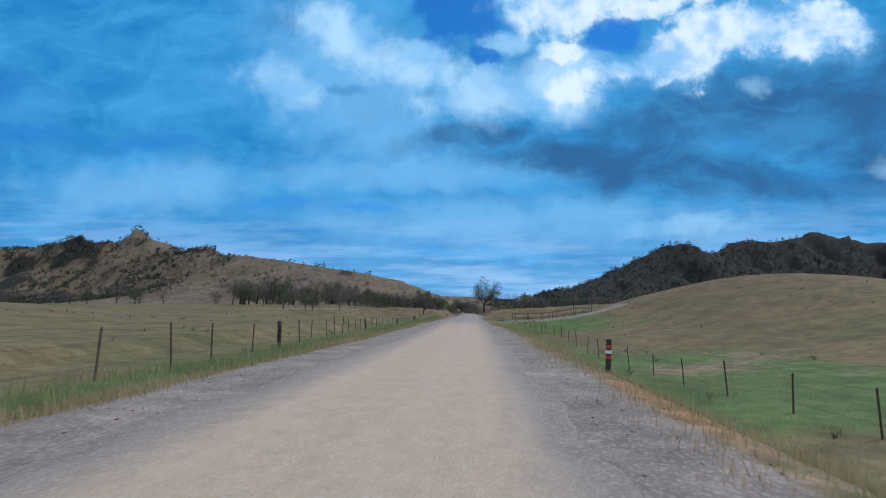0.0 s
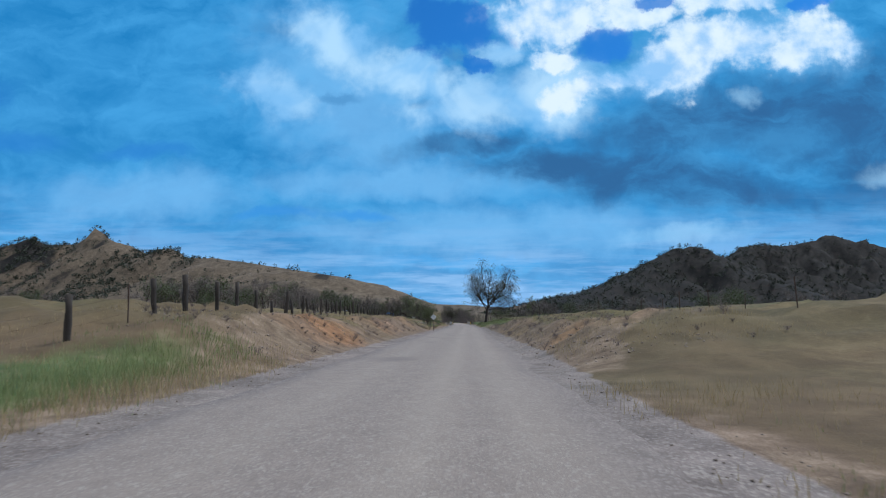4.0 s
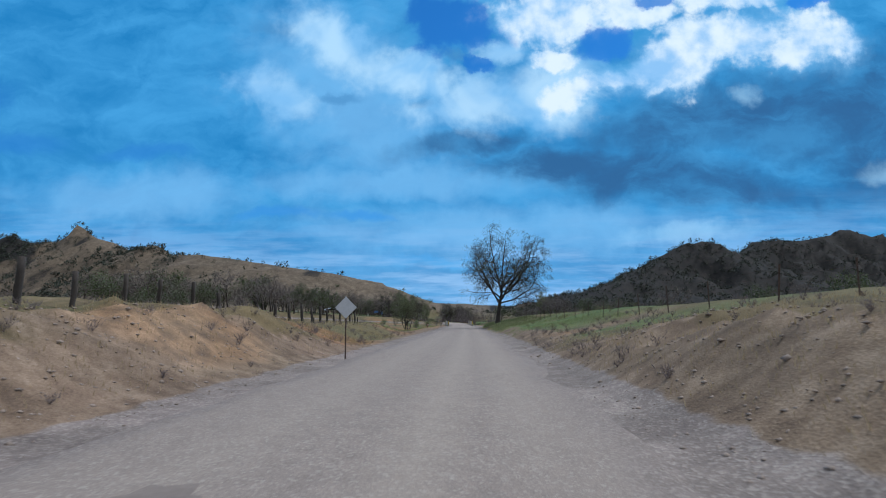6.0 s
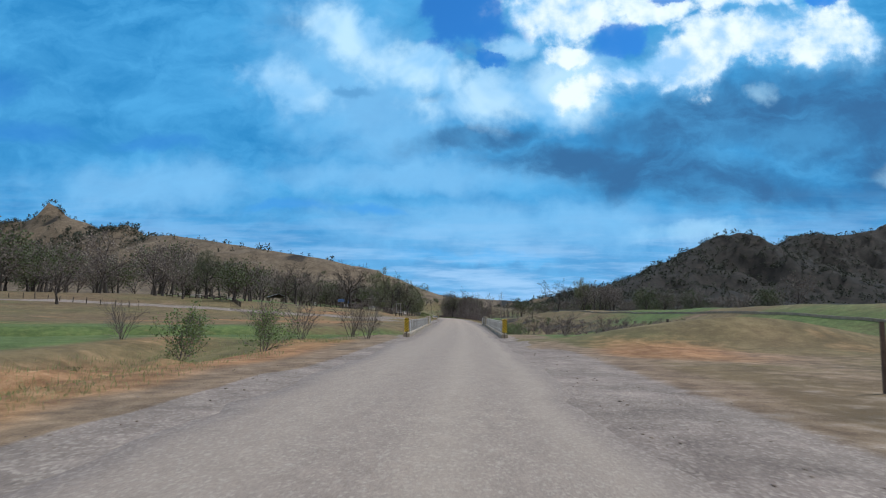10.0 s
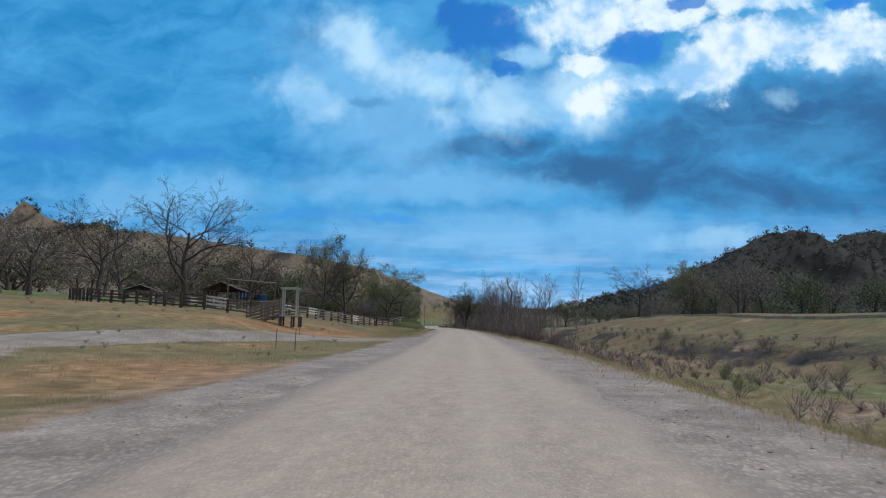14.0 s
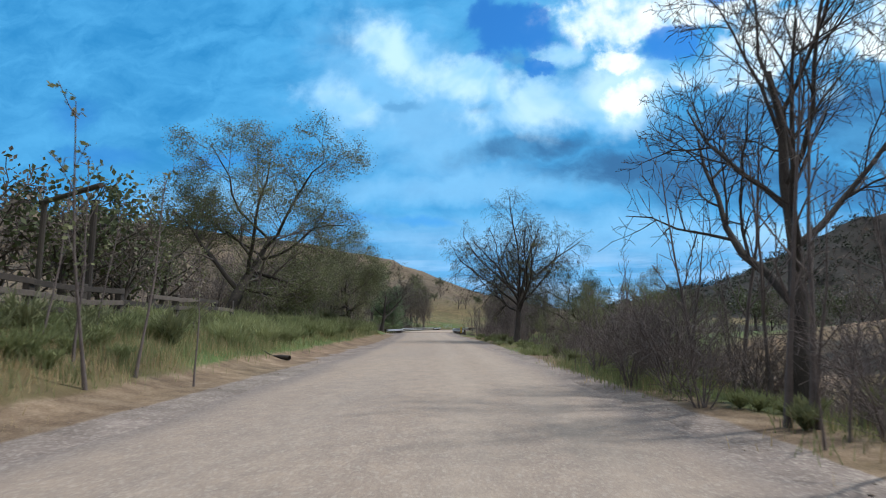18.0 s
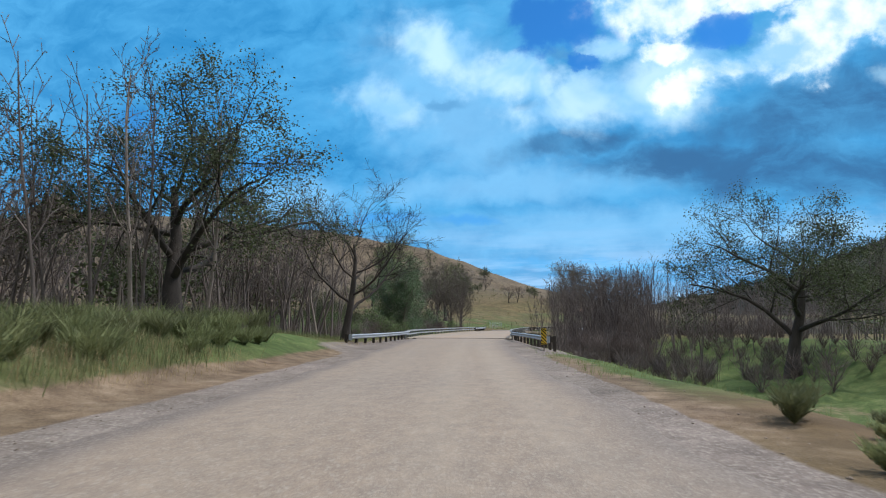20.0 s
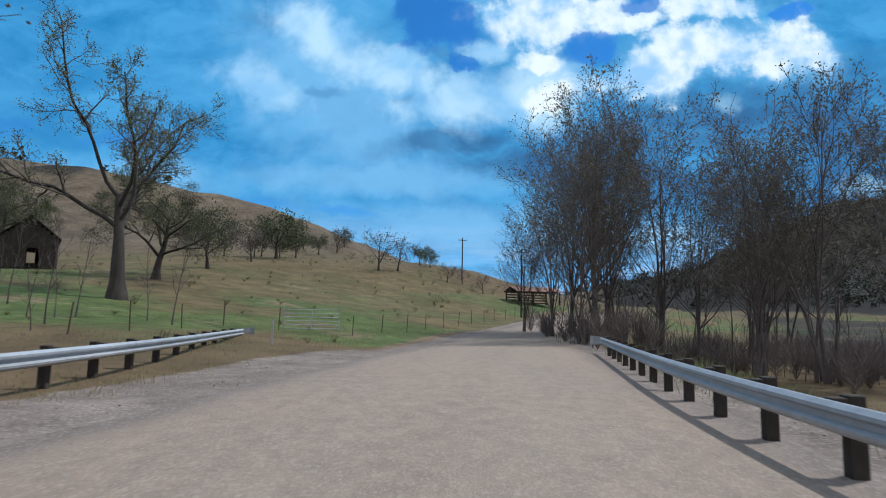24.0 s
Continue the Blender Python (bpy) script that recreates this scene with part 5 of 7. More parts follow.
snag(3.5, 551.4, [(0.12, [(0, 0, -0.4), (0.05, 0, 2.5), (-0.1, 0, 4.6)]), (0.085, [(-0.1, 0, 4.4), (-0.25, 0, 6.4), (-0.5, -0.3, 8.4)]), (0.07, [(-0.1, 0, 3.6), (-0.5, 0, 5.4), (-0.95, -0.2, 6.9)])],
     "forked bare dead trunk rising from the thicket")
snag(2.9, 542.6, [(0.15, [(0, 0, -0.4), (-0.1, 0, 3.0), (-0.25, 0, 5.6), (-0.1, 0, 7.6), (-0.75, -0.2, 8.6), (-0.85, -0.2, 9.6)])], "tall crooked dead trunk with broken top in the thicket")
snag(4.0, 543.6, [(0.13, [(0, 0, -0.4), (0.1, 0, 2.8), (0.0, 0, 5.8)])], "broken dead trunk stump in the thicket")
snag(3.3, 549.2, [(0.15, [(0, 0, -0.4), (0.05, 0, 2.2), (0.2, 0, 4.0)])], "short broken dead trunk in the thicket")
# woods behind the pens and along the valley
for x, y, h, k in ((-346, 576, 20, 0), (-330, 590, 17, 0), (-318, 560, 16, 1), (-300, 580, 15, 0), (-260, 610, 15, 0), (-365, 560, 15, 1), (-240, 560, 14, 0), (-215, 600, 14, 1), (-410, 600, 17, 0), (-440, 560, 15, 0),
                   (94.7, 336.5, 12, 1), (110, 520, 13, 0), (140, 470, 13, 1), (165, 520, 14, 0), (200, 480, 12, 0), (130, 420, 12, 0), (150, 400, 11, 0), (90, 440, 10, 0), (180, 420, 12, 0),
                   (230, 450, 13, 1), (-110, 420, 12, 1), (-120, 440, 12, 0), (-140, 450, 13, 1), (-98, 455, 11, 0)):
    plant("far_green" if k else "far_bare", x, y, h, R.uniform(0, 360), "broad oak standing alone in the pasture", group="pasture oaks")

plant("thin_tree", -62, 690, 8.0, 0, "thin straight leafless tree in the creek grove", group="creek grove")
thicket = [(5.2 + R.random() ** 1.6 * 14, R.uniform(503, 585)) for k in range(200)]
wood_of("roadside_thicket", "dense grey-brown thicket of thin leafless stems", [("thin_tree", float(cx(y)) + u, y, R.uniform(1.8, 3.8) * (2.0 if y > 562 else 1.0), R.uniform(0, 360)) for u, y in thicket])
wood_of("thicket_floor", "low tangle of reddish-grey stems below the thicket", [("thin_tree", float(cx(y)) + 5.0 + R.random() ** 1.5 * 9, y, R.uniform(1.2, 3.0), R.uniform(0, 360)) for y in [R.uniform(500, 598) for k in range(160)]])
wood_of("meadow_brush", "dense brown brush and young trees beyond the bridge rail", [("thin_tree", R.uniform(-66, -42), y, R.uniform(3.0, 6.5), R.uniform(0, 360)) for y in [R.uniform(748, 790) for k in range(110)]])
wood_of("creek_grove_rest", "dense grey grove of thin straight leafless trees", [("thin_tree", R.uniform(-80, -35) + (668 - y) * 0.16, y, R.uniform(9, 13.5), R.uniform(0, 360)) for y in [R.uniform(646, 692) for k in range(210)]])
lower = [(R.uniform(8, 60), R.uniform(690, 735)) for k in range(170)] + [(R.uniform(26, 70), R.uniform(735, 800)) for k in range(130)]
wood_of("rail_wood", "dark fine-twigged leafless trees beside the bridge rail", [("thin_tree", x, y, R.uniform(8.0, 11.5), R.uniform(0, 360)) for x, y in wood_spots])
wood_of("lower_wood", "dense dark wood of thin leafless trees below the bridge", [("thin_tree", float(cx(y)) + u, y, R.uniform(6, 10.5), R.uniform(0, 360)) for u, y in lower])
wood_of("bend_wood", "dense stand of slender trees by the bend", [("thin_tree", -20.0 + R.random() * 22, y, R.uniform(4, 8), R.uniform(0, 360)) for y in [R.uniform(788, 812) for k in range(40)]])
wood_of("creek_brush", "low grey and olive brush in the creek bed", [("brush" if k % 5 else "green_shrub", float(cx(y)) + R.uniform(11, 42), y, R.uniform(0.9, 2.2), R.uniform(0, 360)) for k, y in enumerate([R.uniform(405, 640) for k in range(70)])])
wood_of("bend_brush", "brown tangle of stems at the foot of the stand", [("thin_tree", -20.5 + R.random() * 24, y, R.uniform(1.2, 3.4), R.uniform(0, 360)) for y in [R.uniform(786, 800) for k in range(150)]])
wood_of("lower_brush", "grey-brown brush on the ground below the bridge", [("thin_tree", float(cx(y)) + R.uniform(7.5, 30), y, R.uniform(1.2, 3.2), R.uniform(0, 360)) for y in [R.uniform(680, 724) for k in range(120)]])
wood_of("creek_haze", "grey thicket of low stems in the creek bed", [("thin_tree", float(cx(y)) + R.uniform(10, 44), y, R.uniform(1.0, 2.4), R.uniform(0, 360)) for y in [R.uniform(410, 640) for k in range(120)]])
wood_of("slope_oaks", "scattered green and grey oaks on the lower slope", [("far_green" if R.random() < 0.55 else "far_bare", -R.uniform(50, 210), y, R.uniform(4, 9.0), R.uniform(0, 360)) for y in [R.uniform(800, 1000) for k in range(46)]])
wood_of("valley_wood", "grey-brown leafless wood behind the cattle pens",
        [("far_bare" if R.random() < 0.75 else "far_green", x, y, h, R.uniform(0, 360)) for x, y, h in
         [(x, y, h * (1 + 0.6 * float(ss(-x, 75, 140)))) for x, y, h in [(-R.uniform(58, 210) + 0.15 * k, 500 + 1.4 * k + R.uniform(-15, 15), R.uniform(9, 15)) for k in range(100)]]
         + [(-R.uniform(44, 62) + 0.05 * k, 560 + 4.6 * k, R.uniform(7, 11)) for k in range(30)]])
wood_of("creek_wood", "dark leafless wood beyond the creek",
        [("far_bare" if R.random() < 0.8 else "far_green", R.uniform(50, 175), R.uniform(575, 820), R.uniform(9, 14), R.uniform(0, 360)) for k in range(70)])


def clump_mesh(name, spots, rng, tris):
    """Ragged clumps of leaves and twigs: spots are x, y, z, radius, height."""
    sp = np.array(spots)
    n = len(sp)
    c = np.repeat(sp, tris, 0)
    d = rng.normal(0, 1, (n * tris, 3))
    d /= np.linalg.norm(d, axis=1)[:, None]
    q = c[:, :3] + d * c[:, 3:4] * rng.uniform(0.45, 1.0, (n * tris, 1)) * np.stack([np.ones(n * tris), np.ones(n * tris), c[:, 4] / c[:, 3]], 1)
    q[:, 2] += c[:, 4] * 0.45
    e = rng.normal(0, 1, (n * tris, 3, 3)) * c[:, 3][:, None, None] * 0.22
    pts = (q[:, None, :] + e).reshape(-1, 3)
    me = bpy.data.meshes.new(name)
    me.vertices.add(len(pts))
    me.vertices.foreach_set("co", pts.ravel())
    me.loops.add(len(pts))
    me.loops.foreach_set("vertex_index", np.arange(len(pts), dtype=np.int32))
    me.polygons.add(len(pts) // 3)
    me.polygons.foreach_set("loop_start", np.arange(0, len(pts), 3, dtype=np.int32))
    me.update(calc_edges=True)
    return me


def hill_scrub():
    rng = np.random.RandomState(12)
    n = 90000
    x, y = rng.uniform(-1500, 1400, n), rng.uniform(985, 1850, n)
    z = height(x, y)
    left = (x < 20) & (z > 7)
    right = (x > 40) & (z > 12)
    clus = fbm(x, y, 90, 4)
    crag = np.max([np.exp(-((x - px) ** 2 + (y - py) ** 2) / 55.0 ** 2) for px, py in ((-796, 1398), (-845, 1412), (-960, 1410), (-560, 1250))], 0)
    keep = (left & (rng.rand(n) < np.clip(0.10 + 1.5 * clus + 0.22 * ss(-x, 420, 700) + 0.5 * crag, 0, 1) * 0.75 + 0.03)) | (right & (rng.rand(n) < np.clip(0.40 + 0.5 * clus, 0, 1) * 0.7))
    keep &= np.hypot(x + 28, y - 756) > 340
    x, y, z = x[keep], y[keep], z[keep]
    r = np.where(x < 30, 1.8 + 4.6 * rng.rand(len(x)) ** 1.4, 1.3 + 4.6 * rng.rand(len(x)) ** 1.8) * np.where(x > 30, 1.1, 1.0)
    me = clump_mesh("hill_scrub", np.stack([x, y, z, r, r * rng.uniform(0.8, 1.25, len(x))], 1), rng, 26)
    return tagged(mesh_part("hill_scrub", me, M["scrub"], None), "dark scattered oaks and scrub on the hillsides", "scrub", kind="stuff")


hill_scrub()


def twig_brush(name, label, spots, rng, per, material, fine=0.012):
    """Bushes of many fine stems that rise and spread from one foot; spots are x, y, radius, height."""
    sp = np.array(spots)
    n = len(sp) * per
    c = np.repeat(sp, per, 0)
    z = np.repeat(height(sp[:, 0], sp[:, 1]), per)
    a = rng.uniform(0, 2 * np.pi, n)
    t = rng.rand(n)
    lean = rng.uniform(0.1, 1.0, n)
    out = np.stack([np.cos(a), np.sin(a)], 1)
    foot = np.stack([c[:, 0] + out[:, 0] * c[:, 2] * lean * t * 0.75, c[:, 1] + out[:, 1] * c[:, 2] * lean * t * 0.75, z + c[:, 3] * t * 0.65], 1)
    b = a + rng.normal(0, 0.9, n)
    ln = c[:, 3] * rng.uniform(0.25, 0.55, n)
    tilt = rng.uniform(0.1, 0.9, n)
    tip = foot + np.stack([np.cos(b) * ln * tilt, np.sin(b) * ln * tilt, ln * rng.uniform(0.35, 1.0, n)], 1)
    w = rng.uniform(0, 2 * np.pi, n)
    side = np.stack([np.cos(w), np.sin(w), 0 * w], 1) * (fine * rng.uniform(0.6, 1.5, n) * (1 + 0.25 * c[:, 3]))[:, None]
    pts = np.stack([foot - side, foot + side, tip], 1).reshape(-1, 3)
    me = bpy.data.meshes.new(name)
    me.vertices.add(len(pts))
    me.vertices.foreach_set("co", pts.ravel())
    me.loops.add(len(pts))
    me.loops.foreach_set("vertex_index", np.arange(len(pts), dtype=np.int32))
    me.polygons.add(n)
    me.polygons.foreach_set("loop_start", np.arange(0, len(pts), 3, dtype=np.int32))
    me.update(calc_edges=True)
    return tagged(mesh_part(name, me, M[material], None), label, "brush", kind="stuff")


def strip(rng, n, y0, y1, u0, u1, r0, r1, tall=1.0):
    y = rng.uniform(y0, y1, n)
    x = cx(y) + rng.uniform(u0, u1, n)
    r = rng.uniform(r0, r1, n)
    return np.stack([x, y, r, r * tall * rng.uniform(0.8, 1.4, n)], 1)


B = np.random.RandomState(77)
twig_brush("thicket_twigs", "fine grey-red stems that fill the roadside thicket", np.concatenate([strip(B, 260, 500, 562, 6.0, 12, 0.6, 1.3, 1.4), strip(B, 170, 562, 600, 7.4, 14, 0.7, 1.4, 1.2)]), B, 170, "haze")
twig_brush("creek_bed_brush", "low grey brush across the creek bed", np.concatenate([strip(B, 260, 408, 600, 10, 46, 0.6, 1.8, 0.9), strip(B, 60, 350, 405, 9, 40, 0.5, 1.4, 0.9)]), B, 130, "haze", 0.016)
twig_brush("creek_bed_weeds", "low olive weeds across the creek bed", strip(B, 260, 408, 620, 8, 46, 0.5, 1.3, 0.7), B, 90, "olive", 0.016)
twig_brush("wood_floor_brush", "grey-brown brush that fills the wood below the bridge", np.concatenate([strip(B, 230, 676, 724, 8, 36, 0.8, 1.7, 1.5), strip(B, 80, 768, 790, 16, 40, 0.8, 1.6, 1.3)]), B, 150, "haze", 0.015)
twig_brush("stand_floor_brush", "brown brush at the foot of the stand by the bend", np.stack([B.uniform(-20.5, 4, 130), B.uniform(786, 806, 130), B.uniform(0.7, 1.4, 130), B.uniform(1.2, 3.0, 130)], 1), B, 170, "haze")
twig_brush("bank_brush", "brown brush and young shoots beyond the bridge rail", np.concatenate([strip(B, 130, 696, 758, -32, -10, 0.7, 1.5, 1.5), strip(B, 70, 650, 690, -30, -10, 0.6, 1.3, 1.5)]), B, 150, "haze")
twig_brush("meadow_weeds", "rough olive weeds and low shrubs in the meadow and on the slope", np.concatenate([strip(B, 260, 770, 900, -90, -9, 0.2, 0.8, 0.7), strip(B, 60, 830, 930, -110, -14, 1.0, 2.2, 0.9)]), B, 90, "olive", 0.016)
twig_brush("meadow_thicket", "brown thicket of fine shoots behind the young trees", np.concatenate([strip(B, 110, 752, 767, -40, -16, 0.9, 1.7, 1.7), strip(B, 90, 700, 750, -50, -18, 1.0, 1.8, 1.3)]), B, 260, "haze", 0.014)
twig_brush("pasture_weeds", "tufts of rough weeds in the pastures", np.concatenate([strip(B, 160, 222, 350, -70, -9, 0.3, 0.9, 0.6), strip(B, 160, 226, 308, 6, 50, 0.3, 0.8, 0.6), strip(B, 130, 0, 140, 8, 60, 0.3, 0.7, 0.6), strip(B, 130, 0, 140, -50, -6, 0.3, 0.7, 0.6), strip(B, 130, 415, 520, -60, -8, 0.3, 0.7, 0.5)]), B, 70, "olive")
twig_brush("bank_scrub", "dry scrub on the cut banks", np.concatenate([strip(B, 260, 146, 268, -12, -5.0, 0.15, 0.6, 0.8), strip(B, 220, 146, 232, 4.6, 12, 0.15, 0.6, 0.8)]), B, 80, "haze", 0.007)

twig_brush("verge_mounds", "soft mounded yellow-green weeds on the raised verge", np.concatenate([strip(B, 150, 552, 582, -12.0, -7.2, 0.40, 0.9, 0.80), strip(B, 230, 582, 655, -13.0, -7.2, 0.6, 1.2, 0.90), strip(B, 60, 560, 640, 5.2, 7.5, 0.25, 0.6, 0.7)]), B, 420, "weed", 0.014)
twig_brush("rail_thicket", "dark brown thicket beside the bridge rail", strip(B, 60, 698, 724, 11.5, 22, 1.2, 2.2, 2.0), B, 420, "haze", 0.015)
twig_brush("verge_shrubs", "grey-green leafy shrubs among the weeds of the raised verge", np.concatenate([strip(B, 130, 565, 655, -13, -7.8, 0.5, 1.1, 1.1), strip(B, 40, 566, 640, 5.6, 8.5, 0.4, 0.8, 0.9)]), B, 420, "leafdull", 0.016)
for x, y, h, k in ((-39.0, 858, 7.0, "far_bare"), (-36.0, 862, 6.0, "far_bare"), (-27.0, 864, 3.4, "far_bare"), (-24.0, 868, 3.2, "far_bare"), (-30.5, 880, 4.2, "far_green"), (-62.0, 862, 4.2, "far_green"), (-66.0, 858, 4.0, "far_green"),
                   (-58.5, 866, 3.6, "far_green"), (-20.5, 862, 3.6, "far_bare"), (-33.0, 890, 4.5, "far_green")):
    plant(k, x, y, h, R.uniform(0, 360), "small open-grown tree or shrub on the dry slope past the bend", group="slope shrubs")
# ---- bridges and rails ----
def along(points, step):
    """Places at even steps along a plan line, each with its heading in degrees from +x."""
    out, left = [], 0.0
    for (ax, ay), (bx, by) in zip(points, points[1:]):
        ln = math.hypot(bx - ax, by - ay)
        while left < ln:
            t = left / ln
            out.append((ax + t * (bx - ax), ay + t * (by - ay), math.degrees(math.atan2(by - ay, bx - ax))))
            left += step
        left -= ln
    return out


def rounded(points, n=4):
    """The plan line with its corners cut, so that it bends softly."""
    for _ in range(n):
        new_pts = [points[0]]
        for (ax, ay), (bx, by) in zip(points, points[1:]):
            new_pts += [(ax * 0.75 + bx * 0.25, ay * 0.75 + by * 0.25), (ax * 0.25 + bx * 0.75, ay * 0.25 + by * 0.75)]
        points = new_pts + [points[-1]]
    return points


def sweep(name, line, profile, material, parent, label=""):
    """A closed profile of (offset to the left, height) swept along a plan line."""
    v, f = [], []
    k = len(profile)
    n = len(line)
    for i, (x, y, z) in enumerate(line):
        ax, ay, _ = line[max(i - 1, 0)]
        bx, by, _ = line[min(i + 1, n - 1)]
        ln = math.hypot(bx - ax, by - ay) or 1
        nx, ny = -(by - ay) / ln, (bx - ax) / ln
        v += [(x + nx * o, y + ny * o, z + h) for o, h in profile]
    for i in range(n - 1):
        f += [(i * k + j, i * k + (j + 1) % k, (i + 1) * k + (j + 1) % k, (i + 1) * k + j) for j in range(k)]
    f += [tuple(range(k))[::-1], tuple((n - 1) * k + j for j in range(k))]
    me = bpy.data.meshes.new(name)
    me.from_pydata(v, [], f)
    bm = bmesh.new()
    bm.from_mesh(me)
    bmesh.ops.recalc_face_normals(bm, faces=bm.faces)
    bm.to_mesh(me)
    bm.free()
    return mesh_part(name, me, material, parent, label)


def tris_post(bm_name, sx, sy, h, material, bevel=0.012):
    bm = bmesh.new()
    box(bm, 0, 0, h / 2 - 0.2, sx, sy, h + 0.4, bevel)
    me = bpy.data.meshes.new(bm_name)
    bm.to_mesh(me)
    bm.free()
    me.materials.append(material)
    return me


def shared(name, me, parent, x, y, z, turn=0.0, scale=1.0, tip=(0, 0)):
    ob = new(name, me)
    ob.parent = parent
    ob.matrix_basis = pose(x, y, z, tip[0], tip[1], turn) @ Matrix.Scale(scale, 4)
    return ob


W_BEAM = [(0.0, 0.0), (0.02, 0.01), (0.075, 0.05), (0.08, 0.09), (0.02, 0.13), (0.015, 0.18), (0.08, 0.22), (0.075, 0.26), (0.02, 0.305), (0.0, 0.312),
          (-0.012, 0.305), (0.04, 0.26), (0.045, 0.225), (-0.015, 0.185), (-0.015, 0.125), (0.045, 0.09), (0.04, 0.052), (-0.012, 0.012)]


def guardrail(points, face, label, flare):
    """A W-beam on wooden posts; face is +1 where the road lies to the left of the line."""
    line = rounded(points)
    root = thing("guardrail", 0, 0, 0, 0, label, "guardrail", "guardrails at the bridge")
    prof = [(o * face, h) for o, h in W_BEAM]
    pts = [(x, y, 0.46) for x, y, _ in along(line, 0.5)] + [(line[-1][0], line[-1][1], 0.46)]
    sweep("beam", pts, prof, M["galv"], root, "dull galvanised W-shaped steel beam")
    post = tris_post("post", 0.17, 0.17, 0.82, M["darkwood"])
    block = bpy.data.meshes.new("block")
    bm = bmesh.new()
    box(bm, 0, 0, 0, 0.15, 0.16, 0.34, 0.01)
    bm.to_mesh(block)
    bm.free()
    block.materials.append(M["darkwood"])
    for x, y, a in along(line, 1.905):
        nx, ny = -math.sin(radians(a)) * face, math.cos(radians(a)) * face
        shared("post", post, root, x - nx * 0.26, y - ny * 0.26, 0, a)
        shared("block", block, root, x - nx * 0.10, y - ny * 0.10, 0.62, a)
    # flared end terminal
    ex, ey = line[0] if flare == "start" else line[-1]
    qx, qy = line[3] if flare == "start" else line[-4]
    d = Vector((ex - qx, ey - qy, 0)).normalized()
    side = Vector((-d.y, d.x, 0))
    bm = bmesh.new()
    rows = []
    for k in range(7):
        t = k / 6
        c = Vector((ex, ey, 0)) + d * (0.75 * math.sin(t * 1.5)) + side * (-face if flare == "start" else face) * (-0.5) * (1 - math.cos(t * 1.5)) * -1
        rows.append([bm.verts.new((c.x, c.y, 0.45 - 0.05 * t)), bm.verts.new((c.x, c.y, 0.79 + 0.03 * t))])
    for a, b in zip(rows, rows[1:]):
        bm.faces.new((a[0], b[0], b[1], a[1]))
    bmesh.ops.solidify(bm, geom=bm.faces[:], thickness=0.012)
    part("end_terminal", bm, M["galv"], root, "flared galvanised end plate")
    return root


def bridge_rail(points, face, label):
    """Two steel box rails on short steel posts along the edge of the deck."""
    line = along(rounded(points), 0.6)
    root = thing("bridge_railing", 0, 0, 0, 0, label, "bridge railing", "railings of the steel-railed bridge")
    for name, z, w, h in (("top_rail", 0.74, 0.10, 0.15), ("lower_rail", 0.41, 0.10, 0.13)):
        sweep(name, [(x, y, z) for x, y, _ in line], [(-w / 2, 0), (w / 2, 0), (w / 2, h), (-w / 2, h)], M["galv"], root, "pale grey steel box rail")
    post = tris_post("post", 0.15, 0.15, 0.87, M["steelpost"])
    for x, y, a in along(rounded(points), 2.5):
        shared("post", post, root, x - math.sin(radians(a)) * face * 0.17, y + math.cos(radians(a)) * face * 0.17, 0.0, a)
    return root


def deck(name, lo, hi, half, thick, top, material, label):
    ys = np.arange(lo, hi + 0.01, 1.0)
    prof = lambda y: [(float(cx(y)) - half(y), y), (float(cx(y)) + half(y), y)]
    v, f = [], []
    for y in ys:
        (ax, _), (bx, _) = prof(y)
        v += [(ax, y, top), (float(cx(y)), y, top + 0.03), (bx, y, top), (bx, y, top - thick), (ax, y, top - thick)]
    for i in range(len(ys) - 1):
        f += [(i * 5 + j, i * 5 + (j + 1) % 5, i * 5 + 5 + (j + 1) % 5, i * 5 + 5 + j) for j in range(5)]
    f += [(0, 1, 2, 3, 4), tuple((len(ys) - 1) * 5 + j for j in (4, 3, 2, 1, 0))]
    me = bpy.data.meshes.new(name)
    me.from_pydata(v, [], f)
    bm = bmesh.new()
    bm.from_mesh(me)
    bmesh.ops.recalc_face_normals(bm, faces=bm.faces)
    bm.to_mesh(me)
    bm.free()
    root = thing(name.replace("slab", "bridge"), 0, 0, 0, 0, label, "bridge")
    mesh_part("deck", me, material, root, "slab that carries the road")
    return root


def striped_marker(x, y, z, turn, lean, label):
    """Yellow plate with black slanting stripes on a short post."""
    root = thing("object_marker", x, y, z, turn, label, "road marker", "striped bridge markers")
    bm = bmesh.new()
    box(bm, 0, 0.03, 0.55, 0.06, 0.06, 1.5, 0.006)
    part("post", bm, M["greywood"], root)
    bm = bmesh.new()
    box(bm, 0, 0, 0.80, 0.30, 0.012, 0.90, 0.004)
    plate = part("plate", bm, M["yellow"], root, "reflective yellow plate")
    for k in range(-1, 5):
        bm = bmesh.new()
        zc = 0.42 + k * 0.20
        s = 0.15 * lean
        pts = [(-0.147, zc - s), (0.147, zc + s), (0.147, zc + s + 0.10), (-0.147, zc - s + 0.10)]
        pts = [(px, min(max(pz, 0.352), 1.248)) for px, pz in pts]
        if abs(pts[0][1] - pts[3][1]) + abs(pts[1][1] - pts[2][1]) < 0.02:
            bm.free()
            continue
        vs = [bm.verts.new((px, -0.010, pz)) for px, pz in pts]
        bm.faces.new(vs)
        bmesh.ops.solidify(bm, geom=bm.faces[:], thickness=0.003)
        part("stripe", bm, M["black"], plate, "black slanting stripe")
    return root


def side1(y):
    """Half the width between the rails of the old bridge."""
    return float(np.interp(y, [354, 401, 416], [3.3, 4.25, 4.3]))


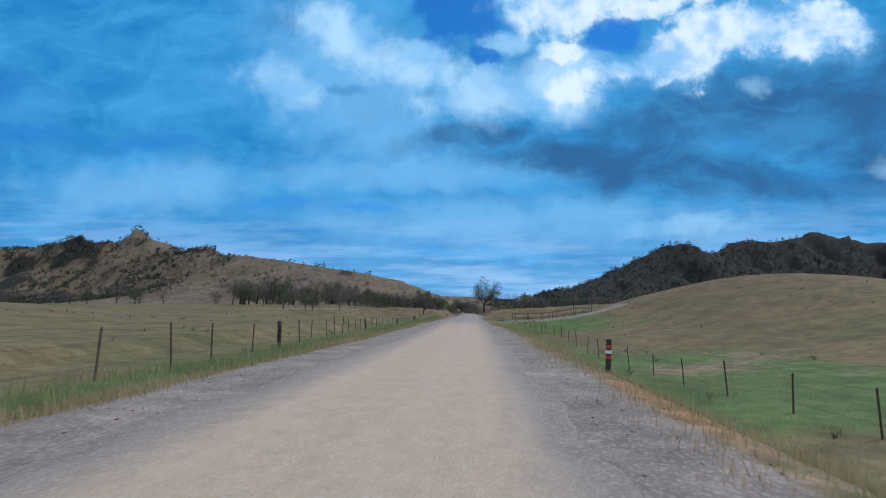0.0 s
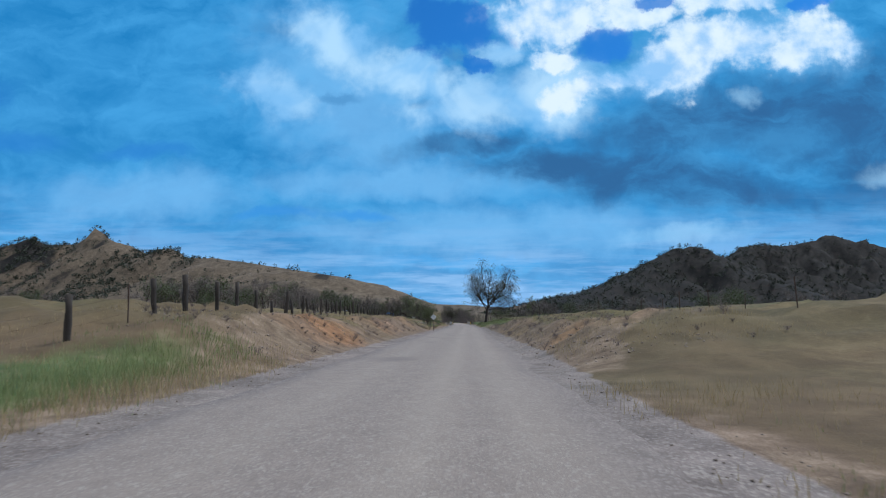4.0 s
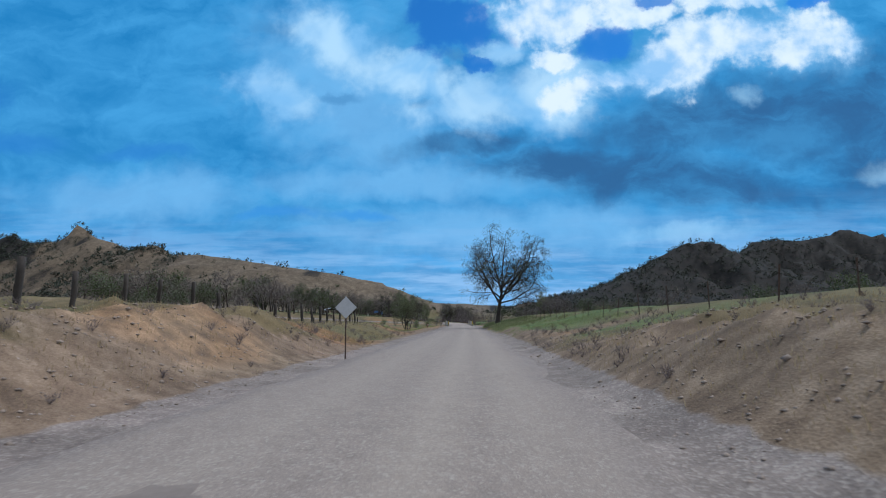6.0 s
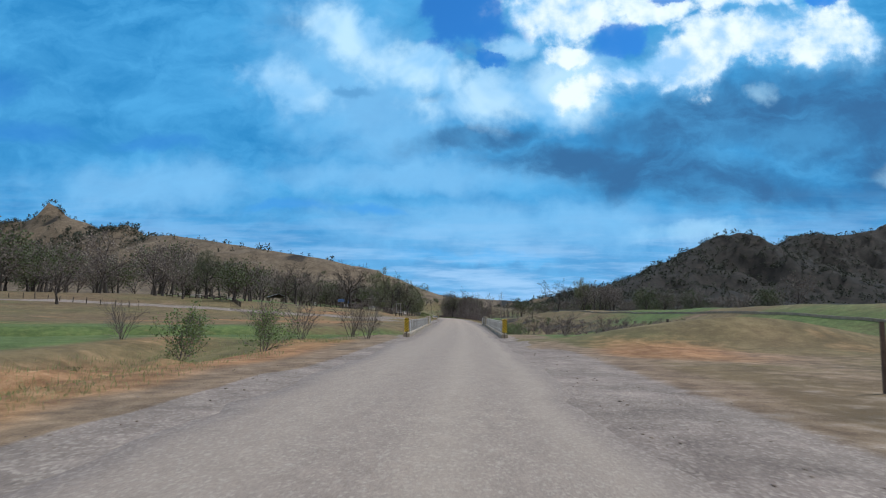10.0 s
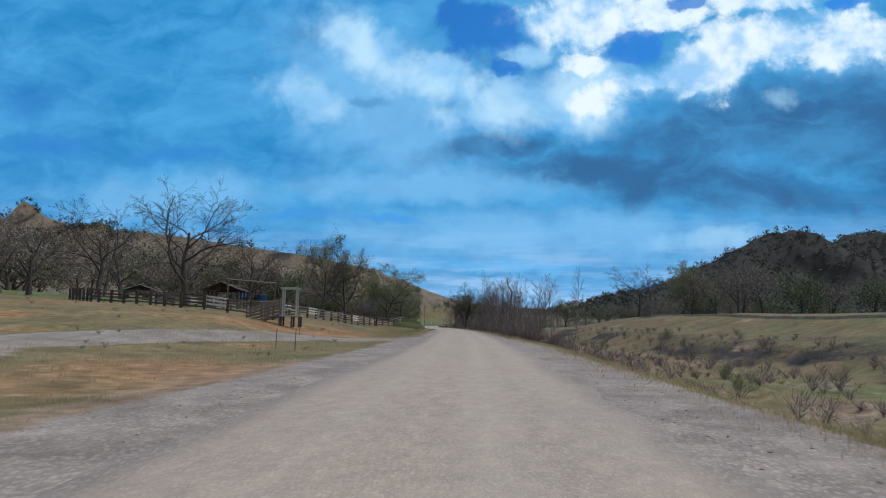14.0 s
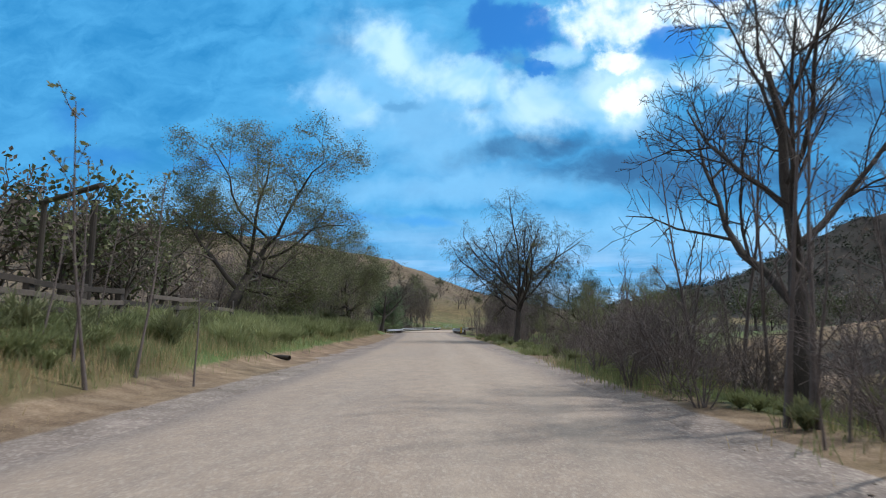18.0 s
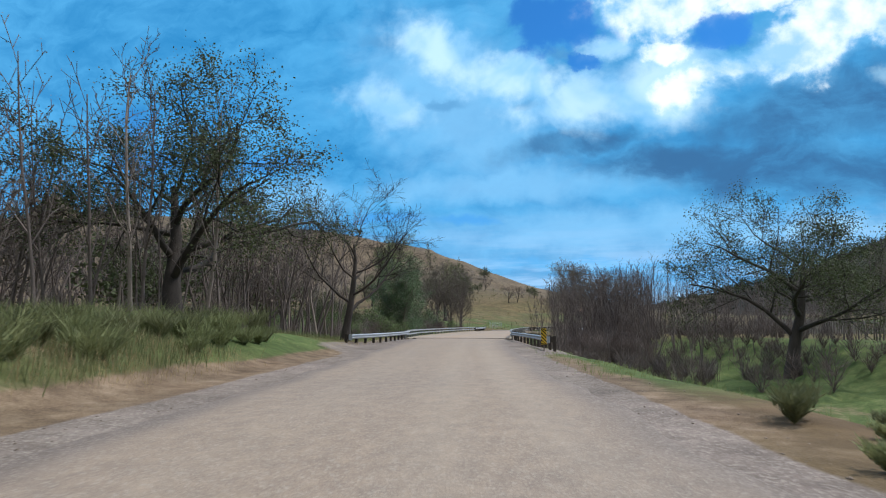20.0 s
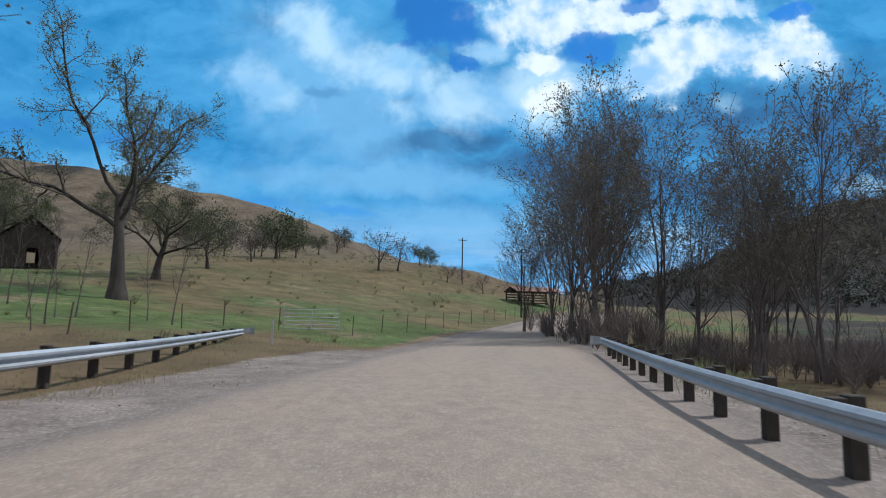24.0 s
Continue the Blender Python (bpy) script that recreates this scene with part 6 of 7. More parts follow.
# concrete bridge with solid parapet blocks and pipe rails
b1 = deck("slab_old", B1[0] - 2, B1[1] - 1, lambda y: side1(y) + 0.25, 0.55, -0.035, M["deckdirt"], "old narrow concrete road bridge over the dry creek")
for s in (-1, 1):
    line = [(float(cx(y)) + s * side1(y), float(y), 0.0) for y in np.arange(B1[0] - 1, 415.0, 4.0)]
    sweep("curb", line, [(-0.22, -0.3), (0.22, -0.3), (0.22, 0.20), (0.18, 0.24), (-0.18, 0.24), (-0.22, 0.20)], M["concrete"], b1, "chipped concrete kerb")
    root = thing("bridge_parapet", 0, 0, 0, 0, "weathered concrete parapet block with stained panel and coping", "parapet", "parapets of the old bridge")
    for lo, hi in ((401.3, 407.8),):
        px = lambda y: float(cx(y)) + s * side1(y)
        bm = bmesh.new()
        a, b = Vector((px(lo), lo, 0)), Vector((px(hi), hi, 0))
        rot = Matrix.Rotation(math.atan2(b.y - a.y, b.x - a.x), 4, "Z")
        c = (a + b) / 2
        ln = (b - a).length
        box(bm, c.x, c.y, 0.72, ln, 0.30, 0.96, 0.02, rot)
        part("wall_block", bm, M["concrete"], root)
        bm = bmesh.new()
        box(bm, c.x, c.y, 1.26, ln + 0.1, 0.44, 0.17, 0.04, rot)
        part("coping", bm, M["concrete"], root, "worn stained concrete coping")
        bm = bmesh.new()
        box(bm, c.x - s * 0.16, c.y, 0.70, ln - 0.7, 0.05, 0.52, 0.015, rot)
        part("panel", bm, M["concrete"], root, "raised concrete panel")
        for y in (lo + 0.12, hi - 0.12):
            bm = bmesh.new()
            box(bm, px(y), y, 0.66, 0.44, 0.40, 1.24, 0.03, rot)
            part("pier", bm, M["concrete"], root)
    rail = thing("pipe_railing", 0, 0, 0, 0, "pale weathered concrete posts with two pipe rails", "railing", "railings of the old bridge")
    posts = list(np.arange(B1[0] - 0.5, 400.0, 2.4)) + [411.4, 414.0]
    me = tris_post("post", 0.19, 0.18, 1.10, M["palewood"], 0.02)
    for y in posts:
        shared("post", me, rail, float(cx(y)) + s * side1(y), float(y), 0.0, 90)
    for lo, hi in ((posts[0], 401.3), (407.8, 414.0)):
        for z in (0.46, 0.95):
            ys = np.arange(lo, hi + 0.01, 3.0).tolist() + [hi]
            tb = Tubes()
            tb.add([Vector((float(cx(y)) + s * side1(y), y, z)) for y in ys], [0.035] * len(ys), 8)
            mesh_part("pipe", tb.mesh("pipe"), M["whitepaint"] if s > 0 else M["rust"], rail)
for xo, s in ((-3.3, 1), (3.3, -1)):
    striped_marker(float(cx(355.6)) + xo, 355.6, 0.0, 0, s, "yellow and black striped marker plate at the old bridge")

# newer bridge with steel rails
b2 = deck("slab_steel_railed", B2[0], B2[1], lambda y: float(tab(HALF, y)) + 0.75, 0.9, 0.062, M["deck"], "wide concrete road bridge with steel railings")
for s in (-1, 1):
    ys = np.arange(B2[0] - 3, B2[1] + 3.1, 2.0)
    line = [(float(cx(y)) + s * (float(tab(HALF, y)) + 0.55), y, 0.0) for y in ys]
    sweep("curb", line, [(-0.24, -0.5), (0.24, -0.5), (0.24, 0.09), (0.20, 0.12), (-0.20, 0.12), (-0.24, 0.09)], M["concrete"], b2, "low concrete kerb")
    pts = [(x, y) for x, y, _ in line]
    bridge_rail(pts, -s, "two pale steel box rails along the bridge edge")
for y in (B2[0], B2[1]):
    bm = bmesh.new()
    box(bm, float(cx(y)), y, 0.045, 2 * float(tab(HALF, y)) + 0.8, 0.10, 0.05, 0.01)
    part("expansion_joint", bm, M["patch"], b2, "dark joint across the deck")
for k in range(3):
    bm = bmesh.new()
    y = 702 + k * 16
    for s in (-1, 0, 1):
        rod(bm, (float(cx(y)) + s * 3.6, y, -5), (float(cx(y)) + s * 3.6, y, -0.8), 0.35, 12)
    part("pier", bm, M["concrete"], b2)
guardrail([(-30.7, 668.5), (-30.6, 676), (-31.3, 683), (-31.95, 688.5)], -1, "galvanised guardrail on dark wooden posts before the bridge", "start")
guardrail([(-17.0, 664.5), (-18.3, 672), (-19.6, 678.5), (-20.9, 684), (-21.5, 688)], 1, "galvanised guardrail on dark wooden posts before the bridge", "start")
guardrail([(-34.6, 749), (-34.9, 758), (-35.5, 768), (-36.1, 773.5), (-37.2, 780), (-37.9, 784.5)], -1, "galvanised guardrail on dark wooden posts after the bridge", "end")
guardrail([(-24.2, 749), (-24.4, 757), (-23.8, 764), (-22.6, 771), (-21.4, 777.5), (-20.6, 782)], 1, "galvanised guardrail on dark wooden posts after the bridge", "end")
striped_marker(-17.3, 663.6, 0.0, 0, -1, "yellow and black striped marker plate at the guardrail end")


# ---- fences ----
def t_post_mesh():
    bm = bmesh.new()
    box(bm, 0, 0, 0.45, 0.055, 0.012, 1.7)
    box(bm, 0, 0.022, 0.45, 0.012, 0.04, 1.7)
    box(bm, 0, 0, 1.25, 0.062, 0.022, 0.12)
    me = bpy.data.meshes.new("steel_post")
    bm.to_mesh(me)
    bm.free()
    me.materials.append(M["rust"])
    return me


def wood_post_mesh(r, h, seed):
    rng = random.Random(seed)
    tb = Tubes()
    pts = [Vector((rng.uniform(-0.02, 0.02), rng.uniform(-0.02, 0.02), z)) for z in np.linspace(-0.4, h, 5)]
    tb.add(pts, [r * rng.uniform(0.85, 1.12) for _ in pts], 9)
    me = tb.mesh("wood_post")
    bm = bmesh.new()
    bm.from_mesh(me)
    bmesh.ops.holes_fill(bm, edges=[e for e in bm.edges if e.is_boundary])
    bm.to_mesh(me)
    bm.free()
    me.materials.append(M["darkwood"])
    return me


STEEL = t_post_mesh()
WOODS = [wood_post_mesh(0.11, 1.45, s) for s in (1, 2, 3)]


def wire_fence(points, step, label, wood_every=0, wood_all=False, wires=4, height_=1.25):
    root = thing("wire_fence", 0, 0, 0, 0, label, "fence")
    rng = random.Random(len(points) + int(points[0][1]))
    spots = []
    for k, (x, y, a) in enumerate(along(points, step)):
        x, y = x + rng.uniform(-0.12, 0.12), y + rng.uniform(-0.3, 0.3)
        z = ground_at(x, y)
        spots.append(Vector((x, y, z)))
        if wood_all or (wood_every and k % wood_every == wood_every // 2):
            shared("wood_post", rng.choice(WOODS), root, x, y, z, rng.uniform(0, 360), rng.uniform(0.85, 1.12), (rng.uniform(-5, 5), rng.uniform(-5, 5)))
        else:
            shared("steel_post", STEEL, root, x, y, z, rng.uniform(-20, 20) + a, rng.uniform(0.88, 1.08), (rng.uniform(-4, 4), rng.uniform(-4, 4)))
    for w in range(wires):
        h = height_ * (0.30 + 0.70 * w / (wires - 1))
        tb = Tubes()
        pts = []
        for p, q in zip(spots, spots[1:]):
            pts += [p + Vector((0, 0, h)), p.lerp(q, 0.5) + Vector((0, 0, h - 0.02))]
        tb.add(pts + [spots[-1] + Vector((0, 0, h))], [0.0035] * (len(pts) + 1), 3)
        mesh_part("wire", tb.mesh("wire"), M["rust"], root)
    return root


wire_fence([(-10.2, -14), (-9.4, 10), (-8.6, 30), (-9.4, 50), (-10.3, 95), (-10.6, 146)], 3.2, "barbed wire fence on thin rusty steel posts in green grass", wood_every=9)
wire_fence([(11.5, 4), (10.9, 20), (9.9, 30), (9.6, 64), (8.4, 88)], 4.2, "barbed wire fence on thin steel posts beside the verge")
wire_fence([(-10.8, 148), (-11.2, 165), (-12.8, 190), (-13.2, 215), (-11.6, 240), (-11.8, 262)], 3.0, "old wire fence on dark wooden posts above the bank", wood_all=True)
wire_fence([(13.8, 150), (14.4, 168), (14.0, 195), (11.8, 225), (11.0, 250), (11.2, 285), (12.0, 306)], 4.4, "wire fence on steel posts along the grassy slope")
wire_fence([(-12.6, 264), (-14.0, 274), (-15.8, 284), (-17.5, 296), (-30, 312), (-60, 322), (-95, 330)], 3.4, "sagging wire fence above the eroded creek bank", wood_every=6)
wire_fence([(-46, 762), (-43, 776), (-40, 788), (-37.4, 790)], 3.3, "low wire fence on thin steel posts in the meadow")
wire_fence([(-33.5, 792), (-28, 806), (-22, 822), (-14, 840)], 4.0, "low wire fence on thin steel posts along the bend")
wire_fence([(-80, 455), (-120, 470), (-170, 470)], 5.0, "wire fence on wooden posts across the pasture", wood_all=True)
wire_fence([(17, 362), (22, 374), (34, 395), (46, 410)], 4.5, "leaning wooden fence posts beside the side track", wood_all=True, wires=3)


def plank_fence(points, label, boards=4, pale=0.25, high=1.5):
    """Heavy wooden posts with horizontal planks, each of its own."""
    root = thing("plank_fence", 0, 0, 0, 0, label, "fence", "fences of the cattle pens")
    rng = random.Random(int(abs(points[0][1] * 7)))
    post = tris_post("post", 0.24, 0.24, high, M["darkwood"], 0.02)
    plank = {}
    for key in ("darkwood", "greywood", "palewood"):
        bm = bmesh.new()
        box(bm, 0, 0, 0, 1.0, 0.045, 0.17, 0.008)
        me = bpy.data.meshes.new("plank")
        bm.to_mesh(me)
        bm.free()
        me.materials.append(M[key])
        plank[key] = me
    spots = along(points, 2.3)
    for x, y, a in spots:
        shared("post", post, root, x, y, ground_at(x, y), a, rng.uniform(0.92, 1.08), (rng.uniform(-2, 2), rng.uniform(-2, 2)))
    for (x0, y0, a0), (x1, y1, a1) in zip(spots, spots[1:]):
        z0, z1 = ground_at(x0, y0), ground_at(x1, y1)
        white = rng.random() < pale
        for b in range(boards):
            if rng.random() < 0.07:
                continue
            h = 0.30 + (high - 0.42) * b / (boards - 1) + rng.uniform(-0.03, 0.03)
            ln = math.hypot(x1 - x0, y1 - y0)
            ob = new("plank", plank["palewood" if white and b > 0 else "greywood" if rng.random() < 0.5 else "darkwood"])
            ob.parent = root
            tiltz = math.degrees(math.atan2(z1 - z0, ln)) + rng.uniform(-1.2, 1.2)
            a = math.degrees(math.atan2(y1 - y0, x1 - x0))
            nx, ny = math.sin(radians(a)) * 0.14, -math.cos(radians(a)) * 0.14
            ob.matrix_basis = pose((x0 + x1) / 2 + nx, (y0 + y1) / 2 + ny, (z0 + z1) / 2 + h, 0, -tiltz, a) @ Matrix.Diagonal((ln + 0.1, 1, 1, 1))
    return root


plank_fence([(-23.0, 503), (-26.5, 514), (-28.2, 520), (-24.6, 534), (-21.2, 548)], "weathered plank fence of the cattle pens on thick dark posts")
plank_fence([(-21.2, 548), (-18.9, 555), (-19.8, 568), (-21.4, 585), (-23.5, 600)], "dark plank fence of the cattle pens beside the road", boards=4, pale=0.05)
plank_fence([(-23.5, 502), (-33, 500), (-46, 506), (-58, 518)], "dark plank fence at the back of the loading yard")
plank_fence([(-42, 512), (-43, 530), (-41, 552)], "inner plank fence of the cattle pens")
plank_fence([(-62, 478), (-70, 492), (-96, 500)], "plank and rail fence behind the dirt lane", boards=3, high=1.3)


# ---- things beside the first straight ----
def banded_post(x, y, h, label):
    root = thing("marker_post", x, y, ground_at(x, y), 0, label, "post", "banded wooden posts")
    root.rotation_euler = (radians(1.5), radians(3), 0)
    bm = bmesh.new()
    rod(bm, (0, 0, -0.3), (0, 0, h), 0.085, 12, 0.075)
    part("shaft", bm, M["darkwood"], root)
    for z, key in ((h * 0.78, "redpaint"), (h * 0.62, "whitepaint"), (h * 0.46, "redpaint")):
        bm = bmesh.new()
        rod(bm, (0, 0, z - h * 0.05), (0, 0, z + h * 0.05), 0.089, 12, 0.087)
        part("band", bm, M[key], root, "faded red band" if key == "redpaint" else "dirty white band")
    return root


banded_post(4.0, 17.6, 0.95, "short dark wooden post with red and white bands")
banded_post(-6.0, 315.6, 0.95, "short dark wooden post with red and white bands")


def pipe_fence(points, label, posts_step, high=1.2, rails=2, low=0.45):
    root = thing("pipe_fence", 0, 0, 0, 0, label, "fence", "pipe fences at the ranch gate")
    spots = [Vector((x, y, ground_at(x, y))) for x, y, _ in along(points, posts_step)]
    for p in spots:
        bm = bmesh.new()
        rod(bm, p - Vector((0, 0, 0.3)), p + Vector((0, 0, high)), 0.045, 10)
        part("post", bm, M["rust"], root)
    for k in range(rails):
        tb = Tubes()
        h = high - 0.03 if k == rails - 1 else low + (high - low) * k / max(1, rails - 1)
        pts = [p + Vector((0, 0, h)) for p in spots]
        tb.add(pts, [0.04] * len(pts), 8)
        mesh_part("rail", tb.mesh("rail"), M["rust"], root)
    return root


pipe_fence([(7.6, 103.2), (18.6, 106.6)], "dark rusty pipe fence beside the ranch drive", 2.75)
pipe_fence([(7.2, 92.2), (12, 95.0), (20.4, 100.5)], "dark rusty pipe fence leading to the ranch gate", 2.4)
pipe_fence([(4.9, 103.0), (7.0, 103.0)], "low pipe stub beside the ranch drive", 1.1, 0.7, 2, 0.25)
pipe_fence([(20.6, 103.6), (26, 108), (34, 112)], "dark pipe fence behind the ranch gate", 2.7)


def gateway(ax, ay, bx, by, h, label, material="rust", r=0.06):
    root = thing("gateway", 0, 0, 0, 0, label, "gateway")
    for x, y in ((ax, ay), (bx, by)):
        z = ground_at(x, y)
        bm = bmesh.new()
        rod(bm, (x, y, z - 0.3), (x, y, z + h), r, 10)
        part("post", bm, M[material], root)
    z = max(ground_at(ax, ay), ground_at(bx, by)) + h
    d = Vector((bx - ax, by - ay, 0)).normalized() * 0.35
    bm = bmesh.new()
    rod(bm, (ax - d.x, ay - d.y, z), (bx + d.x, by + d.y, z + 0.06), r * 0.9, 10)
    part("crossbar", bm, M[material], root)
    return root


gateway(18.6, 107.0, 20.8, 102.4, 3.9, "tall thin steel gateway over the ranch drive")
gateway(-26.2, 588.0, -22.4, 586.0, 4.6, "tall wooden gateway frame of the cattle pens", "darkwood", 0.11)
gateway(-31.5, 534.0, -27.0, 545.0, 3.6, "open pole frame standing in the cattle pens", "greywood", 0.09)
gateway(-33.0, 512.0, -30.0, 520.0, 3.8, "open pole frame standing behind the loading ramp", "greywood", 0.09)


def tube_gate(x, y, turn, width, high, bars, label, material="rust"):
    root = thing("tube_gate", x, y, ground_at(x, y), turn, label, "gate")
    for k in range(bars):
        z = 0.15 + (high - 0.15) * k / (bars - 1)
        bm = bmesh.new()
        rod(bm, (0, 0, z), (width, 0, z), 0.022, 8)
        part("bar", bm, M[material], root)
    for px in (0, width / 2, width):
        bm = bmesh.new()
        rod(bm, (px, 0.0, 0.12), (px, 0, high + (0.25 if px != width / 2 else 0.0)), 0.026, 8)
        part("upright", bm, M[material], root)
    return root


tube_gate(18.8, 106.4, -62, 4.4, 1.3, 6, "rusty tubular steel ranch gate, closed")
tube_gate(-37.2, 789.6, 8, 3.2, 1.25, 6, "pale tubular steel field gate, closed", "galv")
tube_gate(-64, 476, 40, 3.0, 1.4, 5, "dark field gate in the rail fence", "rust")


def diamond_sign(x, y, label):
    root = thing("road_sign", x, y, ground_at(x, y), 0, label, "road sign")
    bm = bmesh.new()
    box(bm, 0, 0.03, 1.0, 0.05, 0.05, 2.8, 0.006)
    part("post", bm, M["rust"], root)
    bm = bmesh.new()
    box(bm, 0, 0, 2.05, 0.62, 0.006, 0.62, 0.0, Matrix.Rotation(radians(45), 4, "Y"))
    plate = part("plate", bm, M["silver"], root, "bare grey back of a diamond plate")
    for z in (1.85, 2.25):
        bm = bmesh.new()
        rod(bm, (0, -0.014, z), (0, 0.004, z), 0.012, 8)
        part("bolt", bm, M["galv"], plate)
    return root


diamond_sign(-3.35, 213.0, "diamond road sign seen from its grey back on a thin post")

# posts at the side track by the first creek
rack = thing("hitch_frame", 10.4, 326.2, 0, 12, "dark posts with a cross rail at the side track", "fence")
rack.location.z = ground_at(10.4, 326.2)
for px, py, h in ((0, 0, 1.35), (0.15, 1.6, 1.45), (1.1, -0.7, 1.5), (2.1, 0.6, 1.5)):
    bm = bmesh.new()
    rod(bm, (px, py, -0.3), (px, py, h), 0.06, 9, 0.05)
    part("post", bm, M["rust"], rack)
for a, b in (((0, 0, 0.9), (1.1, -0.7, 0.95)), ((1.1, -0.7, 1.0), (2.1, 0.6, 1.0))):
    bm = bmesh.new()
    rod(bm, a, b, 0.035, 8)
    part("rail", bm, M["rust"], rack)
for x, y, h in ((16.6, 332.4, 1.5), (17.0, 333.5, 1.6), (17.4, 334.8, 1.5), (19.4, 338.0, 1.2), (15.8, 331.2, 1.4)):
    st = thing("gate_post", x, y, ground_at(x, y), 0, "dark wooden gate post at the side track", "post", "gate posts at the side track")
    bm = bmesh.new()
    rod(bm, (0, 0, -0.3), (0, 0, h), 0.10, 10, 0.09)
    part("shaft", bm, M["darkwood"], st)


# ---- yard and buildings ----
def loading_ramp(x, y, turn):
    """Cattle loading ramp: sloping plank walls that lead up to a platform with a tall frame."""
    z = ground_at(x, y)
    root = thing("loading_ramp", x, y, z, turn, "grey wooden cattle loading ramp with platform and tall frame", "loading ramp")
    for s in (-0.55, 0.55):
        for k in range(5):
            bm = bmesh.new()
            a, b = Vector((-3.4, s, 0.25 + 0.32 * k)), Vector((-0.3, s, 1.15 + 0.32 * k))
            d = b - a
            box(bm, *((a + b) / 2), d.length, 0.05, 0.15, 0.006, d.to_track_quat("X", "Z").to_matrix().to_4x4())
            part("side_plank", bm, M["greywood"], root)
        for px, h in ((-3.4, 1.75), (-1.9, 2.2), (-0.3, 2.7)):
            bm = bmesh.new()
            box(bm, px, s * 1.08, h / 2, 0.13, 0.13, h, 0.01)
            part("ramp_post", bm, M["greywood"], root)
    bm = bmesh.new()
    a, b = Vector((-3.5, 0, 0.05)), Vector((-0.2, 0, 0.98))
    box(bm, *((a + b) / 2), (b - a).length, 1.1, 0.06, 0.006, (b - a).to_track_quat("X", "Z").to_matrix().to_4x4())
    part("ramp_floor", bm, M["darkwood"], root)
    bm = bmesh.new()
    box(bm, 0.75, 0, 1.0, 2.1, 1.9, 0.12, 0.01)
    part("platform", bm, M["silverwood"], root, "pale plank platform")
    for px in (-0.1, 0.9, 1.6):
        for s in (-0.75, 0.75):
            bm = bmesh.new()
            box(bm, px, s, 0.45, 0.16, 0.16, 1.1, 0.01)
            part("leg", bm, M["darkwood"], root)
    for px in (-0.05, 1.25):
        for s in (-0.65, 0.65):
            bm = bmesh.new()
            box(bm, px, s, 2.3, 0.13, 0.13, 2.7, 0.01)
            part("frame_post", bm, M["silverwood"], root)
    for s in (-0.65, 0.65):
        bm = bmesh.new()
        box(bm, 0.6, s, 3.68, 1.8, 0.15, 0.16, 0.01)
        part("top_beam", bm, M["silverwood"], root)
    for k in range(3):
        bm = bmesh.new()
        box(bm, 0.6, 0.65, 1.45 + 0.36 * k, 1.35, 0.05, 0.13, 0.006)
        part("guard_plank", bm, M["greywood"], root)
    return root


loading_ramp(-21.2, 498.6, 10)


def open_shed(x, y, turn, w, d, h, roof, label):
    """Pole shed with a pitched metal roof, open at the sides."""
    root = thing("shed", x, y, ground_at(x, y) - 0.1, turn, label, "shed")
    for px in (-w / 2, -w / 6, w / 6, w / 2):
        for py in (-d / 2, d / 2):
            bm = bmesh.new()
            box(bm, px, py, h / 2, 0.2, 0.2, h, 0.015)
            part("post", bm, M["darkwood"], root)
    rise = h * 0.42
    for s in (-1, 1):
        bm = bmesh.new()
        a = math.atan2(rise, d / 2 + 0.4)
        ln = math.hypot(rise, d / 2 + 0.4)
        box(bm, 0, s * (d / 4 + 0.2), h + rise / 2 + 0.05, w + 0.8, ln, 0.06, 0.01, Matrix.Rotation(-s * a, 4, "X"))
        sheetm = part("roof_slope", bm, roof, root, "corrugated metal roof slope")
        for k in range(int(w / 0.9)):
            bm = bmesh.new()
            box(bm, -w / 2 + 0.45 + 0.9 * k, s * (d / 4 + 0.2), h + rise / 2 + 0.095, 0.05, ln, 0.03, 0.0, Matrix.Rotation(-s * a, 4, "X"))
            part("roof_rib", bm, roof, sheetm)
    for s in (-1, 1):
        bm = bmesh.new()
        v = [bm.verts.new((s * w / 2, -d / 2, h)), bm.verts.new((s * w / 2, d / 2, h)), bm.verts.new((s * w / 2, 0, h + rise))]
        bm.faces.new(v)
        bmesh.ops.solidify(bm, geom=bm.faces[:], thickness=0.06)
        part("gable", bm, M["darkwood"], root)
    for k in range(5):
        bm = bmesh.new()
        box(bm, 0, d / 2, 0.4 + 0.42 * k, w, 0.05, 0.2, 0.006)
        part("wall_plank", bm, M["greywood"], root)
    return root


open_shed(-86.0, 582.0, 115, 10.0, 7.5, 3.4, M["roofmetal"], "open pole shed with a pale metal roof")
open_shed(-38.5, 524.0, 100, 6.0, 4.5, 2.6, M["greywood"], "low dark pole shelter inside the pens")


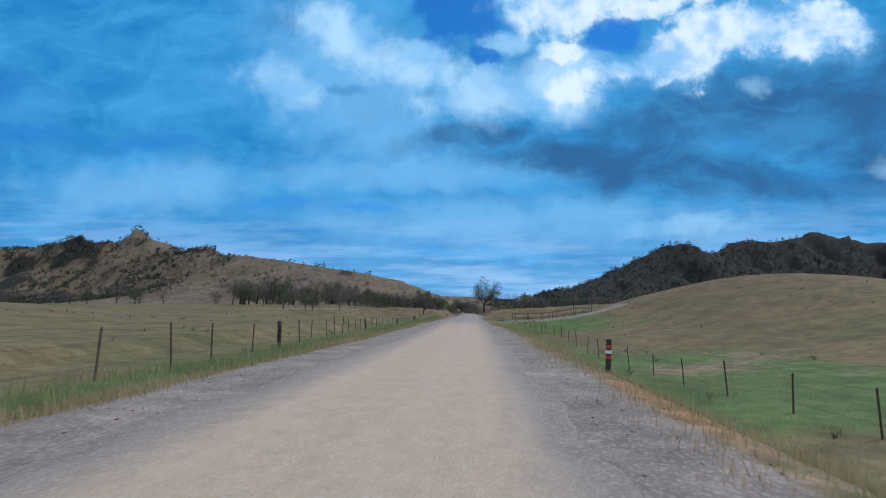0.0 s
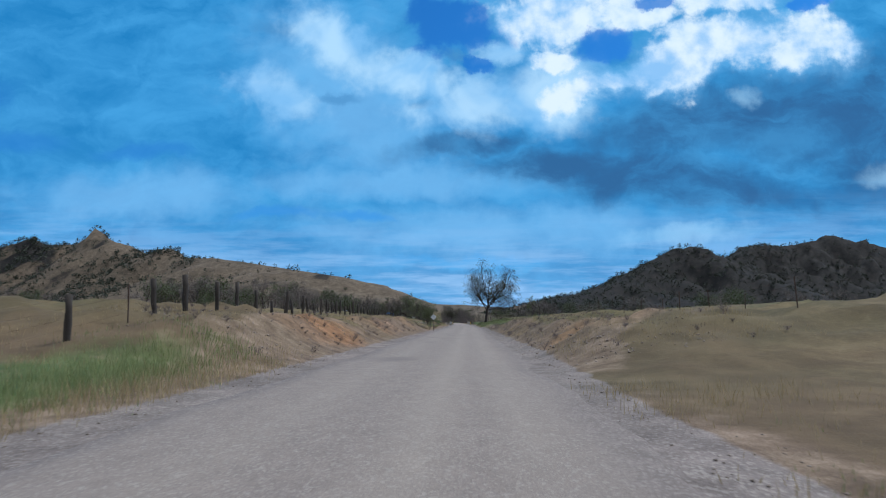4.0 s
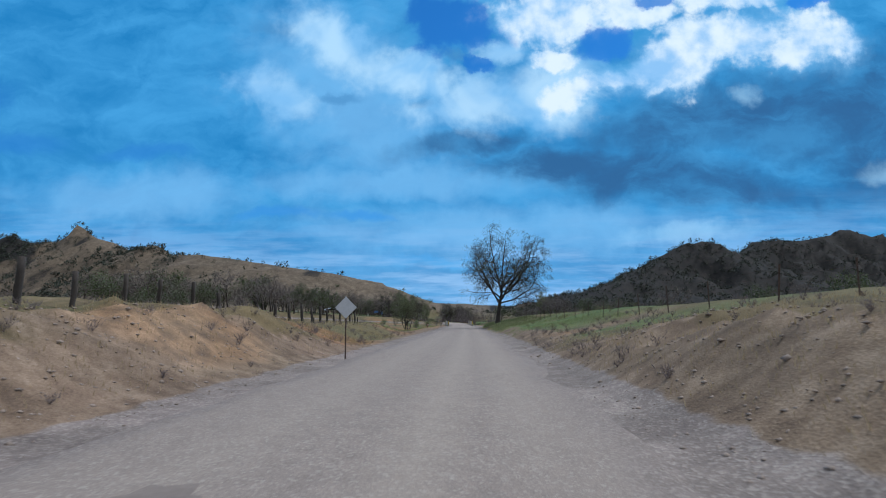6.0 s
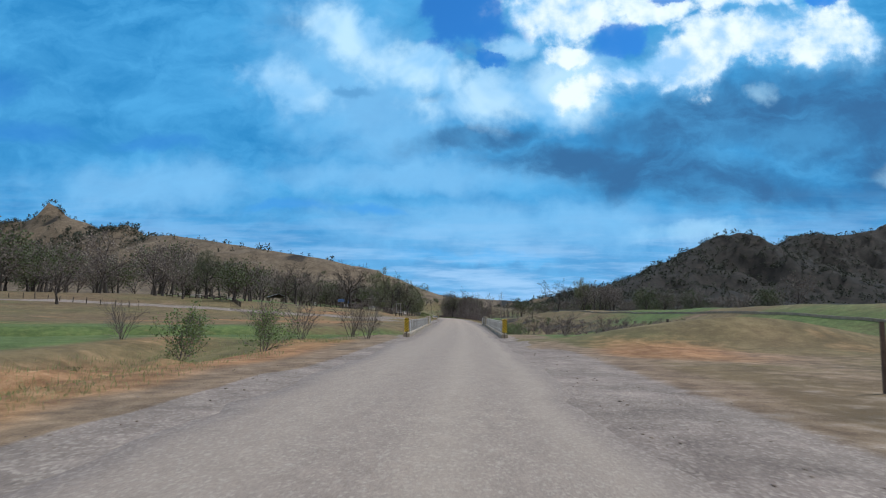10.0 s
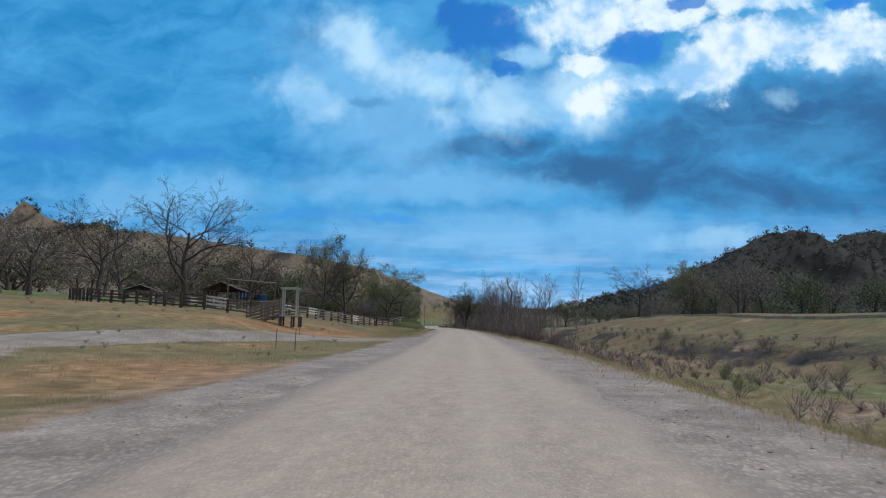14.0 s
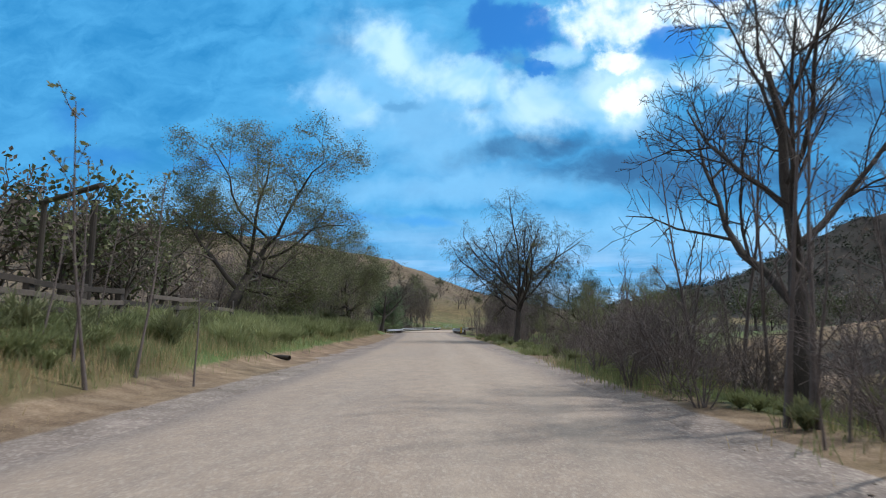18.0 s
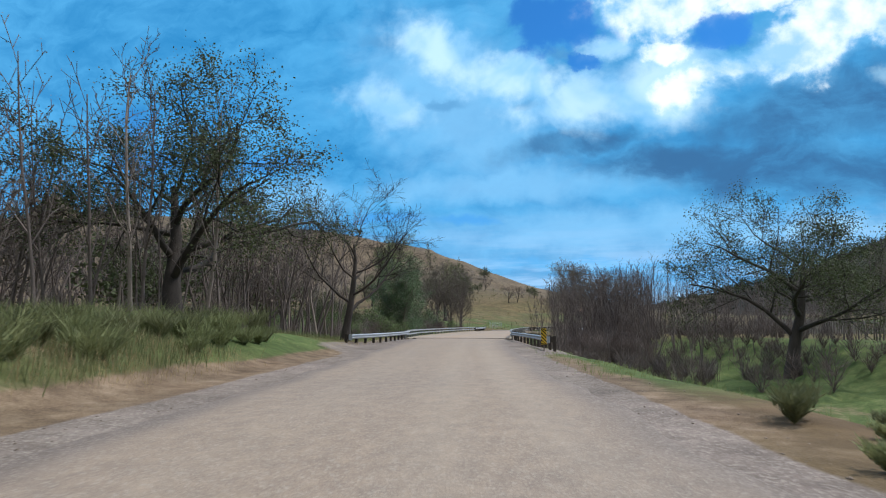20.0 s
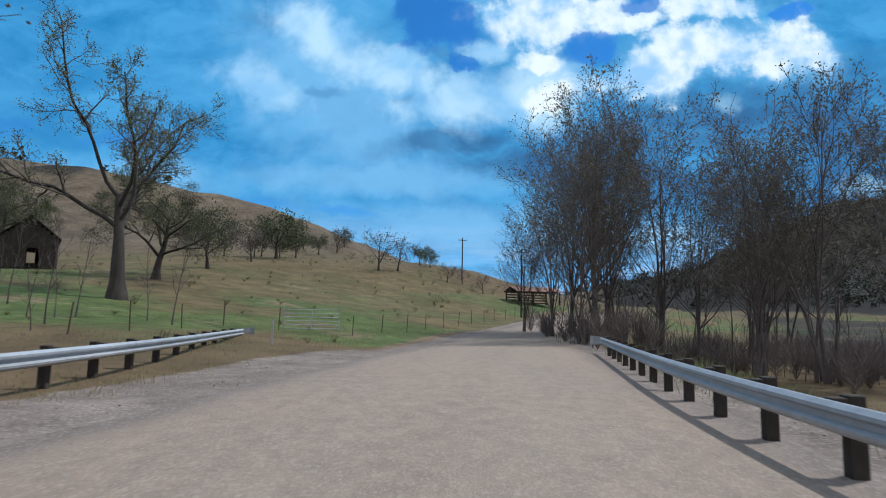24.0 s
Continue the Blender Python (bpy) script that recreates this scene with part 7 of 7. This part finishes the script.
def barn(x, y, turn, w, d, h, label):
    """Small dark gabled barn with an open doorway in its end wall."""
    z = ground_at(x, y) - 0.1
    root = thing("barn", x, y, z, turn, label, "barn")
    rise = h * 0.75
    n = 13
    for k in range(n):
        px = -w / 2 + (k + 0.5) * w / n
        top = h + rise * (1 - abs(px) / (w / 2)) - 0.05
        for py, front in ((-d / 2, True), (d / 2, False)):
            hole = (abs(px - 0.3) < 0.55 and front) or (abs(px - 0.3) < 0.4 and not front)
            bm = bmesh.new()
            if hole:
                lo, hi = (0.0, 0.9) if not front else (0.0, 0.0)
                b0 = 2.0
                box(bm, px, py, (b0 + top) / 2, w / n - 0.015, 0.05, top - b0, 0.004)
                if hi > lo:
                    box(bm, px, py, (lo + hi) / 2, w / n - 0.015, 0.05, hi - lo, 0.004)
            else:
                box(bm, px, py, top / 2, w / n - 0.015, 0.05, top, 0.004)
            part("board", bm, M["darkwood"], root)
    for s in (-1, 1):
        bm = bmesh.new()
        box(bm, s * w / 2, 0, h / 2, 0.08, d, h, 0.01)
        part("side_wall", bm, M["darkwood"], root)
        a = math.atan2(rise, w / 2 + 0.3)
        ln = math.hypot(rise, w / 2 + 0.3)
        bm = bmesh.new()
        box(bm, s * (w / 4 + 0.12), 0, h + rise / 2, ln, d + 0.6, 0.08, 0.01, Matrix.Rotation(s * a, 4, "Y"))
        part("roof_slope", bm, M["darkwood"], root, "sagging dark shingled roof")
    return root


barn(-70.5, 815.5, 34, 4.8, 6.0, 3.0, "small dark gabled barn with an open doorway")


def hut(x, y, turn, w, d, h, wall, roof, label, door=True, name="utility_hut"):
    z = ground_at(x, y) - 0.05
    root = thing(name, x, y, z, turn, label, "hut")
    bm = bmesh.new()
    box(bm, 0, 0, h / 2, w, d, h, 0.02)
    part("wall", bm, wall, root)
    bm = bmesh.new()
    box(bm, 0, 0, h + 0.06, w + 0.5, d + 0.5, 0.10, 0.015, Matrix.Rotation(radians(3), 4, "Y"))
    rf = part("roof", bm, roof, root, "flat patched metal roof")
    for k in range(6):
        bm = bmesh.new()
        box(bm, -w / 2 + w * (k + 0.5) / 6, 0, h + 0.125, 0.05, d + 0.45, 0.03, 0.0, Matrix.Rotation(radians(3), 4, "Y"))
        part("seam", bm, roof, rf)
    if door:
        bm = bmesh.new()
        box(bm, -w / 2 + 0.6, -d / 2 - 0.02, 0.98, 0.75, 0.06, 1.9, 0.01)
        dr = part("door", bm, M["whitepaint"], root, "white-painted door")
        bm = bmesh.new()
        rod(bm, (-w / 2 + 0.88, -d / 2 - 0.10, 0.98), (-w / 2 + 0.88, -d / 2 - 0.04, 0.98), 0.03, 8)
        part("handle", bm, M["rust"], dr)
    return root


hut(-12.3, 758.4, -70, 4.9, 3.4, 2.1, M["boardgrey"], M["roofmetal"], "low grey utility hut with a white door and flat metal roof")
open_shed(-13.4, 850.0, 15, 7.0, 5.0, 2.0, M["rustroof"], "low farm shed with a rusty red roof by the bend")
tank = thing("water_tank", -15.4, 761.0, ground_at(-15.4, 761.0), 60, "small white water tank lying on a rusty stand", "tank")
bm = bmesh.new()
rod(bm, (-0.7, 0, 0.95), (0.7, 0, 0.95), 0.42, 18)
bmesh.ops.bevel(bm, geom=[e for e in bm.edges if len(e.link_faces) == 2 and any(len(f.verts) > 4 for f in e.link_faces)], offset=0.12, segments=2, affect="EDGES")
part("drum", bm, M["whitepaint"], tank)
for px in (-0.5, 0.5):
    for py in (-0.35, 0.35):
        bm = bmesh.new()
        box(bm, px, py, 0.28, 0.07, 0.07, 0.65)
        part("leg", bm, M["rust"], tank)
silo = thing("water_tank", -50.5, 568.5, ground_at(-50.5, 568.5), 0, "dark blue upright water tank behind the pens", "tank")
bm = bmesh.new()
rod(bm, (0, 0, 0), (0, 0, 3.0), 1.15, 24)
rod(bm, (0, 0, 3.0), (0, 0, 3.35), 1.15, 24, 0.3)
part("drum", bm, M["blue"], silo)
panel = thing("solar_panel", -53.0, 566.0, ground_at(-53.0, 566.0), 0, "tilted blue solar panel on a post", "solar panel")
bm = bmesh.new()
rod(bm, (0, 0, 0), (0, 0, 2.2), 0.08, 8)
part("post", bm, M["rust"], panel)
bm = bmesh.new()
box(bm, 0, 0, 2.5, 3.0, 1.8, 0.06, 0.01, Matrix.Rotation(radians(38), 4, "X"))
part("panel", bm, M["blue"], panel, "dark blue panel face")


def utility_pole(x, y, h, label):
    root = thing("utility_pole", x, y, ground_at(x, y), 20, label, "utility pole", "utility poles")
    bm = bmesh.new()
    rod(bm, (0, 0, -0.5), (0, 0, h), 0.14, 10, 0.10)
    part("pole", bm, M["darkwood"], root)
    bm = bmesh.new()
    box(bm, 0, 0, h - 0.5, 1.8, 0.10, 0.12, 0.01)
    arm = part("crossarm", bm, M["darkwood"], root)
    for px in (-0.8, 0, 0.8):
        bm = bmesh.new()
        rod(bm, (px, 0, h - 0.44), (px, 0, h - 0.26), 0.04, 8)
        part("insulator", bm, M["palewood"], arm)
    return root


utility_pole(-17.6, 832.0, 9.0, "dark wooden utility pole beside the bend")
utility_pole(-24.0, 872.0, 8.5, "dark wooden utility pole on the rise")


def delineator(x, y, label):
    root = thing("delineator_post", x, y, ground_at(x, y), 0, label, "post", "thin roadside posts")
    bm = bmesh.new()
    box(bm, 0, 0, 0.45, 0.10, 0.03, 1.3, 0.006)
    part("shaft", bm, M["palewood"], root)
    bm = bmesh.new()
    box(bm, 0, -0.02, 0.95, 0.075, 0.006, 0.16)
    part("reflector", bm, M["silver"], root)
    return root


delineator(-35.3, 780.5, "pale flat marker post at the guardrail end")
for x, y in ((-13.2, 474.5), (-11.6, 473.0), (-16.5, 489.0)):
    st = thing("stake", x, y, ground_at(x, y), 0, "thin dark steel stake in dry grass", "post", "thin roadside stakes")
    bm = bmesh.new()
    rod(bm, (0, 0, -0.2), (0.03, 0, 1.15), 0.022, 6)
    part("shaft", bm, M["rust"], st)
# upper road on the far bank
line = [(52, 380), (53, 430), (52, 500), (50, 560), (46, 620)]
rail = thing("upper_road_rail", 0, 0, 0, 0, "long low pale guard wall along the upper road", "wall")
sweep("wall", [(x, y, ground_at(x, y)) for x, y, _ in along(rounded(line), 5.0)], [(-0.12, -0.4), (0.12, -0.4), (0.12, 0.35), (-0.12, 0.35)], M["concrete"], rail)
for x, y, ln, a in ((3.2, 494.0, 2.2, 60), (2.6, 560.5, 3.4, 70), (-13.4, 566, 1.6, 30), (-16.6, 590, 1.3, 150), (3.6, 556.0, 2.6, 40)):
    lg = thing("fallen_branch", x, y, ground_at(x, y) + 0.06, a, "dark fallen branch lying at the road's edge", "branch", "fallen branches")
    tb = Tubes()
    rr = random.Random(int(y))
    pts = [Vector((t * ln, rr.uniform(-0.12, 0.12), 0.05 + rr.uniform(0, 0.10))) for t in (0, 0.3, 0.6, 1.0)]
    tb.add(pts, [0.11, 0.09, 0.07, 0.03], 7)
    tb.add([pts[2], pts[2] + Vector((0.3, 0.4, 0.3))], [0.04, 0.015], 5)
    mesh_part("limb", tb.mesh("limb"), M["bark"], lg)


# ---- road surface details ----
def patch(x, y, sx, sy, seed):
    rng = random.Random(seed)
    n = 22
    bm = bmesh.new()
    vs = []
    for k in range(n):
        t = 2 * math.pi * k / n
        r = 1 + rng.uniform(-0.16, 0.16)
        px, py = x + math.copysign(abs(math.cos(t)) ** 0.6, math.cos(t)) * sx / 2 * r, y + math.copysign(abs(math.sin(t)) ** 0.6, math.sin(t)) * sy / 2 * r
        f = (px - float(cx(py))) / float(tab(HALF, py))
        vs.append(bm.verts.new((px, py, 0.046 - 0.035 * f * f)))
    f = (x - float(cx(y))) / float(tab(HALF, y))
    mid = bm.verts.new((x, y, 0.047 - 0.035 * f * f))
    for a, b in zip(vs, vs[1:] + vs[:1]):
        bm.faces.new((mid, a, b))
    part("asphalt_patch", bm, M["patch"], road, "dark irregular asphalt patch")


for k, (x, y, sx, sy) in enumerate([(-2.0, 149.4, 1.9, 2.9), (-1.5, 167.7, 0.9, 1.6), (0.3, 175.5, 1.0, 1.2), (-1.7, 179.0, 1.1, 1.7), (-0.6, 174.5, 0.5, 1.0), (-0.4, 187.0, 0.8, 2.4), (-1.2, 193.0, 0.9, 3.0),
                                    (0.8, 188.0, 0.9, 2.6), (-1.3, 260.2, 0.8, 1.2), (-1.3, 263.2, 1.0, 1.0), (0.7, 270.0, 1.7, 0.9), (1.1, 261.0, 0.8, 0.9), (2.5, 261.3, 0.5, 0.8), (-1.0, 272.6, 2.0, 3.0),
                                    (2.5, 278.0, 0.9, 0.8), (1.8, 276.8, 0.6, 0.6), (2.7, 275.9, 0.9, 0.7), (-1.0, 276.5, 1.3, 1.2), (-0.7, 92.0, 1.4, 1.2), (0.2, 96.5, 0.8, 2.0), (-1.2, 100, 0.9, 4.0),
                                    (0.1, 110, 0.8, 4.0), (-0.9, 118, 1.1, 5.0), (-2.6, 82, 2.0, 3.0), (-1.9, 307.8, 1.0, 1.0)]):
    patch(x, y, sx, sy, k)

# ---- ground cover ----
def blades(name, label, spots, rng, high, wide, material, category="grass"):
    """Upright bent blades; spots are x, y, height factor."""
    n = len(spots)
    x, y, k = spots.T
    z = height(x, y)
    a = rng.uniform(0, 2 * np.pi, n)
    lean = rng.uniform(0.05, 0.55, n)
    la = rng.uniform(0, 2 * np.pi, n)
    h = high * k * rng.uniform(0.5, 1.3, n)
    w = wide * rng.uniform(0.7, 1.4, n)
    base = np.stack([x, y, z - 0.03], 1)
    sd = np.stack([np.cos(a) * w, np.sin(a) * w, 0 * a], 1)
    ld = np.stack([np.cos(la) * lean * h, np.sin(la) * lean * h, h], 1)
    p = np.stack([base - sd, base + sd, base + ld * [0.45, 0.45, 0.62] + sd * 0.7, base + ld * [0.45, 0.45, 0.62] - sd * 0.7, base + ld], 1)
    pts = p.reshape(-1, 3)
    off = np.arange(n, dtype=np.int32)[:, None] * 5
    tri = (off + np.array([[0, 1, 2, 0, 2, 3, 3, 2, 4]], np.int32)).ravel()
    me = bpy.data.meshes.new(name)
    me.vertices.add(len(pts))
    me.vertices.foreach_set("co", pts.ravel())
    me.loops.add(len(tri))
    me.loops.foreach_set("vertex_index", tri)
    me.polygons.add(len(tri) // 3)
    me.polygons.foreach_set("loop_start", np.arange(0, len(tri), 3, dtype=np.int32))
    me.update(calc_edges=True)
    return tagged(mesh_part(name, me, M[material], None), label, category, kind="stuff")


def scatter(rng, n, y0, y1, u0, u1, tall=1.0, tuft=4, spread=0.28):
    """Tufts between two offsets from the road's middle, broken up in patches."""
    m = n // tuft
    y = rng.uniform(y0, y1, m)
    u = u0 + (u1 - u0) * rng.rand(m) ** (1.3 if u1 > u0 else 1.3)
    x = cx(y) + u
    keep = fbm(x, y, 7, 3) + rng.uniform(-0.25, 0.25, m) > -0.12
    x, y = x[keep], y[keep]
    k = tall * (0.7 + 1.2 * (fbm(x, y, 6, 2) + 0.5) * 0.6)
    x, y, k = (np.repeat(v, tuft) for v in (x, y, k))
    return np.stack([x + rng.normal(0, spread, len(x)), y + rng.normal(0, spread, len(x)), k], 1)


G = np.random.RandomState(31)
green = [scatter(G, 9000, 408, 600, 8, 36, 1.0), scatter(G, 46000, -8, 146, -5.8, -7.8, 1.8), scatter(G, 15000, -8, 146, -4.9, -10.5, 0.9), scatter(G, 12150, 0, 90, 4.4, 12, 0.6), scatter(G, 10800, 66, 91, 5.2, 13, 0.8), scatter(G, 10800, 100, 135, 4.0, 12, 0.6),
         scatter(G, 30000, 228, 309, 4.6, 12, 1.5), scatter(G, 20250, 258, 312, -7.2, -13, 1.2), scatter(G, 12150, 318, 356, -6.0, -14, 0.8), scatter(G, 9450, 412, 520, 5.6, 11, 0.9), scatter(G, 16000, 416, 450, 6.4, 10, 1.9),
         scatter(G, 16200, 520, 602, 4.9, 9, 1.0), scatter(G, 14000, 515, 600, -6.5, -12, 1.1), scatter(G, 18900, 640, 690, -7.5, -20, 1.2), scatter(G, 12150, 600, 668, 5.2, 12, 0.9),
         scatter(G, 16200, 748, 805, -7.2, -22, 0.7), scatter(G, 10800, 748, 800, 6.2, 16, 0.7)]
blades("green_grass", "green spring grass along the verges", np.concatenate(green), G, 0.20, 0.006, "grass")
straw = [scatter(G, 22000, 500, 590, -7.0, -14, 1.2), scatter(G, 9000, 408, 500, 5.6, 8, 1.0), scatter(G, 9000, 570, 650, -7.0, -9.5, 1.6), scatter(G, 12000, 222, 270, -6, -12, 1.2), scatter(G, 9000, 520, 572, -5.4, -9.5, 0.9), scatter(G, 12000, 408, 520, 6, 34, 1.1), scatter(G, 9000, 520, 620, 9, 34, 1.1), scatter(G, 30000, -8, 146, -4.7, -6.4, 1.1), scatter(G, 12000, -8, 146, -8, -14, 0.9), scatter(G, 26000, -4, 140, 4.0, 9, 0.9), scatter(G, 12000, 0, 140, 8, 18, 0.8), scatter(G, 21600, 146, 230, -5.2, -13, 0.7), scatter(G, 21600, 146, 232, 5.0, 13, 0.75),
         scatter(G, 9450, 228, 310, 4.2, 9, 0.6), scatter(G, 21600, 415, 515, -6.2, -20, 0.7), scatter(G, 10800, 505, 575, -5.6, -9, 0.9), scatter(G, 9450, 418, 505, 4.8, 7.5, 0.6),
         scatter(G, 8100, 640, 690, -6.2, -10, 0.6), scatter(G, 10800, 748, 806, -6.4, -18, 0.6), scatter(G, 6750, 500, 600, 4.6, 8, 1.2), scatter(G, 6750, 748, 790, 7, 14, 0.6)]
blades("dry_grass", "dry straw-coloured grass along the verges", np.concatenate(straw), G, 0.22, 0.006, "straw")


blades("tall_weeds", "tall soft yellow-green weeds on the raised verge", np.concatenate([scatter(G, 20000, 560, 652, -6.9, -11, 0.8, 9, 0.20), scatter(G, 30000, 258, 311, 5.0, 12, 0.8, 9, 0.25),
       scatter(G, 6000, 520, 572, -6.5, -9, 0.6, 9, 0.2), scatter(G, 12000, 560, 600, 5.0, 6.8, 0.6, 9, 0.2), scatter(G, 12000, 650, 690, -9, -20, 0.8, 9, 0.25), scatter(G, 9000, 748, 790, 5.4, 14, 0.7, 9, 0.3)]), G, 0.52, 0.008, "weed", "weeds")


def stones(name, label, n, spots_of, lo, hi, rng):
    """Angular stones lying half sunk in the ground."""
    base = np.array([(1, 0, 0), (-1, 0, 0), (0, 1, 0), (0, -1, 0), (0, 0, 1), (0, 0, -1)], float)
    faces = np.array([(0, 2, 4), (2, 1, 4), (1, 3, 4), (3, 0, 4), (2, 0, 5), (1, 2, 5), (3, 1, 5), (0, 3, 5)], np.int32)
    x, y = spots_of(n)
    n = len(x)
    z = height(x, y)
    r = lo + (hi - lo) * rng.rand(n) ** 5
    v = base[None] * (r[:, None, None] * rng.uniform(0.55, 1.2, (n, 6, 1)))
    a = rng.uniform(0, 6.28, n)
    ca, sa = np.cos(a)[:, None], np.sin(a)[:, None]
    v = np.stack([v[..., 0] * ca - v[..., 1] * sa, v[..., 0] * sa + v[..., 1] * ca, v[..., 2] * 0.55], -1)
    v += np.stack([x, y, z + r * 0.05], 1)[:, None]
    tri = (np.arange(n, dtype=np.int32)[:, None, None] * 6 + faces[None]).ravel()
    me = bpy.data.meshes.new(name)
    me.vertices.add(n * 6)
    me.vertices.foreach_set("co", v.ravel())
    me.loops.add(len(tri))
    me.loops.foreach_set("vertex_index", tri)
    me.polygons.add(len(tri) // 3)
    me.polygons.foreach_set("loop_start", np.arange(0, len(tri), 3, dtype=np.int32))
    me.update(calc_edges=True)
    return tagged(mesh_part(name, me, M["stone"], None), label, "stones", kind="stuff")


def bank_spots(n):
    y = G.uniform(145, 228, n)
    s = np.where(G.rand(n) < 0.55, -1, 1)
    u = np.where(s < 0, G.uniform(4.2, 10.5, n), G.uniform(3.8, 9.5, n)) * s
    return cx(y) + u, y


def shoulder_spots(n):
    y = G.uniform(-6, 800, n)
    s = np.where(G.rand(n) < 0.5, -1.0, 1.0)
    u = tab(HALF, y) + 0.2 + np.abs(G.normal(0, 1.0, n))
    ok = ~(((y > B1[0] - 1) & (y < B1[1] + 4)) | ((y > B2[0] - 2) & (y < B2[1] + 2)))
    return (cx(y) + u * s)[ok], y[ok]


stones("bank_stones", "pale angular stones lying on the cut banks", 20000, bank_spots, 0.012, 0.080, G)
stones("bank_rocks", "larger pale broken rocks at the foot of the cut banks", 2600, bank_spots, 0.03, 0.12, G)
stones("shoulder_gravel", "loose pale gravel along the road's edges", 26000, shoulder_spots, 0.010, 0.045, G)
